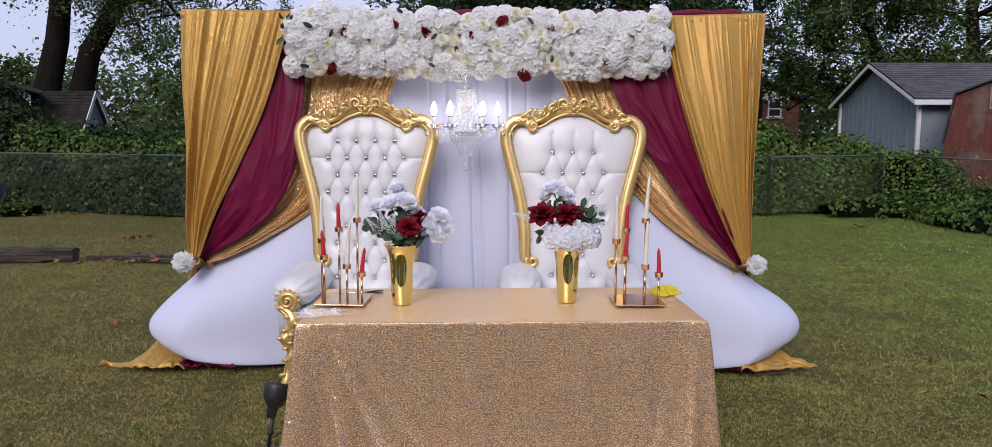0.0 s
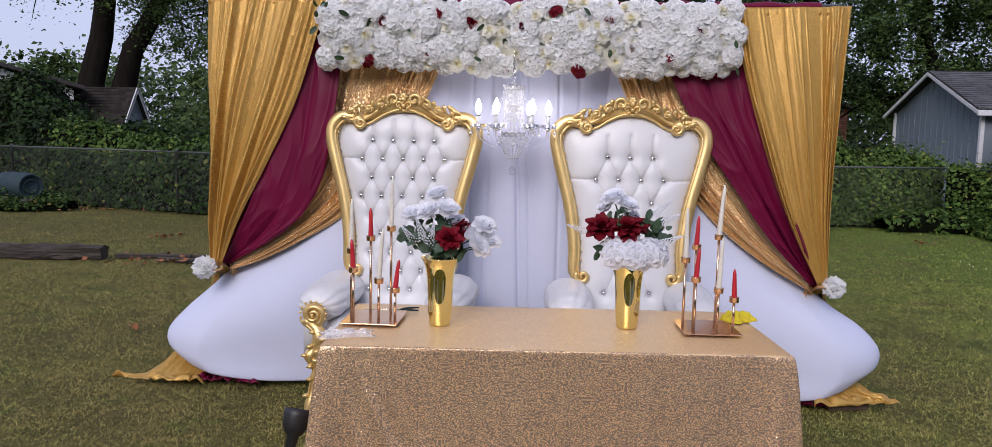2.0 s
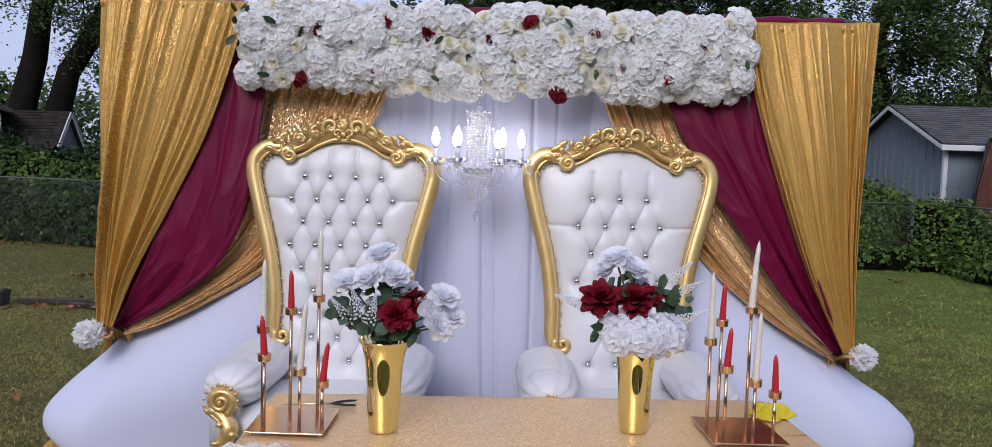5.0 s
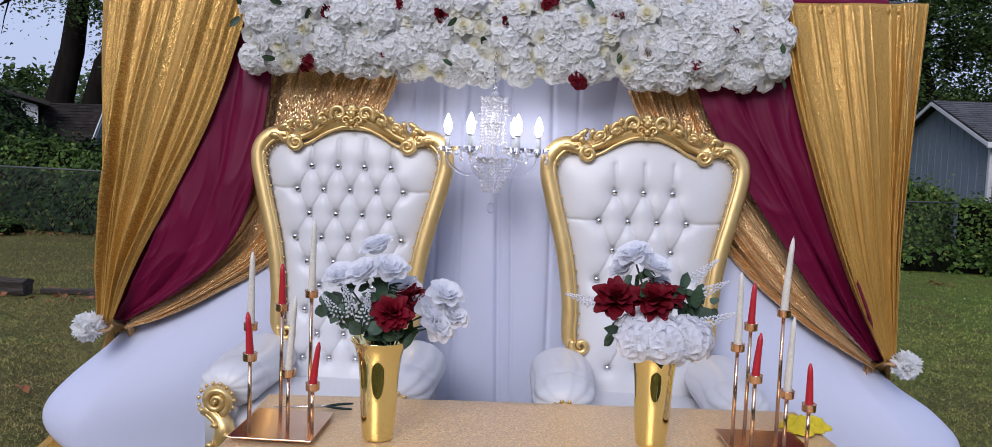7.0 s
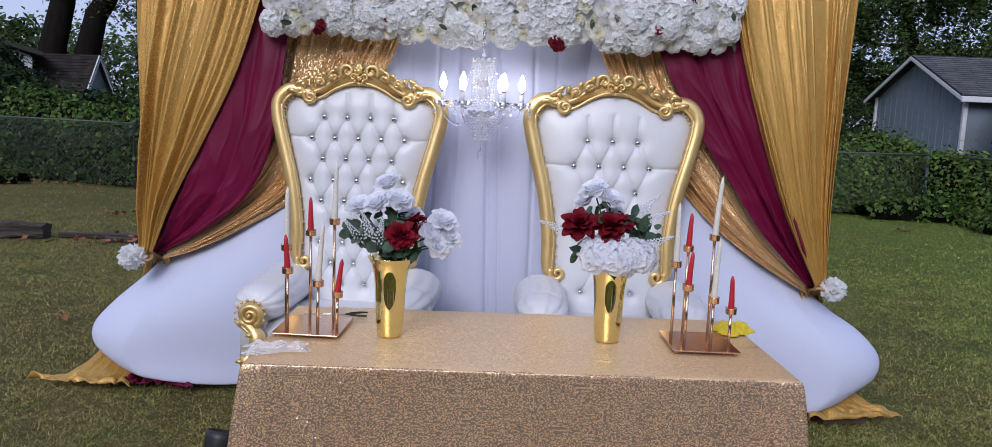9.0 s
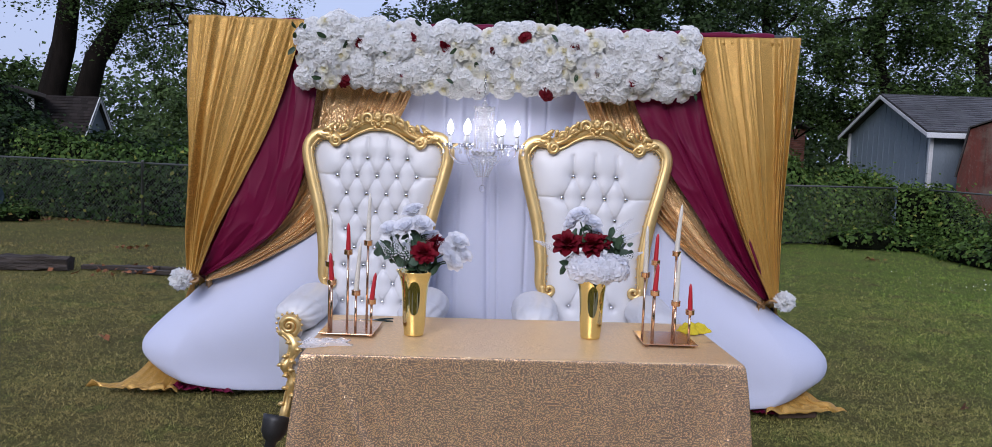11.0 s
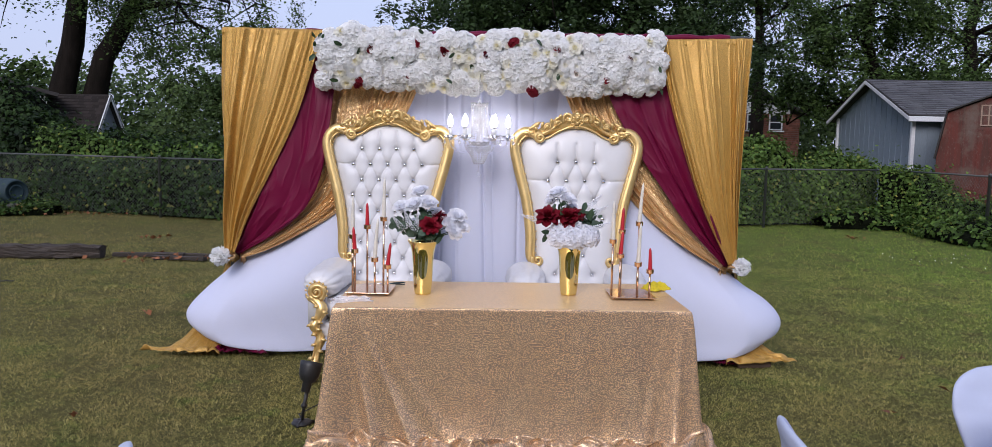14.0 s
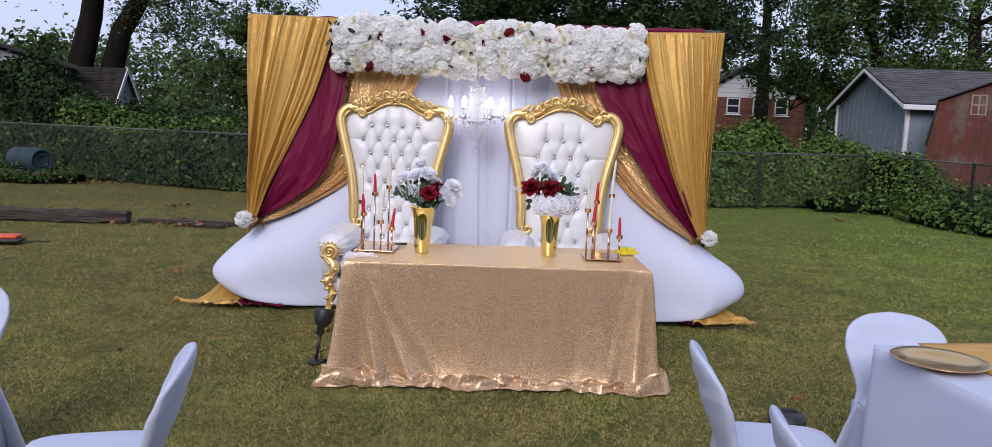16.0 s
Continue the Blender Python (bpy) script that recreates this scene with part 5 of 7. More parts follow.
    # cloth lengths along each row, counted from the middle of each side, so that the sequins keep their size at the corners
    cum = []
    for ring in rows:
        c = [0.0]
        for i in range(n):
            c.append(c[-1] + (ring[(i + 1) % n].co - ring[i].co).length)
        cum.append(c)
    ends = (0.0, 2 * hx, 2 * hx + 2 * hy, 4 * hx + 2 * hy, per)
    for j in range(m):
        for i in range(n):
            q = (i + 1) % n
            k = per * (i + 0.5) / n
            side = max(e for e in range(4) if ends[e] <= k)
            mid = (ends[side] + ends[side + 1]) / 2
            ic = int(mid / per * n)
            f = bm.faces.new((rows[j][i], rows[j + 1][i], rows[j + 1][q], rows[j][q]))
            for lp, (a, b) in zip(f.loops, ((i, j), (i, j + 1), (i + 1, j + 1), (i + 1, j))):
                lp[uv].uv = (mid + cum[b][a] - cum[b][ic], 0.8 * drops[b])
    # the flat top: rings that close in on the middle
    last = rows[0]
    for s in (0.985, 0.9, 0.7, 0.45, 0.2):
        ring = []
        for i in range(n):
            x, y = rows[0][i].co.x * s, rows[0][i].co.y * s
            if s > 0.98:
                x, y = rows[0][i].co.x - math.copysign(0.006, rows[0][i].co.x), rows[0][i].co.y - math.copysign(0.006, rows[0][i].co.y)
            ring.append(bm.verts.new((x, y, top + 0.003 + 0.0015 * noise.noise((x * 6, y * 6, 0)))))
        for i in range(n):
            q = (i + 1) % n
            f = bm.faces.new((last[i], last[q], ring[q], ring[i]))
            for lp in f.loops:
                lp[uv].uv = (lp.vert.co.x + 3, lp.vert.co.y + 8)
        last = ring
    f = bm.faces.new(last)
    for lp in f.loops:
        lp[uv].uv = (lp.vert.co.x + 3, lp.vert.co.y + 8)
    bmesh.ops.recalc_face_normals(bm, faces=bm.faces)
    # the flat top takes the sequin cloth with the paler net colour
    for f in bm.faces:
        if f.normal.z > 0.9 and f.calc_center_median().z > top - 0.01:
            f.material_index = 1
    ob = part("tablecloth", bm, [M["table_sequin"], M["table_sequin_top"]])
    ob.matrix_world = TABLE
    tagged(ob, "rose-gold sequin tablecloth reaching down to the grass", "tablecloth")


head_table()
tablecloth()

# ---- throne chairs ----
def spiral(cx, cz, r, turns, start, way=1, y=0.0, n=26, shrink=0.12):
    pts = []
    for i in range(n + 1):
        f = i / n
        rr = r * (1 - (1 - shrink) * f)
        a = start + way * 2 * math.pi * turns * f
        pts.append((cx + rr * math.cos(a), y - 0.012 * f, cz + rr * math.sin(a)))
    return pts


RAIL = [(-0.272, 0.735), (-0.316, 0.78), (-0.318, 0.94), (-0.350, 1.165), (-0.408, 1.39), (-0.442, 1.54), (-0.432, 1.620), (-0.378, 1.668), (-0.305, 1.664), (-0.248, 1.630)]


def throne(x, y, label, first_row, counts, dx, dz, rz=0):
    t = thing("throne_chair", (x, y, 0), label, "chair", "throne chairs", rz=rz)
    lean = 0.10                                             # the back leans away by this much over its height

    def yb(z):
        return lean * (z - 0.7)

    rail = spline(RAIL, 60)

    mono = [p for p in rail[8:50]]
    HZ, HX = [p[1] for p in mono], [abs(p[0]) for p in mono]
    for q in range(1, len(HZ)):
        HZ[q] = max(HZ[q], HZ[q - 1] + 1e-5)

    def half_width(z):
        return float(np.interp(z, HZ, HX)) - 0.022

    # buttons in a diamond lattice
    buttons = []
    z, k = first_row, 0
    while z > 0.60:
        n = counts[k] if k < len(counts) else (2 if k % 2 else 3)
        for i in range(n):
            buttons.append(((i - (n - 1) / 2) * dx, z))
        z -= dz
        k += 1
    links = []
    for i, a in enumerate(buttons):
        for b in buttons[i + 1:]:
            if abs(abs(a[0] - b[0]) - dx / 2) < 0.02 and abs(abs(a[1] - b[1]) - dz) < 0.02:
                links.append((a, b))
    tops = [b for b in buttons if b[1] == first_row]
    for bx, bz in tops:                                     # pleats that run up to the top edge
        links.append(((bx, bz), (bx * 1.02, bz + 0.13)))
    for bx, bz in (max(buttons, key=lambda q: q[0]), min(buttons, key=lambda q: q[0])):
        links.append(((bx, bz), (math.copysign(0.42, bx), bz + 0.006)))

    def top_edge(s):
        a = abs(s)
        return 1.735 - 0.085 * min(1, a / 0.62) ** 1.7 + (0.03 * ((a - 0.62) / 0.38) if a > 0.62 else 0)

    def dist(px, pz, a, b):
        ax, az, bx, bz = a[0], a[1], b[0], b[1]
        l = (bx - ax) ** 2 + (bz - az) ** 2
        f = max(0, min(1, ((px - ax) * (bx - ax) + (pz - az) * (bz - az)) / l))
        return math.hypot(px - ax - f * (bx - ax), pz - az - f * (bz - az))

    def cushion(u, v):
        s = 2 * u - 1
        z = 0.52 + (top_edge(s) - 0.52) * v
        w = half_width(min(max(z, 0.76), 1.63))
        if z > 1.60:
            w *= 1 - 0.20 * ((z - 1.60) / 0.14) ** 2
        px = s * w
        h = 0.060 * (1 - abs(s) ** 5) * (1 - v ** 14) + 0.005
        for b in buttons:
            d = math.hypot(px - b[0], z - b[1])
            h -= 0.022 * math.exp(-(d / 0.018) ** 2) + 0.016 * math.exp(-(d / 0.05) ** 2)
        dl = min(dist(px, z, a, b) for a, b in links)
        h -= 0.008 * math.exp(-(dl / 0.0045) ** 2) + 0.0045 * math.exp(-(dl / 0.020) ** 2)
        return (px, yb(z) - h, z)

    bc = part("back_cushion", sheet(cushion, 120, 170), M["white_leather"], t, "diamond-tufted white leatherette with crystal buttons")
    bm = bmesh.new()
    prism(bm, [(-0.31, 0.5), (-0.335, 1.1), (-0.43, 1.5), (-0.39, 1.65), (0, 1.7), (0.39, 1.65), (0.43, 1.5), (0.335, 1.1), (0.31, 0.5)], 0, 0.03)
    for v in bm.verts:
        v.co.y += yb(v.co.z) + 0.004
    part("back_panel", bm, M["white_leather"], t)
    bm = bmesh.new()
    lathe(bm, [(0.003, -0.004), (0.0135, -0.003), (0.0150, 0.001), (0.011, 0.006), (0.005, 0.008)], 8, Matrix.Rotation(radians(90), 4, "X"))
    me = bpy.data.meshes.new("button")
    bm.to_mesh(me)
    bm.free()
    for bx, bz in buttons:
        place(part_of("button", me, M["chrome"], bc), bx, yb(bz) - 0.036, bz)
    # gold frame
    bm = bmesh.new()
    for sg in (1, -1):
        pts = [(sg * p[0], yb(p[1]) - 0.035, p[1]) for p in rail]
        tube(bm, pts, [0.026 + 0.012 * min(1, i / 12) for i in range(len(pts))], 10, 0.8)
        tube(bm, [(sg * (abs(p[0]) - 0.027) * -1, yb(p[1]) - 0.052, p[1] - (0.02 if p[1] > 1.6 else 0)) for p in rail[6:54]], 0.008, 6)
        tube(bm, [(-sg * q[0], q[1], q[2]) for q in spiral(-0.262, 0.755, 0.042, 1.3, 2.6, 1, -0.05)], [0.019 - 0.0004 * i for i in range(27)], 8)
    part("back_frame", bm, M["carved_gold"], t, "carved gold frame")
    bm = bmesh.new()
    for i, p in enumerate(rail[4:52]):
        if i % 2 == 0:
            for sg in (1, -1):
                ball(bm, sg * (abs(p[0]) - 0.042), yb(p[1]) - 0.047, p[1] - (0.03 if p[1] > 1.6 else 0), 0.0055, u=6, v=4)
    part("nail_trim", bm, M["carved_gold"], t)["kind"] = "stuff"
    # carved crest: scrolls either side of a shell
    bm = bmesh.new()
    crest_line = spline([(-0.27, 1.655), (-0.20, 1.685), (-0.13, 1.735), (-0.05, 1.775), (0.0, 1.782)], 24)
    plate = [(-0.285, 1.640), (-0.275, 1.690), (-0.235, 1.722), (-0.195, 1.735), (-0.165, 1.765), (-0.12, 1.778), (-0.085, 1.800), (-0.04, 1.806), (0.0, 1.815)]
    low = [(-0.272, 1.632), (-0.17, 1.664), (-0.08, 1.694), (0.0, 1.700)]
    outline = plate + [(-a, b) for a, b in reversed(plate[:-1])] + [(-a, b) for a, b in low[:-1]] + [(a, b) for a, b in reversed(low)]
    prism(bm, outline, yb(1.7) - 0.048, yb(1.7) - 0.015)
    for sg in (1, -1):
        Y = -0.045
        tube(bm, [(sg * p[0], yb(1.7) + Y, p[1] - 0.006) for p in crest_line], [0.015] * 25, 8, 0.8)
        tube(bm, [(sg * p[0], yb(1.7) + Y - 0.006, p[1] - 0.070 + 0.10 * abs(p[0])) for p in crest_line], [0.008] * 25, 6)
        def sp(cx, cz, r, turns, start, way, rad):
            q = spiral(cx, cz, r, turns, start, way, yb(1.7) + Y - 0.02)
            tube(bm, [(sg * a, b, c) for a, b, c in q], [rad * (1 - 0.55 * i / 26) for i in range(27)], 7)
        sp(-0.064, 1.772, 0.040, 1.35, 3.9, -1, 0.013)
        sp(-0.135, 1.745, 0.032, 1.3, 0.6, 1, 0.011)
        sp(-0.205, 1.712, 0.026, 1.3, 3.6, -1, 0.010)
        sp(-0.262, 1.632, 0.036, 1.5, 2.2, 1, 0.016)
        sp(-0.318, 1.662, 0.022, 1.1, 1.0, -1, 0.010)
        sp(-0.030, 1.742, 0.020, 1.2, 0.2, 1, 0.008)
        # acanthus leaves on the shoulder and rising from the scrolls
        for cx, cz, ang, ln in ((-0.345, 1.688, 0.25, 0.075), (-0.32, 1.698, 0.5, 0.06), (-0.30, 1.70, 0.8, 0.055), (-0.255, 1.700, 1.2, 0.045), (-0.19, 1.725, 1.3, 0.042), (-0.125, 1.762, 1.2, 0.035), (-0.385, 1.660, -0.3, 0.065), (-0.285, 1.675, 2.4, 0.035), (-0.235, 1.69, 0.5, 0.05), (-0.165, 1.72, 0.5, 0.05)):
            tip = (cx + ln * math.cos(ang), cz + ln * math.sin(ang))
            tube(bm, [(sg * (cx + (tip[0] - cx) * f), yb(1.7) + Y - 0.028 - 0.012 * math.sin(math.pi * f), cz + (tip[1] - cz) * f + 0.012 * math.sin(math.pi * f)) for f in (0, 0.25, 0.5, 0.75, 1)],
                 [0.006, 0.012, 0.013, 0.009, 0.002], 6, 0.6)
    for k in range(7):                                       # shell at the top
        a = radians(30 + 20 * k)
        ln = 0.040 if k in (2, 3, 4) else 0.030
        tube(bm, [(0, yb(1.7) - 0.065, 1.782), (0.5 * ln * math.cos(a), yb(1.7) - 0.075, 1.782 + 0.5 * ln * math.sin(a)), (ln * math.cos(a), yb(1.7) - 0.062, 1.782 + ln * math.sin(a))], [0.006, 0.010, 0.005], 6)
    ball(bm, 0, yb(1.7) - 0.075, 1.775, 0.018)
    for bx, bz, br in ((0, 1.738, 0.014), (0.022, 1.722, 0.010), (-0.022, 1.722, 0.010), (0, 1.708, 0.010)):
        ball(bm, bx, yb(1.7) - 0.072, bz, br)
    part("crest", bm, M["carved_gold"], t, "carved gold crest of scrolls and a shell")
    # seat
    def seat(u, v):
        a = 2 * math.pi * u
        c, s = math.cos(a), math.sin(a)
        e = 4.0
        r = (abs(c) ** e + abs(s) ** e) ** (-1 / e)
        f = math.sin(math.pi * v) ** 0.35
        return (0.37 * r * c * f, -0.31 + 0.33 * r * s * f, 0.47 - 0.09 * math.cos(math.pi * v) * -1)
    part("seat", sheet(seat, 48, 16), M["white_leather"], t, "white leatherette seat cushion")
    bm = bmesh.new()
    box(bm, 0, -0.30, 0.34, 0.74, 0.66, 0.10, 0.02)
    part("seat_rail", bm, M["white_leather"], t)
    for sg in (1, -1):
        # rolled arm cushion, gathered at the front
        def arm(u, v):
            yy = 0.02 - 0.62 * v
            a = 2 * math.pi * u
            end = (1 - (2 * v - 1) ** 8) ** 0.5 if 0 < v < 1 else 0.0
            pl = 1 - (0.05 * v + 0.01) * abs(math.sin(5.5 * a + 0.6 * math.sin(9 * v))) ** 6 - 0.012 * math.sin(13 * a) * v
            pl -= 0.05 * math.exp(-((v - 0.72) / 0.03) ** 2)
            r = 0.112 * end * pl * (1.0 - 0.12 * v)
            return (sg * (0.350 - 0.005 * v) - r * 1.30 * math.cos(a), yy, 0.640 - 0.012 * v + r * math.sin(a))
        bm = sheet(arm, 72, 40)
        bmesh.ops.remove_doubles(bm, verts=bm.verts, dist=0.0005)
        part("arm_cushion", bm, M["white_leather"], t, "rolled white arm cushion with gathered pleats")
        bm = bmesh.new()
        prism(bm, [(sg * 0.31, 0.36), (sg * 0.31, 0.66), (sg * 0.43, 0.66), (sg * 0.43, 0.36)], -0.56, 0.02)
        part("arm_panel", bm, M["white_leather"], t)
        # carved arm front: volute, leaves and an S-shaped support down to the foot
        bm = bmesh.new()
        X, Y = sg * 0.350, -0.645
        def sw(pts, rad, seg=9):
            tube(bm, [(X + sg * px * -1, Y + py, pz) for px, py, pz in pts], rad, seg)
        lathe(bm, [(0.002, -0.016), (0.050, -0.016), (0.060, -0.008), (0.062, 0.012), (0.002, 0.014)], 26, Matrix.Translation((X, Y + 0.012, 0.600)) @ Matrix.Rotation(radians(90), 4, "X") @ Matrix.Rotation(radians(180), 4, "X"), caps=False)
        vol = spiral(0.004, 0.600, 0.054, 1.9, -1.2, 1, 0.0, 44, 0.12)
        sw([(a, b - 0.008, c) for a, b, c in vol], [0.016 * (1 - 0.45 * i / 44) for i in range(45)])
        ball(bm, X, Y - 0.014, 0.600, 0.013)
        s_curve = spline([(-0.042, 0.01, 0.570), (0.034, 0.0, 0.50), (0.012, -0.01, 0.42), (-0.012, -0.01, 0.37), (0.024, 0.0, 0.30), (0.005, 0.0, 0.22), (-0.012, -0.01, 0.12), (-0.03, -0.03, 0.03)], 30)
        sw(s_curve, [0.036 - 0.006 * math.sin(i * 0.9) - 0.012 * i / 30 for i in range(31)])
        for off in (-0.024, 0.024):                           # carved ribs along the support
            sw([(p[0] + off * (1 - 0.4 * i / 30), p[1] - 0.018, p[2]) for i, p in enumerate(s_curve)], [0.010 - 0.004 * i / 30 for i in range(31)], 6)
        for i in range(4, 26, 2):                             # acanthus lobes curling off either side
            p = s_curve[i]
            way = 1 if i % 4 else -1
            sw([(p[0] + way * (0.012 + 0.034 * f), p[1] - 0.020 - 0.012 * math.sin(math.pi * f), p[2] + 0.026 * f - 0.030 * f * f) for f in (0, 0.3, 0.6, 1.0)], [0.008, 0.014, 0.011, 0.004], 7)
        for k in range(10):
            a = radians(-20 + 24 * k)
            ball(bm, X + 0.070 * math.cos(a), Y - 0.004, 0.600 + 0.070 * math.sin(a), 0.0085, 1, 0.9, 1, 7, 5)
        ball(bm, X - sg * -0.03, Y - 0.03, 0.022, 0.030, 1.1, 1.3, 0.72)
        part("arm_front", bm, M["carved_gold"], t, "carved gold arm support with a volute")
        bm = bmesh.new()
        tube(bm, [(sg * 0.36, 0.05, 0.32), (sg * 0.37, 0.08, 0.15), (sg * 0.38, 0.14, 0.0)], [0.03, 0.025, 0.018], 8)
        part("rear_leg", bm, M["carved_gold"], t)
    return t


throne(-0.878, 5.165, "white tufted throne chair in a carved gold frame", 1.527, [4, 5, 4, 5, 4, 3, 4, 3, 4], 0.125, 0.112)
throne(0.484, 5.165, "white throne chair with wider tufting in a gold frame", 1.457, [3, 4, 3, 4, 3, 2], 0.133, 0.134)

# ---- flowers ----
def petal(bm, m, w, l, cup, mat=0, curl=0.3, nx=2, ny=3):
    """A cupped petal from the origin along +x, curling at its tip."""
    g = []
    for j in range(ny + 1):
        f = j / ny
        row = []
        for i in range(nx + 1):
            s = 2 * i / nx - 1
            wid = w * math.sin(math.pi * (0.12 + 0.66 * f)) ** 0.7
            row.append(bm.verts.new(m @ Vector((l * f - (0.06 + 0.20 * f * f) * l * s * s * f, s * wid * 0.5, cup * (f ** 1.6) * l - curl * l * max(0, f - 0.65) ** 1.2 + 0.18 * w * s * s))))
        g.append(row)
    for j in range(ny):
        for i in range(nx):
            fc = bm.faces.new((g[j][i], g[j][i + 1], g[j + 1][i + 1], g[j + 1][i]))
            fc.material_index = mat


def rose_mesh(name, r, seed):
    """A full-blown rose facing +z: rings of petals, tight in the middle."""
    rg = random.Random(seed)
    bm = bmesh.new()
    bmesh.ops.create_icosphere(bm, subdivisions=2, radius=r * 0.55, matrix=Matrix.Translation((0, 0, r * 0.1)) @ Matrix.Diagonal((1, 1, 0.55, 1)))
    for ring, (n, tilt, l, w, z) in enumerate(((3, 70, 0.36, 0.5, 0.13), (4, 56, 0.50, 0.62, 0.10), (5, 40, 0.68, 0.74, 0.07), (6, 24, 0.86, 0.84, 0.04), (7, 8, 1.0, 0.9, 0.0))):
        for k in range(n):
            a = 2 * math.pi * (k + rg.uniform(-0.15, 0.15)) / n + ring * 0.7
            m = Matrix.Translation((0, 0, z * r * 2)) @ Matrix.Rotation(a, 4, "Z") @ Matrix.Translation((0.05 * r, 0, 0)) @ Matrix.Rotation(-radians(tilt + rg.uniform(-6, 6)), 4, "Y")
            petal(bm, m, w * r * 1.15, l * r, 0.25, 1 if ring < 2 else 0, 0.5, 4, 4)
    me = bpy.data.meshes.new(name)
    bm.to_mesh(me)
    bm.free()
    return me


def peony_mesh(name, r, seed):
    """A ruffled full bloom facing +z: many curled petals crowded round the middle."""
    rg = random.Random(seed)
    bm = bmesh.new()
    bmesh.ops.create_icosphere(bm, subdivisions=2, radius=r * 0.5, matrix=Matrix.Translation((0, 0, r * 0.05)) @ Matrix.Diagonal((1, 1, 0.6, 1)))
    for ring, (n, tilt, l, w) in enumerate(((5, 80, 0.55, 0.42), (8, 64, 0.70, 0.46), (10, 46, 0.82, 0.50), (11, 28, 0.94, 0.56), (11, 8, 1.02, 0.62), (9, -14, 0.95, 0.62))):
        for k in range(n):
            a = 2 * math.pi * (k + rg.uniform(-0.3, 0.3)) / n + ring * 0.9
            m = Matrix.Translation((0, 0, 0.12 * r)) @ Matrix.Rotation(a, 4, "Z") @ Matrix.Translation((0.04 * r, 0, 0)) @ Matrix.Rotation(-radians(tilt + rg.uniform(-12, 12)), 4, "Y") @ Matrix.Rotation(rg.uniform(-0.35, 0.35), 4, "X")
            petal(bm, m, w * r * 1.1, l * r * rg.uniform(0.85, 1.1), 0.3, 0, 0.7, 4, 4)
    me = bpy.data.meshes.new(name)
    bm.to_mesh(me)
    bm.free()
    return me


def hydrangea_mesh(name, r, seed, n=27, face=0.75):
    """A dome of four-petalled florets facing +z, with broad soft petals."""
    rg = random.Random(seed)
    bm = bmesh.new()
    bmesh.ops.create_icosphere(bm, subdivisions=2, radius=r * 0.74, matrix=Matrix.Diagonal((1, 1, 0.6, 1)))
    for i in range(n):
        f = (i + 0.5) / n
        th, ph = math.acos(1 - 1.02 * f), i * 2.39996
        d = Vector((math.sin(th) * math.cos(ph), math.sin(th) * math.sin(ph), math.cos(th) * 0.62))
        q = Vector((d.x * face, d.y * face, math.cos(th) + 0.25)).to_track_quat("Z", "Y").to_matrix().to_4x4()
        base = Matrix.Translation(d * r * rg.uniform(0.82, 1.06)) @ q @ Matrix.Rotation(rg.uniform(0, 1.57), 4, "Z") @ Matrix.Rotation(rg.uniform(-0.28, 0.28), 4, "X")
        for k in range(4):
            petal(bm, base @ Matrix.Rotation(k * math.pi / 2, 4, "Z") @ Matrix.Rotation(-0.10 - rg.uniform(0, 0.25), 4, "Y"), r * 0.60, r * 0.47, 0.10, 0, 0.22, 4, 3)
    me = bpy.data.meshes.new(name)
    bm.to_mesh(me)
    bm.free()
    return me


def leaf_mesh(name, l, w):
    bm = bmesh.new()
    petal(bm, Matrix.Identity(4), w, l, 0.12, 0, 0.3, 2, 4)
    me = bpy.data.meshes.new(name)
    bm.to_mesh(me)
    bm.free()
    return me


def kit(me, mats):
    for m in mats:
        me.materials.append(M[m])
    me.shade_smooth()
    return me


ROSES = [kit(rose_mesh("rose", 0.05, s), ("petal_white", "petal_cream")) for s in (1, 2)] + [kit(rose_mesh("rose", 0.052, s), ("petal_cream", "petal_heart")) for s in (3, 4)]
HYDR = [kit(hydrangea_mesh("hydrangea", 0.062, s), ("petal_white", "petal_cream")) for s in (5, 6, 7)]
RED_ROSE = kit(rose_mesh("red_rose", 0.045, 8), ("petal_red", "petal_red"))
WINE_BUD = kit(hydrangea_mesh("red_rose", 0.042, 9, 22), ("petal_red", "petal_red"))
LEAF = kit(leaf_mesh("leaf", 0.07, 0.035), ("leaf_cloth",))
LEAF_ROUND = kit(leaf_mesh("round_leaf", 0.045, 0.05), ("leaf_grey",))


def facing(x, y, z, d, spin, s=1.0):
    return Matrix.Translation((x, y, z)) @ Vector(d).to_track_quat("Z", "Y").to_matrix().to_4x4() @ Matrix.Rotation(spin, 4, "Z") @ Matrix.Diagonal((s, s, s, 1))


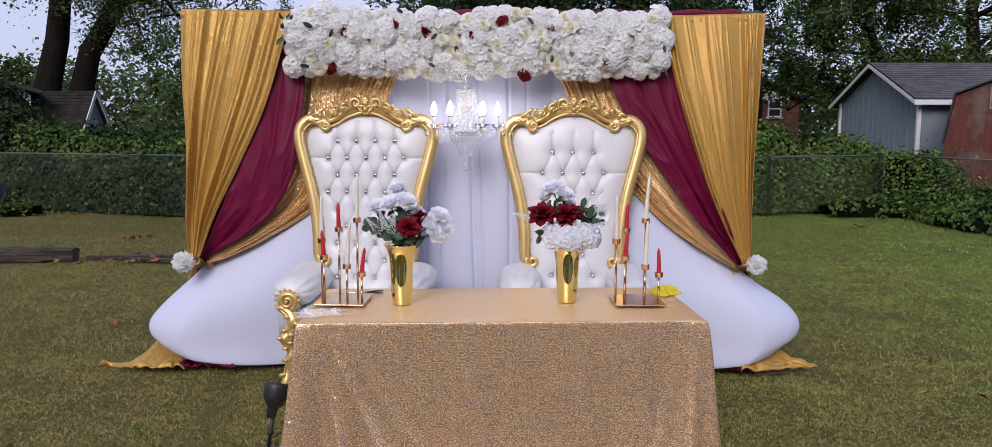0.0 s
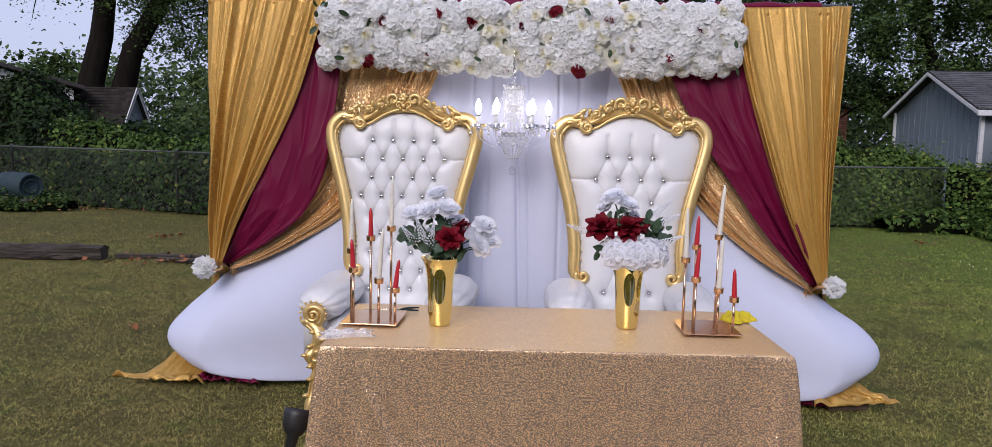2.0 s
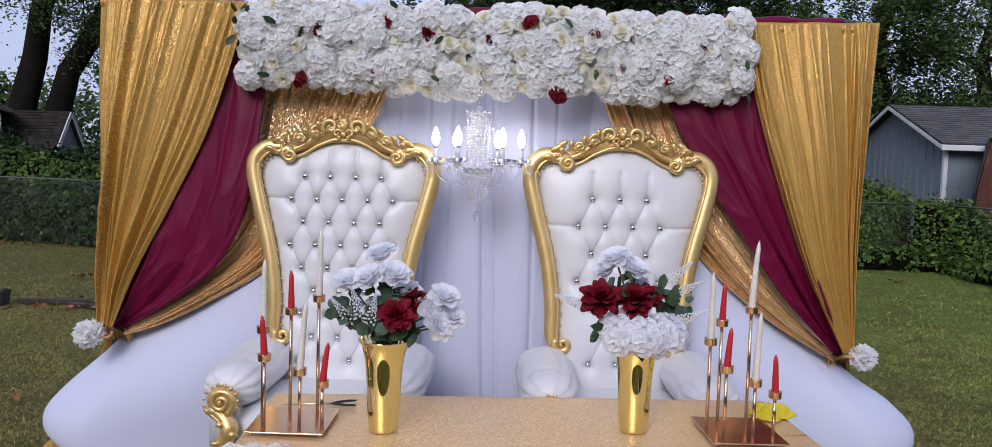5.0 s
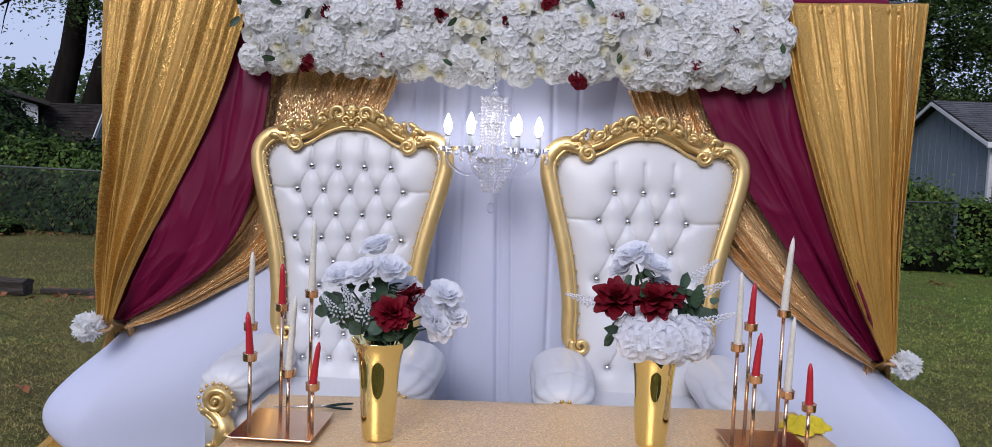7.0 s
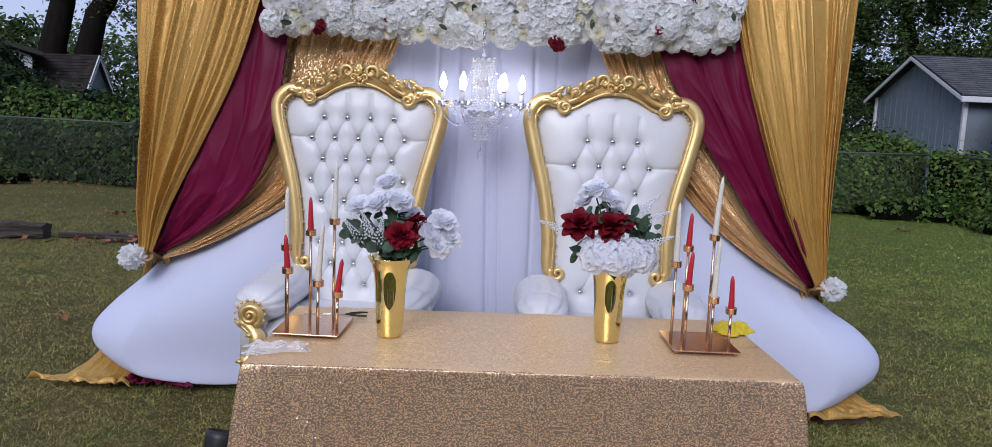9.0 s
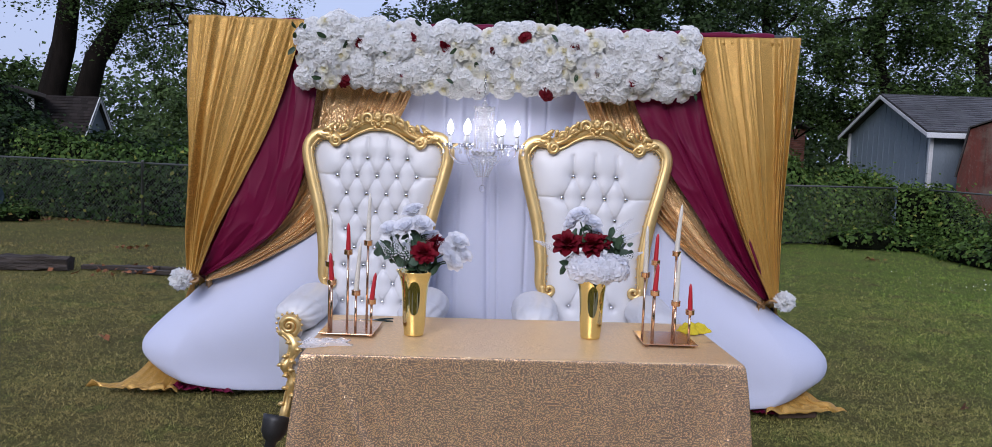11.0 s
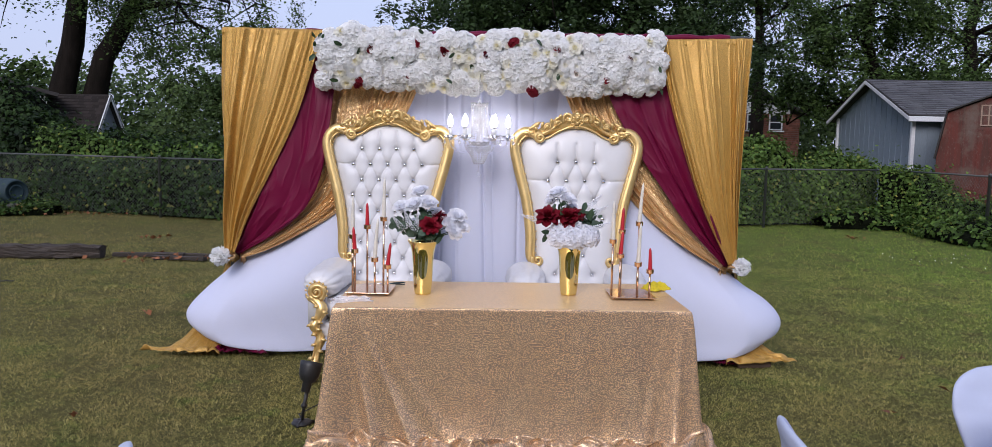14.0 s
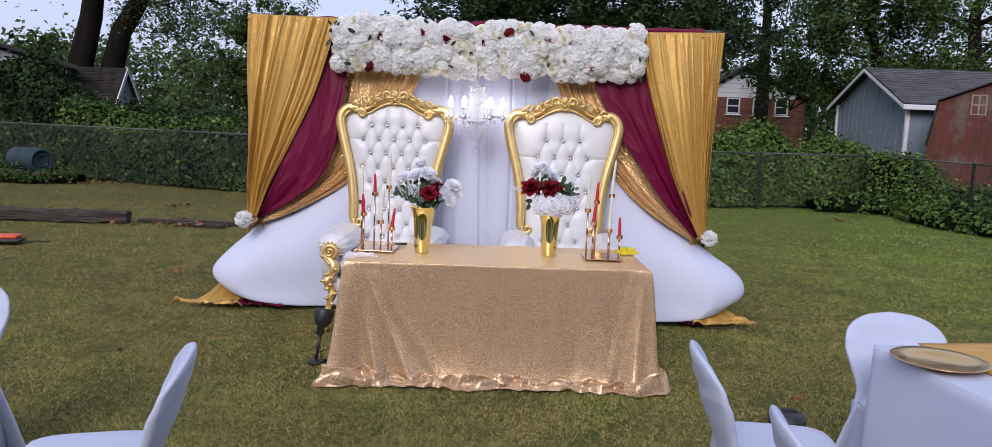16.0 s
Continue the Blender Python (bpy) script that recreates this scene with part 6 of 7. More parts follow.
def flower_panel():
    x0, x1, zb, zt, yf = -1.36, 1.05, 1.965, 2.355, 5.19
    w, h = x1 - x0, zt - zb
    p = thing("flower_garland", (x0, yf, zb), "panel of white silk roses with dark red ones, on the backdrop", "flower garland")
    bm = bmesh.new()
    box(bm, w / 2, 0.045, h / 2, w - 0.06, 0.04, h - 0.04, 0.01)
    part("backing", bm, M["panel_mat"], p, "white netting mat")
    rg = random.Random(12)
    nx, nz = 31, 6
    for j in range(nz):
        for i in range(nx):
            x = (i + 0.5 + (0.25 if j % 2 else -0.25) + rg.uniform(-0.22, 0.22)) * w / nx
            z = (j + 0.5 + rg.uniform(-0.22, 0.22)) * h / nz
            z += 0.02 * math.sin(x * 5.0)
            ex, ez = (x / w - 0.5) * 2, (z / h - 0.5) * 2
            d = (0.9 * max(0, abs(ex) - 0.9) * 8 * (1 if ex > 0 else -1) + rg.uniform(-0.35, 0.35), -1, 0.55 * ez + rg.uniform(-0.3, 0.3))
            yy = -0.02 + 0.05 * abs(ez) ** 3 + rg.uniform(-0.02, 0.02)
            warm = math.exp(-((ex + 0.05) / 0.35) ** 2) * (0.8 if j < 2 else 0.3)
            if rg.random() < 0.5:
                me = rg.choice(HYDR)
                nm = "hydrangea"
            else:
                me = ROSES[2 + rg.randrange(2)] if rg.random() < 0.42 + 0.5 * warm else ROSES[rg.randrange(2)]
                nm = "rose"
            ob = part_of(nm, me, None, p)
            ob.matrix_basis = facing(x, yy, z, d, rg.uniform(0, 6.28), rg.uniform(0.80, 1.16))
    for x, z in ((0.366, 0.266), (0.683, 0.308), (0.649, 0.091), (0.271, 0.036), (0.883, 0.255), (1.088, 0.010), (1.187, 0.227), (1.377, 0.33), (1.527, 0.0), (1.689, 0.277), (1.824, 0.123), (2.04, 0.087), (2.193, 0.23)):
        ob = part_of("red_rose", WINE_BUD if rg.random() < 0.3 else RED_ROSE, None, p, "dark wine-red rose")
        ob.matrix_basis = facing(x, -0.030 if z > 0.05 else -0.005, z, (rg.uniform(-1.3, 1.3), -1, rg.uniform(-1.2, 1.2)), rg.uniform(0, 6.28), rg.uniform(0.75, 1.0))
    for k in range(20):
        x, z = rg.uniform(0.0, w), rg.uniform(0.0, h)
        if k < 8:
            x = rg.choice((rg.uniform(-0.03, 0.03), w + rg.uniform(-0.03, 0.02)))
        ob = part_of("leaf", LEAF, None, p)
        ob.matrix_basis = facing(x, -0.050 + rg.uniform(-0.02, 0.01), z, (rg.uniform(-1, 1), -1, rg.uniform(-1, 1)), rg.uniform(0, 6.28), rg.uniform(0.6, 1.0))


flower_panel()


def pompom(x, y, z, size, label):
    t = thing("flower_tieback", (x, y, z), label, "tieback", "drape tiebacks")
    t.scale = (size, size, size)
    rg = random.Random(int(x * 100))
    bm = bmesh.new()
    bmesh.ops.create_icosphere(bm, subdivisions=2, radius=0.055)
    n = 170
    for i in range(n):
        f = (i + 0.5) / n
        th, ph = math.acos(1 - 2 * f), i * 2.39996
        d = Vector((math.sin(th) * math.cos(ph), math.sin(th) * math.sin(ph), math.cos(th)))
        m = Matrix.Translation(d * 0.012) @ d.to_track_quat("X", "Z").to_matrix().to_4x4() @ Matrix.Rotation(rg.uniform(0, 6.28), 4, "X")
        petal(bm, m, 0.042, 0.072 * rg.uniform(0.9, 1.12), 0.2, 0, 0.4, 2, 3)
    part("flower", bm, M["petal_white"], t, "ruffled white silk bloom")
    bm = bmesh.new()
    sg = 1 if x < 0 else -1
    pts = [(sg * 0.05 + 0.052 * math.cos(a), 0.035 + 0.045 * math.sin(a), -0.01 + 0.01 * math.sin(2 * a)) for a in [2 * math.pi * k / 24 for k in range(25)]]
    tube(bm, pts, 0.009, 8)
    part("band", bm, M["champagne_sequin"], t)


pompom(-2.075, 5.09, 0.735, 0.90, "white ruffled silk flower tying back the drapes")
pompom(1.685, 5.13, 0.735, 0.82, "white ruffled silk flower tying back the drapes")


# ---- chandelier ----
def chandelier():
    cx, cy = -0.214, 5.12
    c = thing("chandelier", (cx, cy, 0.065), "lit crystal chandelier with candle bulbs hanging from the backdrop", "chandelier")
    bm = bmesh.new()
    for k in range(9):                                      # hanging chain
        z = 1.985 - k * 0.019
        pts = [(0.007 * math.cos(a) * (1 if k % 2 else 0.2), 0.007 * math.cos(a) * (0.2 if k % 2 else 1), z + 0.016 * math.sin(a)) for a in [2 * math.pi * i / 10 for i in range(11)]]
        tube(bm, pts, 0.0018, 5)
    part("chain", bm, M["chrome"], c)
    bm = bmesh.new()
    lathe(bm, [(0.004, 1.44), (0.014, 1.455), (0.02, 1.47), (0.012, 1.49), (0.02, 1.52), (0.026, 1.54), (0.012, 1.56), (0.010, 1.66), (0.02, 1.68), (0.012, 1.70), (0.009, 1.80), (0.018, 1.815), (0.005, 1.83)], 14)
    part("stem", bm, M["bead"], c, "turned glass stem")
    for z0, r in ((1.772, 0.064), (1.655, 0.040), (1.50, 0.075)):
        bm = bmesh.new()
        lathe(bm, [(0.012, z0 - 0.004), (r * 0.55, z0), (r * 0.9, z0 + 0.012), (r, z0 + 0.026), (r * 0.96, z0 + 0.027), (r * 0.84, z0 + 0.015), (r * 0.5, z0 + 0.004), (0.012, z0 - 0.001)], 48, caps=False)
        for q in bm.verts:                                  # scalloped flutes
            rr = math.hypot(q.co.x, q.co.y) / r
            q.co.z += 0.006 * rr ** 2 * math.cos(12 * math.atan2(q.co.y, q.co.x))
        part("bobeche", bm, M["bead"], c, "scalloped glass dish")
    rg = random.Random(2)
    bulbs = []
    for k in range(6):
        a = radians(60 * k + 4)
        ca, sa = math.cos(a), math.sin(a) * 0.78
        R = 0.205
        arm = new("arm")
        arm.parent = c
        bm = bmesh.new()
        prof = spline([(0.02, 1.50), (0.08, 1.455), (0.14, 1.455), (0.195, 1.50), (R, 1.545)], 18)
        tube(bm, [(r * ca, r * sa, z) for r, z in prof], 0.007, 8)
        part("glass_arm", bm, M["crystal"], arm)
        bm = bmesh.new()
        lathe(bm, [(0.012, 1.548), (0.044, 1.556), (0.052, 1.570), (0.050, 1.574), (0.012, 1.558)], 14, Matrix.Translation((R * ca, R * sa, 0)), caps=False)
        part("drip_dish", bm, M["crystal"], arm)
        bm = bmesh.new()
        lathe(bm, [(0.012, 1.535), (0.013, 1.560), (0.010, 1.562)], 12, Matrix.Translation((R * ca, R * sa, 0)))
        part("socket", bm, M["chrome"], arm)
        bm = bmesh.new()
        lathe(bm, [(0.012, 1.62), (0.012, 1.628), (0.007, 1.632)], 12, Matrix.Translation((R * ca, R * sa, 0)))
        part("bulb_collar", bm, M["chrome"], arm)
        bm = bmesh.new()
        lathe(bm, [(0.0115, 1.562), (0.0115, 1.62)], 12, Matrix.Translation((R * ca, R * sa, 0)))
        part("candle_tube", bm, M["white_trim"], arm)
        bm = bmesh.new()
        lathe(bm, [(0.006, 1.632), (0.015, 1.644), (0.019, 1.662), (0.016, 1.684), (0.008, 1.706), (0.001, 1.720)], 12, Matrix.Translation((R * ca, R * sa, 0)))
        part("bulb", bm, M["bulb"], arm, "lit flame-shaped bulb")
        # a swag of beads from the crown to the dish, and drops below the dish
        bm = bmesh.new()
        for i in range(17):
            f = i / 16
            r = 0.05 + (R - 0.05) * f
            z = 1.79 + (1.56 - 1.79) * f - 0.11 * math.sin(math.pi * f)
            bmesh.ops.create_icosphere(bm, subdivisions=1, radius=0.0065, matrix=Matrix.Translation((r * ca, r * sa, z)))
        for da in (-0.5, 0.5):
            for i in range(3):
                bmesh.ops.create_icosphere(bm, subdivisions=1, radius=0.006 + 0.003 * (i == 2), matrix=Matrix.Translation((R * ca + 0.045 * math.cos(a + da), R * sa + 0.045 * math.sin(a + da), 1.552 - 0.016 * i)) @ Matrix.Diagonal((1, 1, 1.6 if i == 2 else 1, 1)))
        part("bead_swag", bm, M["bead"], arm, smooth=False)["kind"] = "stuff"
    for ring, (r, z0, n, cnt) in enumerate(((0.056, 1.780, 14, 18), (0.030, 1.770, 8, 14), (0.082, 1.50, 18, 3), (0.072, 1.485, 16, 9))):
        bm = bmesh.new()
        for k in range(n):
            a = 2 * math.pi * k / n
            for i in range(cnt):
                rr = r * (1 - 0.62 * (i / cnt) ** 1.4) if ring == 3 else r
                bmesh.ops.create_icosphere(bm, subdivisions=1, radius=0.0062, matrix=Matrix.Translation((rr * math.cos(a), rr * math.sin(a), z0 - 0.0135 * i)))
        part("crystal_strand", bm, M["bead"], c, smooth=False)["kind"] = "stuff"
    bm = bmesh.new()
    bmesh.ops.create_icosphere(bm, subdivisions=2, radius=0.02, matrix=Matrix.Translation((0, 0, 1.30)) @ Matrix.Diagonal((0.9, 0.9, 1.2, 1)))
    tube(bm, [(0, 0, 1.44), (0, 0, 1.32)], 0.0012, 4)
    part("crystal_ball", bm, M["crystal"], c, smooth=False)


chandelier()

# ---- on the head table ----
TOP = 0.743


def candle_holder(x, y, rz, mirrored_label):
    """Rose-gold stand: a plate on ball feet with six rods of different heights, each with a cup."""
    h = thing("candle_holder", (x, y, TOP), mirrored_label, "candle holder", "candle holders", rz=rz)
    bm = bmesh.new()
    box(bm, 0, 0, 0.013, 0.245, 0.27, 0.005, 0.0015)
    part("base_plate", bm, M["rose_gold"], h, smooth=False)
    bm = bmesh.new()
    ball(bm, 0, 0, 0, 0.006)
    me = bpy.data.meshes.new("foot")
    bm.to_mesh(me)
    bm.free()
    for fx in (-0.108, 0.108):
        for fy in (-0.12, 0.12):
            place(part_of("foot", me, M["rose_gold"], h), fx, fy, 0.006)
    rods = ((-0.105, 0.0, 0.285, 0.0, "ivory", 0.235), (-0.075, -0.085, 0.215, 0.0, "red", 0.14), (-0.04, 0.095, 0.33, 0.0, "red", 0.145),
            (0.03, -0.055, 0.165, 0.0, "ivory", 0.235), (0.055, 0.085, 0.378, 0.0, "ivory", 0.24), (0.10, -0.045, 0.125, 0.0, "red", 0.14))
    m = h.matrix_world.copy()
    for rx, ry, rh, _, colour, ch in rods:
        rod = new("rod")
        rod.parent = h
        bm = bmesh.new()
        tube(bm, [(rx, ry, 0.015), (rx, ry, 0.015 + rh)], 0.0060, 10)
        part("stem", bm, M["rose_gold"], rod)
        bm = bmesh.new()
        z0 = 0.015 + rh - 0.003
        lathe(bm, [(0.004, z0 - 0.002), (0.0185, z0), (0.0205, z0 + 0.002), (0.0205, z0 + 0.021), (0.022, z0 + 0.023), (0.0205, z0 + 0.024), (0.0185, z0 + 0.023), (0.0185, z0 + 0.004), (0.004, z0 + 0.003)], 20, Matrix.Translation((rx, ry, 0)))
        part("cup", bm, M["rose_gold"], rod)
        # the candle stands in the cup
        rg = random.Random(int(rx * 1000) + int(x * 10))
        c = bmesh.new()
        lean = rg.uniform(-0.012, 0.018)
        n = 9
        tube(c, [(lean * (k / n) ** 1.3 * 1.0, 0.4 * lean * k / n, ch * k / n) for k in range(n + 1)],
             [0.0125 - 0.0055 * (k / n) ** 1.1 if k < n else 0.0028 for k in range(n + 1)], 12)
        ob = part("taper_candle", c, M["red_wax" if colour == "red" else "ivory_wax"])
        ob.location = m @ Vector((rx, ry, z0 + 0.0035))
        tagged(ob, f"{colour} taper candle standing in a rose-gold cup", "candle", "taper candles")
        bm = bmesh.new()
        tube(bm, [(lean, 0.4 * lean, ch - 0.001), (lean + 0.001, 0.4 * lean, ch + 0.006)], 0.0008, 5)
        part("wick", bm, M["ivory_wax"], ob)


candle_holder(-0.747, 3.845, 0, "rose-gold candle holder with six rods of different heights")
candle_holder(0.712, 3.89, 2, "rose-gold candle holder with six rods beside a yellow cloth")


def vase(x, y, label):
    v = thing("vase", (x, y, TOP), label, "vase", "gold vases")
    bm = bmesh.new()
    lathe(bm, [(0.002, 0.0), (0.043, 0.0), (0.0455, 0.003), (0.0462, 0.015), (0.0505, 0.05), (0.0525, 0.075), (0.0540, 0.11), (0.0556, 0.15), (0.0578, 0.185), (0.0610, 0.22), (0.0660, 0.25), (0.0735, 0.275), (0.0810, 0.288), (0.0865, 0.2955), (0.0872, 0.2975), (0.0850, 0.2980),
               (0.0770, 0.284), (0.0690, 0.266), (0.056, 0.20), (0.048, 0.07), (0.043, 0.02), (0.002, 0.018)], 72, caps=False)
    part("body", bm, M["polished_gold"], v, "polished gold metal")
    return v


vase(-0.452, 3.815, "flared polished gold vase holding white and red flowers")
vase(0.366, 3.895, "flared polished gold vase holding red and white flowers")
COOL_ROSE = [kit(rose_mesh("rose", 0.05, s), ("petal_cool", "petal_cool")) for s in (21, 22)]
COOL_HYD = kit(hydrangea_mesh("hydrangea", 0.060, 23, 36, 1.2), ("petal_cool", "petal_cool"))
WINE = kit(peony_mesh("peony", 0.064, 24), ("petal_red", "petal_red"))
SPIKE_BM = bmesh.new()
_rg = random.Random(31)
for _i in range(60):
    _f = _i / 60
    _a = _i * 2.4
    _r = 0.020 * (1 - _f) + 0.003
    bmesh.ops.create_icosphere(SPIKE_BM, subdivisions=1, radius=0.0055 * (1 - 0.4 * _f), matrix=Matrix.Translation((_r * math.cos(_a), _r * math.sin(_a), 0.02 + 0.13 * _f)))
tube(SPIKE_BM, [(0, 0, -0.08), (0, 0, 0.14)], 0.0015, 5)
SPIKE = bpy.data.meshes.new("astilbe")
SPIKE_BM.to_mesh(SPIKE)
SPIKE_BM.free()
SPIKE = kit(SPIKE, ("petal_cool",))


def bouquet(x, y, label, blooms, leaves, spikes, seed):
    b = thing("bouquet", (x, y, TOP + 0.285), label, "bouquet", "bouquets")
    rg = random.Random(seed)
    bm = bmesh.new()
    for bx, by, bz, *_ in blooms:
        tube(bm, [(0.02 * rg.uniform(-1, 1), 0.02 * rg.uniform(-1, 1), -0.10), (bx * 0.3, by * 0.3, bz * 0.45), (bx * 0.9, by * 0.9, bz * 0.93)], 0.003, 6)
    part("stems", bm, M["leaf_cloth"], b)
    kinds = {"rose": COOL_ROSE[0], "rose2": COOL_ROSE[1], "hydrangea": COOL_HYD, "peony": WINE, "wine_rose": RED_ROSE}
    for bx, by, bz, kind, s in blooms:
        nm = {"rose2": "rose"}.get(kind, kind)
        ob = part_of(nm, kinds[kind], None, b, "dark wine-red bloom" if kind in ("peony", "wine_rose") else "white silk bloom")
        ob.matrix_basis = facing(bx, by, bz, (bx * 2.2 + rg.uniform(-0.3, 0.3), by * 3 - 0.35, 0.45 + bz), rg.uniform(0, 6.28), s)
    for lx, ly, lz, n, kind in leaves:
        for _ in range(n):
            ob = part_of("leaf", LEAF if kind else LEAF_ROUND, None, b)
            ob.matrix_basis = facing(lx + rg.uniform(-0.035, 0.035), ly + rg.uniform(-0.03, 0.03), lz + 0.012 + rg.uniform(-0.025, 0.03), (rg.uniform(-1, 1), -0.9, rg.uniform(-0.3, 1)), rg.uniform(0, 6.28), rg.uniform(0.55, 1.05))
    for sx, sy, sz, dx, dz in spikes:
        ob = part_of("flower_spike", SPIKE, None, b, "small white astilbe spray")
        ob.matrix_basis = facing(sx, sy, sz, (dx, -0.2, dz), 0, 0.8)


bouquet(-0.452, 3.815, "bouquet of white roses, dark red blooms and eucalyptus leaves",
        [(-0.115, 0.0, 0.185, "rose", 1.25), (-0.045, -0.03, 0.205, "rose2", 1.2), (-0.02, 0.03, 0.275, "rose", 1.15), (0.025, -0.02, 0.215, "rose2", 1.25), (0.06, 0.03, 0.15, "rose", 1.2),
         (0.145, -0.02, 0.10, "rose", 1.3), (0.185, 0.0, 0.145, "rose2", 1.2), (0.165, -0.05, 0.065, "rose2", 1.2), (0.21, -0.01, 0.085, "rose", 1.05), (0.115, 0.03, 0.10, "rose", 1.0),
         (0.045, -0.065, 0.095, "peony", 0.95), (0.085, 0.0, 0.125, "peony", 0.85), (-0.03, 0.06, 0.10, "rose2", 1.1)],
        [(-0.11, -0.03, 0.08, 14, 0), (-0.05, -0.06, 0.045, 14, 0), (-0.02, -0.04, 0.10, 12, 1), (0.04, -0.05, 0.03, 12, 1), (0.10, -0.02, 0.03, 8, 1), (-0.14, 0.0, 0.11, 9, 0), (0.0, -0.075, 0.02, 5, 0), (0.0, 0.0, 0.14, 10, 1)],
        [(-0.06, -0.07, 0.08, -0.3, 1.0), (-0.04, -0.07, 0.06, 0.2, 1.0), (-0.09, -0.05, 0.06, -0.6, 0.8)], 41)
bouquet(0.366, 3.895, "bouquet of dark red peonies, white hydrangeas and roses",
        [(-0.075, 0.02, 0.275, "rose", 1.25), (-0.02, 0.0, 0.245, "rose2", 1.15), (-0.105, 0.03, 0.235, "rose2", 0.95), (-0.005, 0.04, 0.205, "rose", 0.95),
         (-0.125, -0.03, 0.145, "peony", 1.15), (-0.02, -0.03, 0.145, "peony", 1.1), (0.03, 0.0, 0.155, "peony", 0.85),
         (-0.055, -0.065, 0.055, "hydrangea", 1.1), (0.02, -0.075, 0.05, "hydrangea", 1.05), (0.095, -0.05, 0.055, "hydrangea", 1.0), (0.0, 0.05, 0.10, "rose", 1.1)],
        [(0.085, 0.0, 0.15, 12, 1), (-0.12, -0.05, 0.045, 6, 1), (0.10, 0.02, 0.10, 10, 1), (-0.06, 0.0, 0.21, 7, 1), (0.0, -0.02, 0.02, 8, 1), (0.13, 0.0, 0.11, 5, 0)],
        [(-0.165, 0.0, 0.125, -1.0, 0.35), (0.10, 0.0, 0.165, 1.0, 0.55), (0.11, -0.03, 0.085, 1.0, 0.45), (0.09, 0.03, 0.20, 0.7, 0.7)], 42)


def yellow_cloth():
    rg = np.random.default_rng(2)
    def fn(u, v):
        a = 2 * math.pi * u
        r = v * (1 + 0.22 * math.sin(3 * a + 1) + 0.12 * math.sin(7 * a))
        x, y = 0.075 * r * math.cos(a), 0.055 * r * math.sin(a)
        z = 0.042 * (1 - v ** 2) + 0.022 * noise.noise((x * 38, y * 38, 2)) + 0.012 * noise.noise((x * 90, y * 90, 5))
        return (x, y, max(0.003 + 0.006 * (1 - v), z if v < 0.97 else 0.004))
    bm = sheet(fn, 64, 26)
    bmesh.ops.remove_doubles(bm, verts=bm.verts, dist=0.0003)
    ob = part("cleaning_cloth", bm, M["yellow_rag"])
    ob.location = (0.885, 4.09, TOP)
    thick(ob, 0.003, 1.0)
    tagged(ob, "crumpled bright yellow cleaning cloth on the table", "cloth")


def plastic_film():
    def fn(u, v):
        x, y = 0.21 * (u - 0.5), 0.12 * (v - 0.5)
        e = min(1, 6 * min(u, 1 - u, v, 1 - v) + 0.15)
        return (x * (1 + 0.1 * math.sin(9 * v)), y * (1 + 0.15 * math.sin(7 * u)), 0.004 + e * (0.012 + 0.014 * noise.noise((u * 6, v * 5, 1)) + 0.006 * noise.noise((u * 15, v * 12, 2))))
    ob = part("plastic_film", sheet(fn, 40, 26), M["film"], smooth=False)
    ob.location, ob.rotation_euler = (-0.80, 3.56, TOP), (0, 0, 0.3)
    tagged(ob, "scrap of crumpled clear plastic film", "plastic film")


def cutters():
    c = thing("wire_cutters", (-0.70, 4.05, TOP), "small metal snips with dark green grips", "snips", rz=8)
    bm = bmesh.new()
    tube(bm, [(-0.14, 0, 0.005), (-0.03, 0.002, 0.006), (0.03, 0, 0.007)], [0.0022, 0.0035, 0.005], 8, 0.6)
    part("blade", bm, M["chrome"], c)
    for sg in (1, -1):
        bm = bmesh.new()
        tube(bm, [(0.03, 0.003 * sg, 0.008), (0.05, 0.012 * sg, 0.009), (0.085, 0.026 * sg, 0.009), (0.115, 0.030 * sg, 0.009)], [0.003, 0.0045, 0.0045, 0.003], 8)
        part("grip", bm, M["grip_green"], c, "dark green rubber grip")


yellow_cloth()
plastic_film()
cutters()

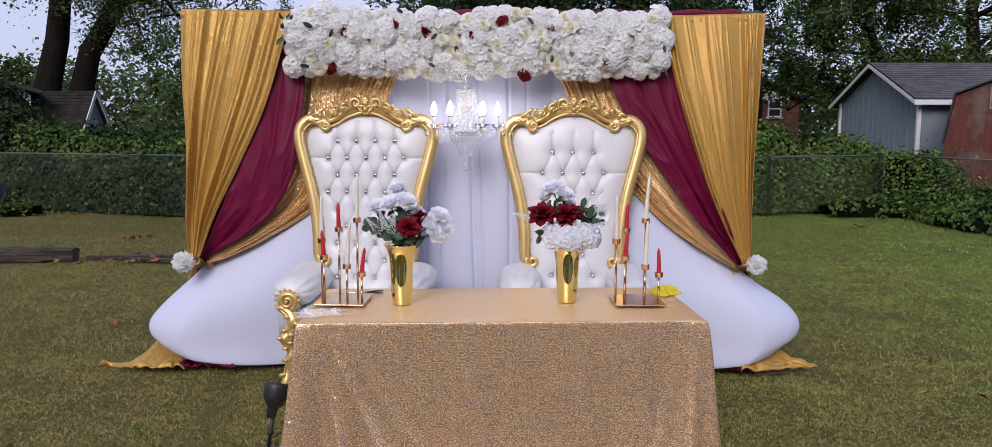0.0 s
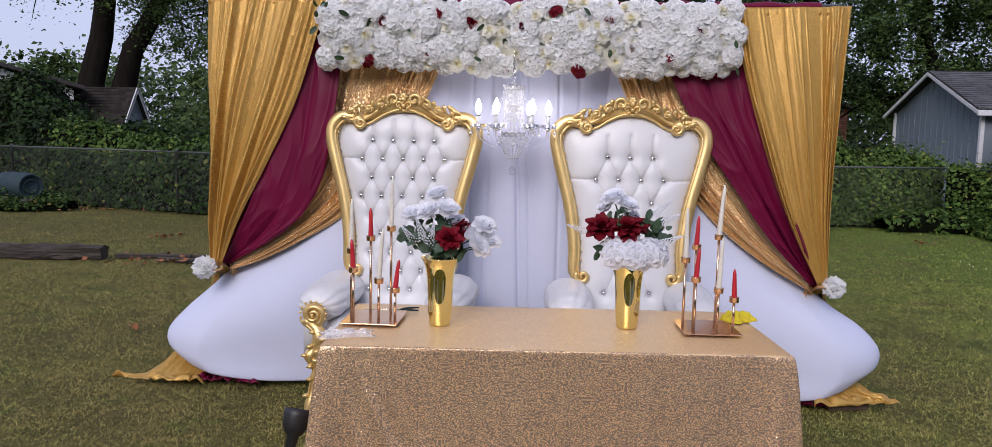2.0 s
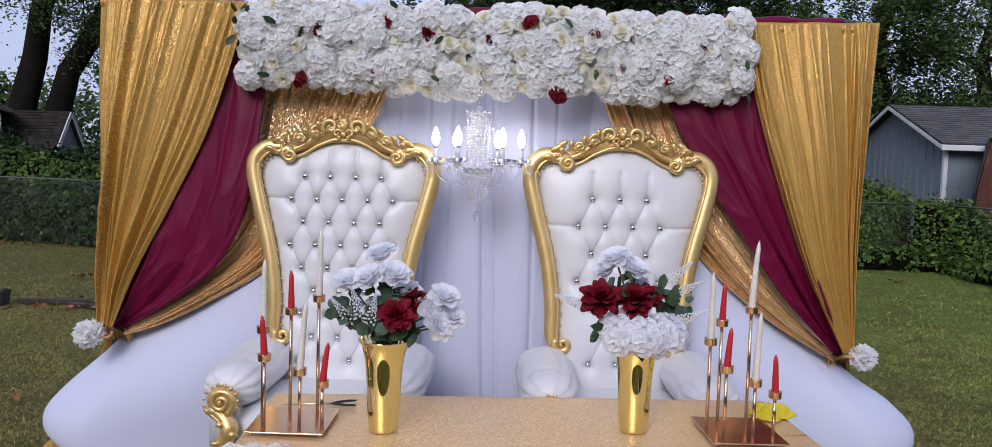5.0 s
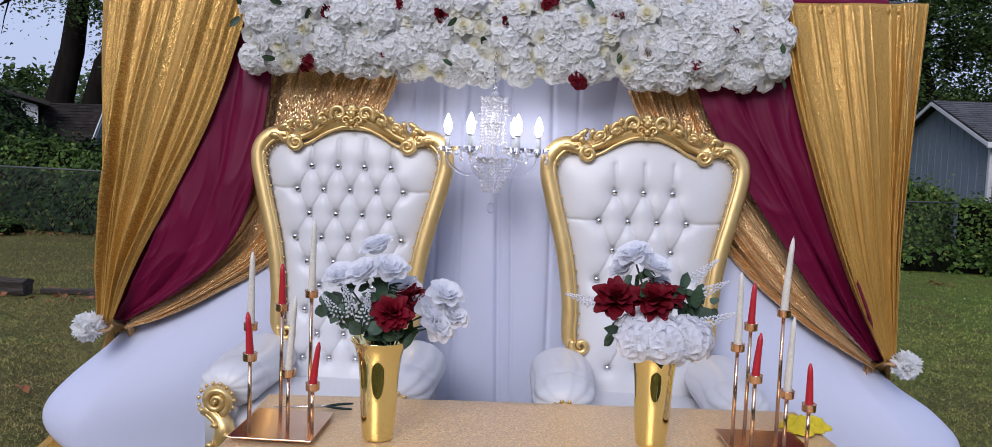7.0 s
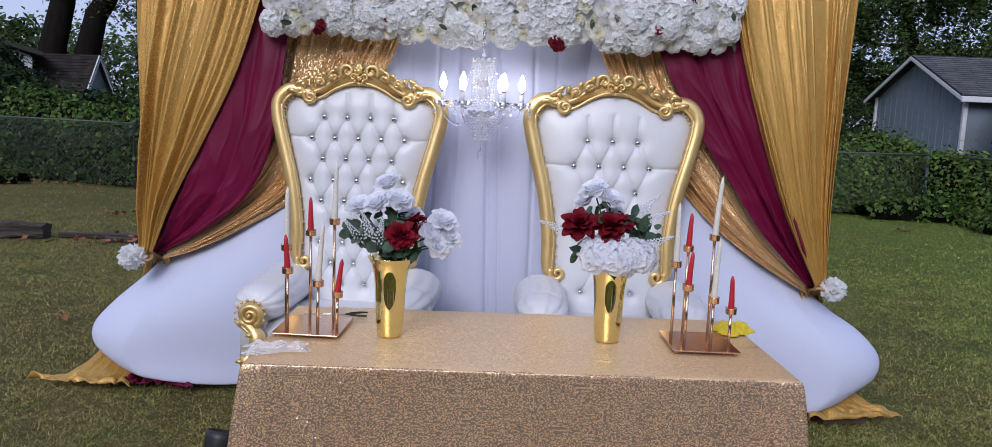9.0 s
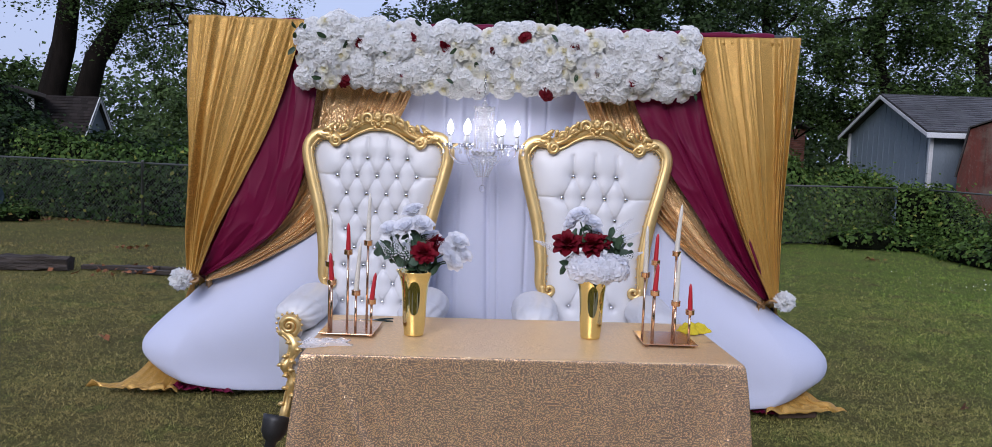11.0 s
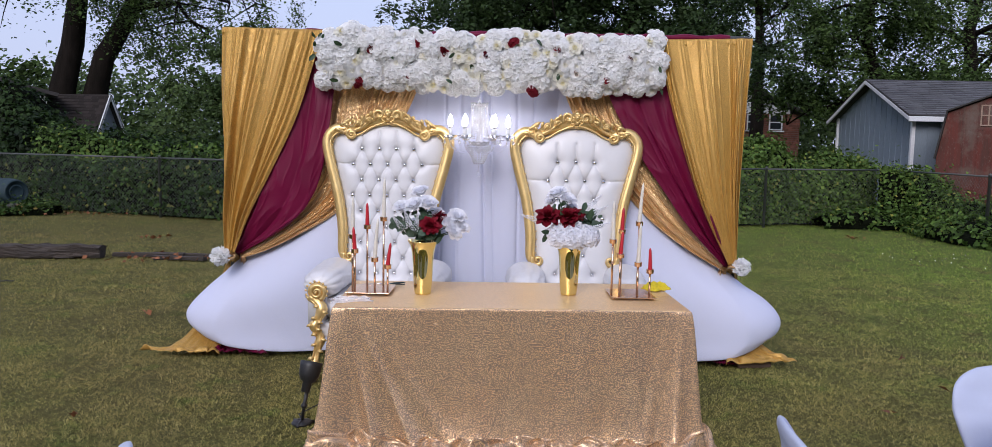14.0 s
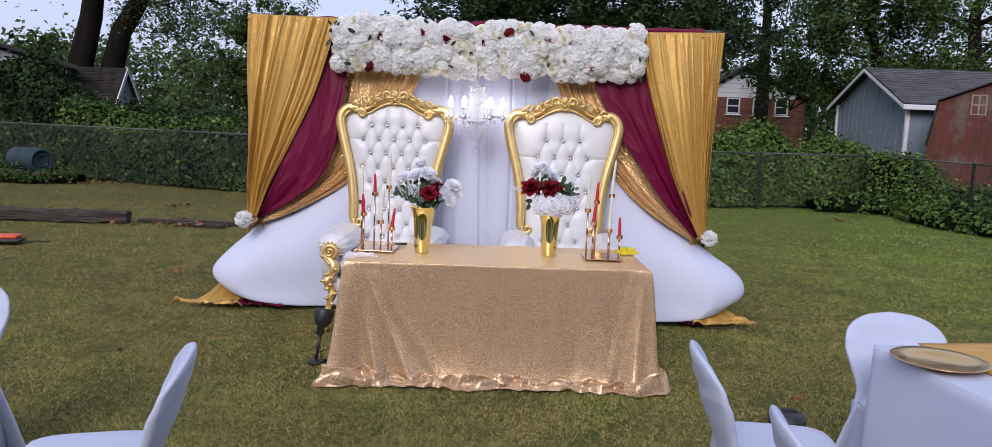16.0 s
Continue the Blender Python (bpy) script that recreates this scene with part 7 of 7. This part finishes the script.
# ---- beside the head table ----
def spotlight():
    s = thing("spotlight", (-1.115, 3.74, 0), "small black spotlight on a ground stand beside the tablecloth", "spotlight")
    bm = bmesh.new()
    lathe(bm, [(0.002, 0.0), (0.055, 0.0), (0.058, 0.008), (0.05, 0.016), (0.012, 0.02), (0.002, 0.02)], 20, caps=False)
    for k in range(3):
        a = 2.1 * k + 0.4
        tube(bm, [(0, 0, 0.015), (0.07 * math.cos(a), 0.07 * math.sin(a), 0.006)], [0.012, 0.008], 8)
    part("base", bm, M["black_plastic"], s)
    bm = bmesh.new()
    tube(bm, [(0, 0, 0.015), (0.012, 0, 0.10), (0.03, 0, 0.19)], [0.009, 0.009, 0.012], 10)
    ball(bm, 0.012, 0, 0.105, 0.018)
    part("pole", bm, M["black_plastic"], s)
    hd = new("head")
    hd.parent = s
    tilt = Matrix.Translation((0.045, 0.0, 0.30)) @ Matrix.Rotation(radians(-20), 4, "X") @ Matrix.Rotation(radians(8), 4, "Y")
    bm = bmesh.new()
    lathe(bm, [(0.018, -0.115), (0.024, -0.11), (0.026, -0.06), (0.040, -0.05), (0.056, -0.02), (0.061, 0.03), (0.062, 0.055), (0.058, 0.056), (0.055, 0.03), (0.03, -0.02)], 24, tilt, caps=False)
    part("housing", bm, M["black_plastic"], hd)
    bm = bmesh.new()
    lathe(bm, [(0.001, 0.032), (0.055, 0.030), (0.056, 0.036), (0.001, 0.040)], 20, tilt, caps=False)
    part("lens", bm, M["dark_glass"], hd)
    bm = bmesh.new()
    tube(bm, [(0, 0.02, 0.006), (-0.05, 0.12, 0.012), (0.02, 0.3, 0.012), (0.2, 0.36, 0.012)], 0.004, 6)
    part("cable", bm, M["black_plastic"], s)


def paving_block():
    bm = bmesh.new()
    box(bm, 0, 0, 0.022, 0.26, 0.16, 0.05, 0.010)
    for v in bm.verts:
        v.co += Vector(noise.noise_vector(v.co * 9)) * 0.006
    ob = part("paving_block", bm, M["paver"], smooth=False)
    ob.matrix_world = pose(1.80, 5.20, 0, 0, 0, 12)
    tagged(ob, "brown concrete block weighing down the gold drape", "paving block")


spotlight()
paving_block()


# ---- guest seats ----
def covered_chair(x, y, rz, label):
    """A folding chair under a tight white cover: rounded back, narrow waist, seat and stretched skirt. Faces its own -y."""
    c = thing("covered_chair", (x, y, 0), label, "chair", "covered guest chairs", rz=rz)

    def half(z):
        if z > 0.70:
            f = min(1.0, (z - 0.70) / 0.145)
            return 0.232 * max(0.0, 1 - f ** 2.6) ** 0.5
        if z > 0.50:
            f = (z - 0.50) / 0.20
            return 0.190 + 0.042 * f * f * (3 - 2 * f)
        f = (0.50 - z) / 0.50
        return 0.190 + 0.13 * f ** 0.9

    def back(u, v):
        a = 2 * math.pi * u
        z = 0.845 * v ** 0.8 if v < 1 else 0.845
        if v > 0.999:
            return (0, 0.144, 0.846 * 0.955)
        w = max(0.004, half(z))
        t = 0.020 + 0.018 * math.exp(-((z - 0.62) / 0.14) ** 2)
        t *= min(1, (0.85 - z) / 0.06 + 0.25)
        lean = 0.145 * max(0.0, z - 0.42) ** 1.2 / 0.36 + (0.10 * max(0, 0.42 - z) / 0.42)
        cx, sy = math.cos(a), math.sin(a)
        e = 0.75
        px = w * math.copysign(abs(cx) ** e, cx)
        py = t * math.copysign(abs(sy) ** e, sy)
        ruck = 0.004 * noise.noise((px * 9, z * 14, sy)) + 0.0025 * math.sin(70 * z + 3 * cx) * math.exp(-((z - 0.72) / 0.07) ** 2) + 0.003 * math.sin(40 * px + 30 * z) * math.exp(-((z - 0.52) / 0.06) ** 2)
        return (px, py + lean + ruck + 0.035 * (px / 0.23) ** 2 * -1, max(0.004, z * 0.955))

    bm = sheet(back, 56, 60)
    bmesh.ops.remove_doubles(bm, verts=bm.verts, dist=0.0004)
    part("back_cover", bm, M["chair_cloth"], c)

    def seat(u, v):
        a = 2 * math.pi * u
        cx, sy = math.cos(a), math.sin(a)
        r = (abs(cx) ** 5 + abs(sy) ** 5) ** (-1 / 5)
        f = math.sin(math.pi * v) ** 0.25
        return (0.205 * r * cx * f, -0.20 + 0.215 * r * sy * f, 0.44 - 0.022 * math.cos(math.pi * v))

    part("seat_cover", sheet(seat, 40, 14), M["chair_cloth"], c)

    def skirt(u, v):
        """From the seat's edge to the feet: pulled tight to the four corners, with arched hems between."""
        k = (u * 4) % 4
        s = int(k) % 4
        f = k - int(k)
        cs = [(-0.20, -0.41), (0.20, -0.41), (0.20, 0.01), (-0.20, 0.01)]
        a, b = cs[s], cs[(s + 1) % 4]
        px, py = a[0] + (b[0] - a[0]) * f, a[1] + (b[1] - a[1]) * f
        arch = math.sin(math.pi * f)
        hem = 0.01 + 0.16 * arch ** 0.7
        z = 0.435 + (hem - 0.435) * v
        pull = 1 - 0.10 * arch * math.sin(math.pi * min(1, v * 0.9)) + 0.08 * v * (1 - arch)
        return (px * pull, -0.20 + (py + 0.20) * pull, z)

    sk = part("skirt_cover", sheet(skirt, 64, 14), M["chair_cloth"], c)
    thick(sk, 0.003)
    return c


covered_chair(0.985, 1.66, 86, "folding chair in a white stretch cover, side on to the aisle")
covered_chair(1.08, 0.96, 86, "folding chair in a white stretch cover beside the guest table")
covered_chair(1.885, 2.24, 4, "folding chair in a white stretch cover at the table's end")
covered_chair(-1.03, 1.29, -73, "folding chair in a white stretch cover, back to the aisle")
covered_chair(-2.285, 2.05, 4, "folding chair in a white stretch cover on the grass")

GUEST = pose(1.63, 1.97, 0, 0, 0, 10)


def guest_table():
    t = tagged(new("guest_table"), "long guest table under a white cloth", "table")
    t.matrix_world = GUEST
    bm = bmesh.new()
    box(bm, 0.38, -0.92, 0.735, 0.75, 1.82, 0.03, 0.008)
    part("tabletop", bm, M["chair_cloth"], t, smooth=False)
    for lx, ly in ((0.08, -0.1), (0.68, -0.1), (0.08, -1.7), (0.68, -1.7)):
        bm = bmesh.new()
        tube(bm, [(lx, ly, 0), (lx, ly, 0.722)], 0.014, 8)
        part("leg", bm, M["galvanised"], t)
    cx, cy, hx, hy, top = 0.38, -0.92, 0.382, 0.918, 0.755
    bm = bmesh.new()
    n = 200
    per = 4 * (hx + hy)
    rows = []
    for j in range(18):
        v = max(0, j - 1) / 16
        ring = []
        for i in range(n):
            k = per * i / n
            for a, b, nn in (((-hx, -hy), (hx, -hy), (0, -1)), ((hx, -hy), (hx, hy), (1, 0)), ((hx, hy), (-hx, hy), (0, 1)), ((-hx, hy), (-hx, -hy), (-1, 0))):
                l = abs(b[0] - a[0]) + abs(b[1] - a[1])
                if k <= l + 1e-9:
                    break
                k -= l
            f = k / l
            px, py = a[0] + (b[0] - a[0]) * f, a[1] + (b[1] - a[1]) * f
            o = (0.004 + v * (0.02 + 0.010 * math.sin(k * 9))) if j else -0.006
            ring.append(bm.verts.new((cx + px + nn[0] * o, cy + py + nn[1] * o, top + (0.003 if j == 0 else 0) - 0.70 * v)))
        rows.append(ring)
    for a, b in zip(rows, rows[1:]):
        for i in range(n):
            q = (i + 1) % n
            bm.faces.new((a[i], b[i], b[q], a[q]))
    bm.faces.new(rows[0])
    bmesh.ops.recalc_face_normals(bm, faces=bm.faces)
    ob = part("guest_tablecloth", bm, M["chair_cloth"], smooth=True)
    ob.matrix_world = GUEST
    tagged(ob, "smooth white cloth over the guest table", "tablecloth")
    # runner laid along the table
    def run(u, v):
        return (0.20 + 0.36 * u, 0.0 - 1.8 * v, top + 0.006 + 0.002 * noise.noise((u * 5, v * 14, 0)))
    rn = part("table_runner", sheet(run, 20, 60), M["runner"])
    rn.matrix_world = GUEST
    thick(rn, 0.003, 1.0)
    tagged(rn, "gold-brown satin runner along the guest table", "table runner")
    ch = thing("charger_plate", (1.765, 1.715, top + 0.0095), "round gold charger plate with a raised rim", "plate")
    bm = bmesh.new()
    lathe(bm, [(0.001, 0.0), (0.10, 0.0), (0.108, 0.004), (0.155, 0.013), (0.166, 0.017), (0.167, 0.019), (0.164, 0.020), (0.112, 0.010), (0.102, 0.005), (0.001, 0.004)], 64, caps=False)
    part("plate", bm, M["charger_gold"], ch)


guest_table()


def black_tub():
    b = thing("black_tub", (1.66, 2.95, 0), "small black plastic tub standing on the grass", "tub")
    b.scale = (0.82, 0.82, 0.88)
    bm = bmesh.new()
    lathe(bm, [(0.002, 0.0), (0.10, 0.0), (0.112, 0.01), (0.116, 0.06), (0.12, 0.09), (0.112, 0.095), (0.106, 0.11), (0.085, 0.122), (0.002, 0.124)], 28, caps=False)
    part("body", bm, M["black_plastic"], b)
    bm = bmesh.new()
    tube(bm, [(0.0 + 0.06 * math.cos(a), 0.0, 0.122 + 0.012 * math.sin(a)) for a in [math.pi * k / 10 for k in range(11)]], 0.005, 7)
    part("handle", bm, M["black_plastic"], b)


black_tub()


# ---- yard clutter ----
def timber():
    bm = bmesh.new()
    bmesh.ops.create_grid(bm, x_segments=1, y_segments=1, size=0.01)
    bm.clear()
    n, ring = 170, 30
    rows = []
    for i in range(n + 1):
        f = i / n
        row = []
        for k in range(ring):
            a = 2 * math.pi * k / ring
            c, s = math.cos(a), math.sin(a)
            q = (abs(c) ** 6 + abs(s) ** 6) ** (-1 / 6)
            w = 1 + 0.26 * noise.noise((f * 7, c * 1.5, s * 1.5)) + 0.20 * noise.noise((f * 31, c * 4, s * 4)) + 0.14 * noise.noise((f * 9, c * 9, s * 9))
            row.append(bm.verts.new((3.9 * f + (0.04 * noise.noise((c * 4, s * 4, 9)) if i == n else 0), 0.10 * q * c * w, 0.075 + 0.085 * q * s * w)))
        rows.append(row)
    for a, b in zip(rows, rows[1:]):
        for k in range(ring):
            j = (k + 1) % ring
            bm.faces.new((a[k], b[k], b[j], a[j]))
    bm.faces.new(rows[0])
    bm.faces.new(list(reversed(rows[-1])))
    bmesh.ops.recalc_face_normals(bm, faces=bm.faces)
    ob = part("landscape_timber", bm, M["old_wood"], smooth=False)
    ob.matrix_world = pose(-9.2, 9.25, 0, 0, 0, 4.5)
    tagged(ob, "dark weathered timber lying on the lawn", "timber")
    rg = random.Random(6)
    for x, y, l, rz in ((-5.2, 9.62, 0.9, 6), (-4.75, 9.78, 1.5, -2), (-4.0, 9.70, 1.3, 3), (-4.6, 9.5, 0.7, -8)):
        bm = bmesh.new()
        box(bm, l / 2, 0, 0.035, l, 0.09, 0.05, 0.006)
        for v in bm.verts:
            v.co += Vector(noise.noise_vector(v.co * 5 + Vector((x, 0, 0)))) * 0.02
        ob = part("broken_plank", bm, M["old_wood"], smooth=False)
        ob.matrix_world = pose(x, y, 0.0, 0, 0, rz)
        tagged(ob, "split grey weathered plank on the grass", "plank", "broken planks")


def barrel():
    b = thing("plastic_barrel", (-9.93, 15.05, 0.42), "faded blue-green plastic barrel lying on its side", "barrel", rz=-28)
    b.scale = (1.12, 1.12, 1.12)
    lay = Matrix.Rotation(radians(90), 4, "Y")
    bm = bmesh.new()
    lathe(bm, [(0.19, -0.86), (0.215, -0.85), (0.225, -0.80), (0.232, -0.62), (0.240, -0.60), (0.232, -0.58), (0.235, -0.28), (0.243, -0.26), (0.235, -0.24), (0.225, -0.05), (0.215, -0.01), (0.20, 0.0), (0.19, -0.006), (0.185, -0.02)], 32, lay)
    part("body", bm, M["barrel_blue"], b)
    bm = bmesh.new()
    lathe(bm, [(0.10, -0.016), (0.115, -0.004), (0.13, -0.014)], 28, lay, caps=False)
    lathe(bm, [(0.02, -0.016), (0.03, -0.004), (0.035, -0.016)], 14, lay @ Matrix.Translation((0.09, 0.06, 0)), caps=False)
    part("lid", bm, M["barrel_blue"], b)


def garden_tool():
    t = thing("power_tool", (-5.78, 7.6, 0), "orange and black power tool lying on the grass", "power tool", rz=10)
    bm = bmesh.new()
    box(bm, 0, 0, 0.075, 0.34, 0.16, 0.05, 0.02)
    part("cover", bm, M["orange_plastic"], t, "orange-red plastic cover")
    bm = bmesh.new()
    box(bm, 0, 0, 0.03, 0.40, 0.19, 0.05, 0.015)
    part("base", bm, M["black_plastic"], t)
    bm = bmesh.new()
    tube(bm, [(0.18, 0, 0.03), (0.3, -0.03, 0.02), (0.42, 0.02, 0.02), (0.5, 0.0, 0.02)], 0.006, 6)
    part("cable", bm, M["black_plastic"], t)


def rubble():
    rg = random.Random(14)
    for i in range(9):
        bm = bmesh.new()
        bmesh.ops.create_icosphere(bm, subdivisions=2, radius=0.11 * rg.uniform(0.7, 1.25), matrix=Matrix.Diagonal((1.2, 0.9, 0.8, 1)))
        for v in bm.verts:
            v.co += Vector(noise.noise_vector(v.co * 7 + Vector((i, 0, 0)))) * 0.05
        ob = part("rock", bm, M["rock"], smooth=False)
        ob.matrix_world = pose(-10.95 + 0.14 * i + rg.uniform(-0.03, 0.03), 15.02 + 0.12 * (i % 3) - 0.055 * i + 0.2, 0.07 + 0.05 * (i % 2), 0, 0, rg.uniform(0, 360))
        tagged(ob, "rough grey rock under the barrel", "rock", "rocks under the barrel")


timber()
barrel()
rubble()
garden_tool()
mound("weeds", "low green weeds round the barrel", [(-11.6, 15.15), (-10.3, 14.85), (-9.1, 15.05)], lambda s: 0.11 + 0.05 * math.sin(8 * s), lambda s: 0.6, 2600, 0.05, "weed_leaf", 9, lumps=0.6, category="weeds")
mound("weeds", "low green weeds at the foot of the fence", [(6.2, 15.7), (7.9, 15.9), (8.0, 13.4), (8.4, 11.2)], lambda s: 0.20 + 0.07 * math.sin(12 * s), lambda s: 0.7, 2600, 0.07, "vine_leaf", 10, lumps=0.7, category="weeds")
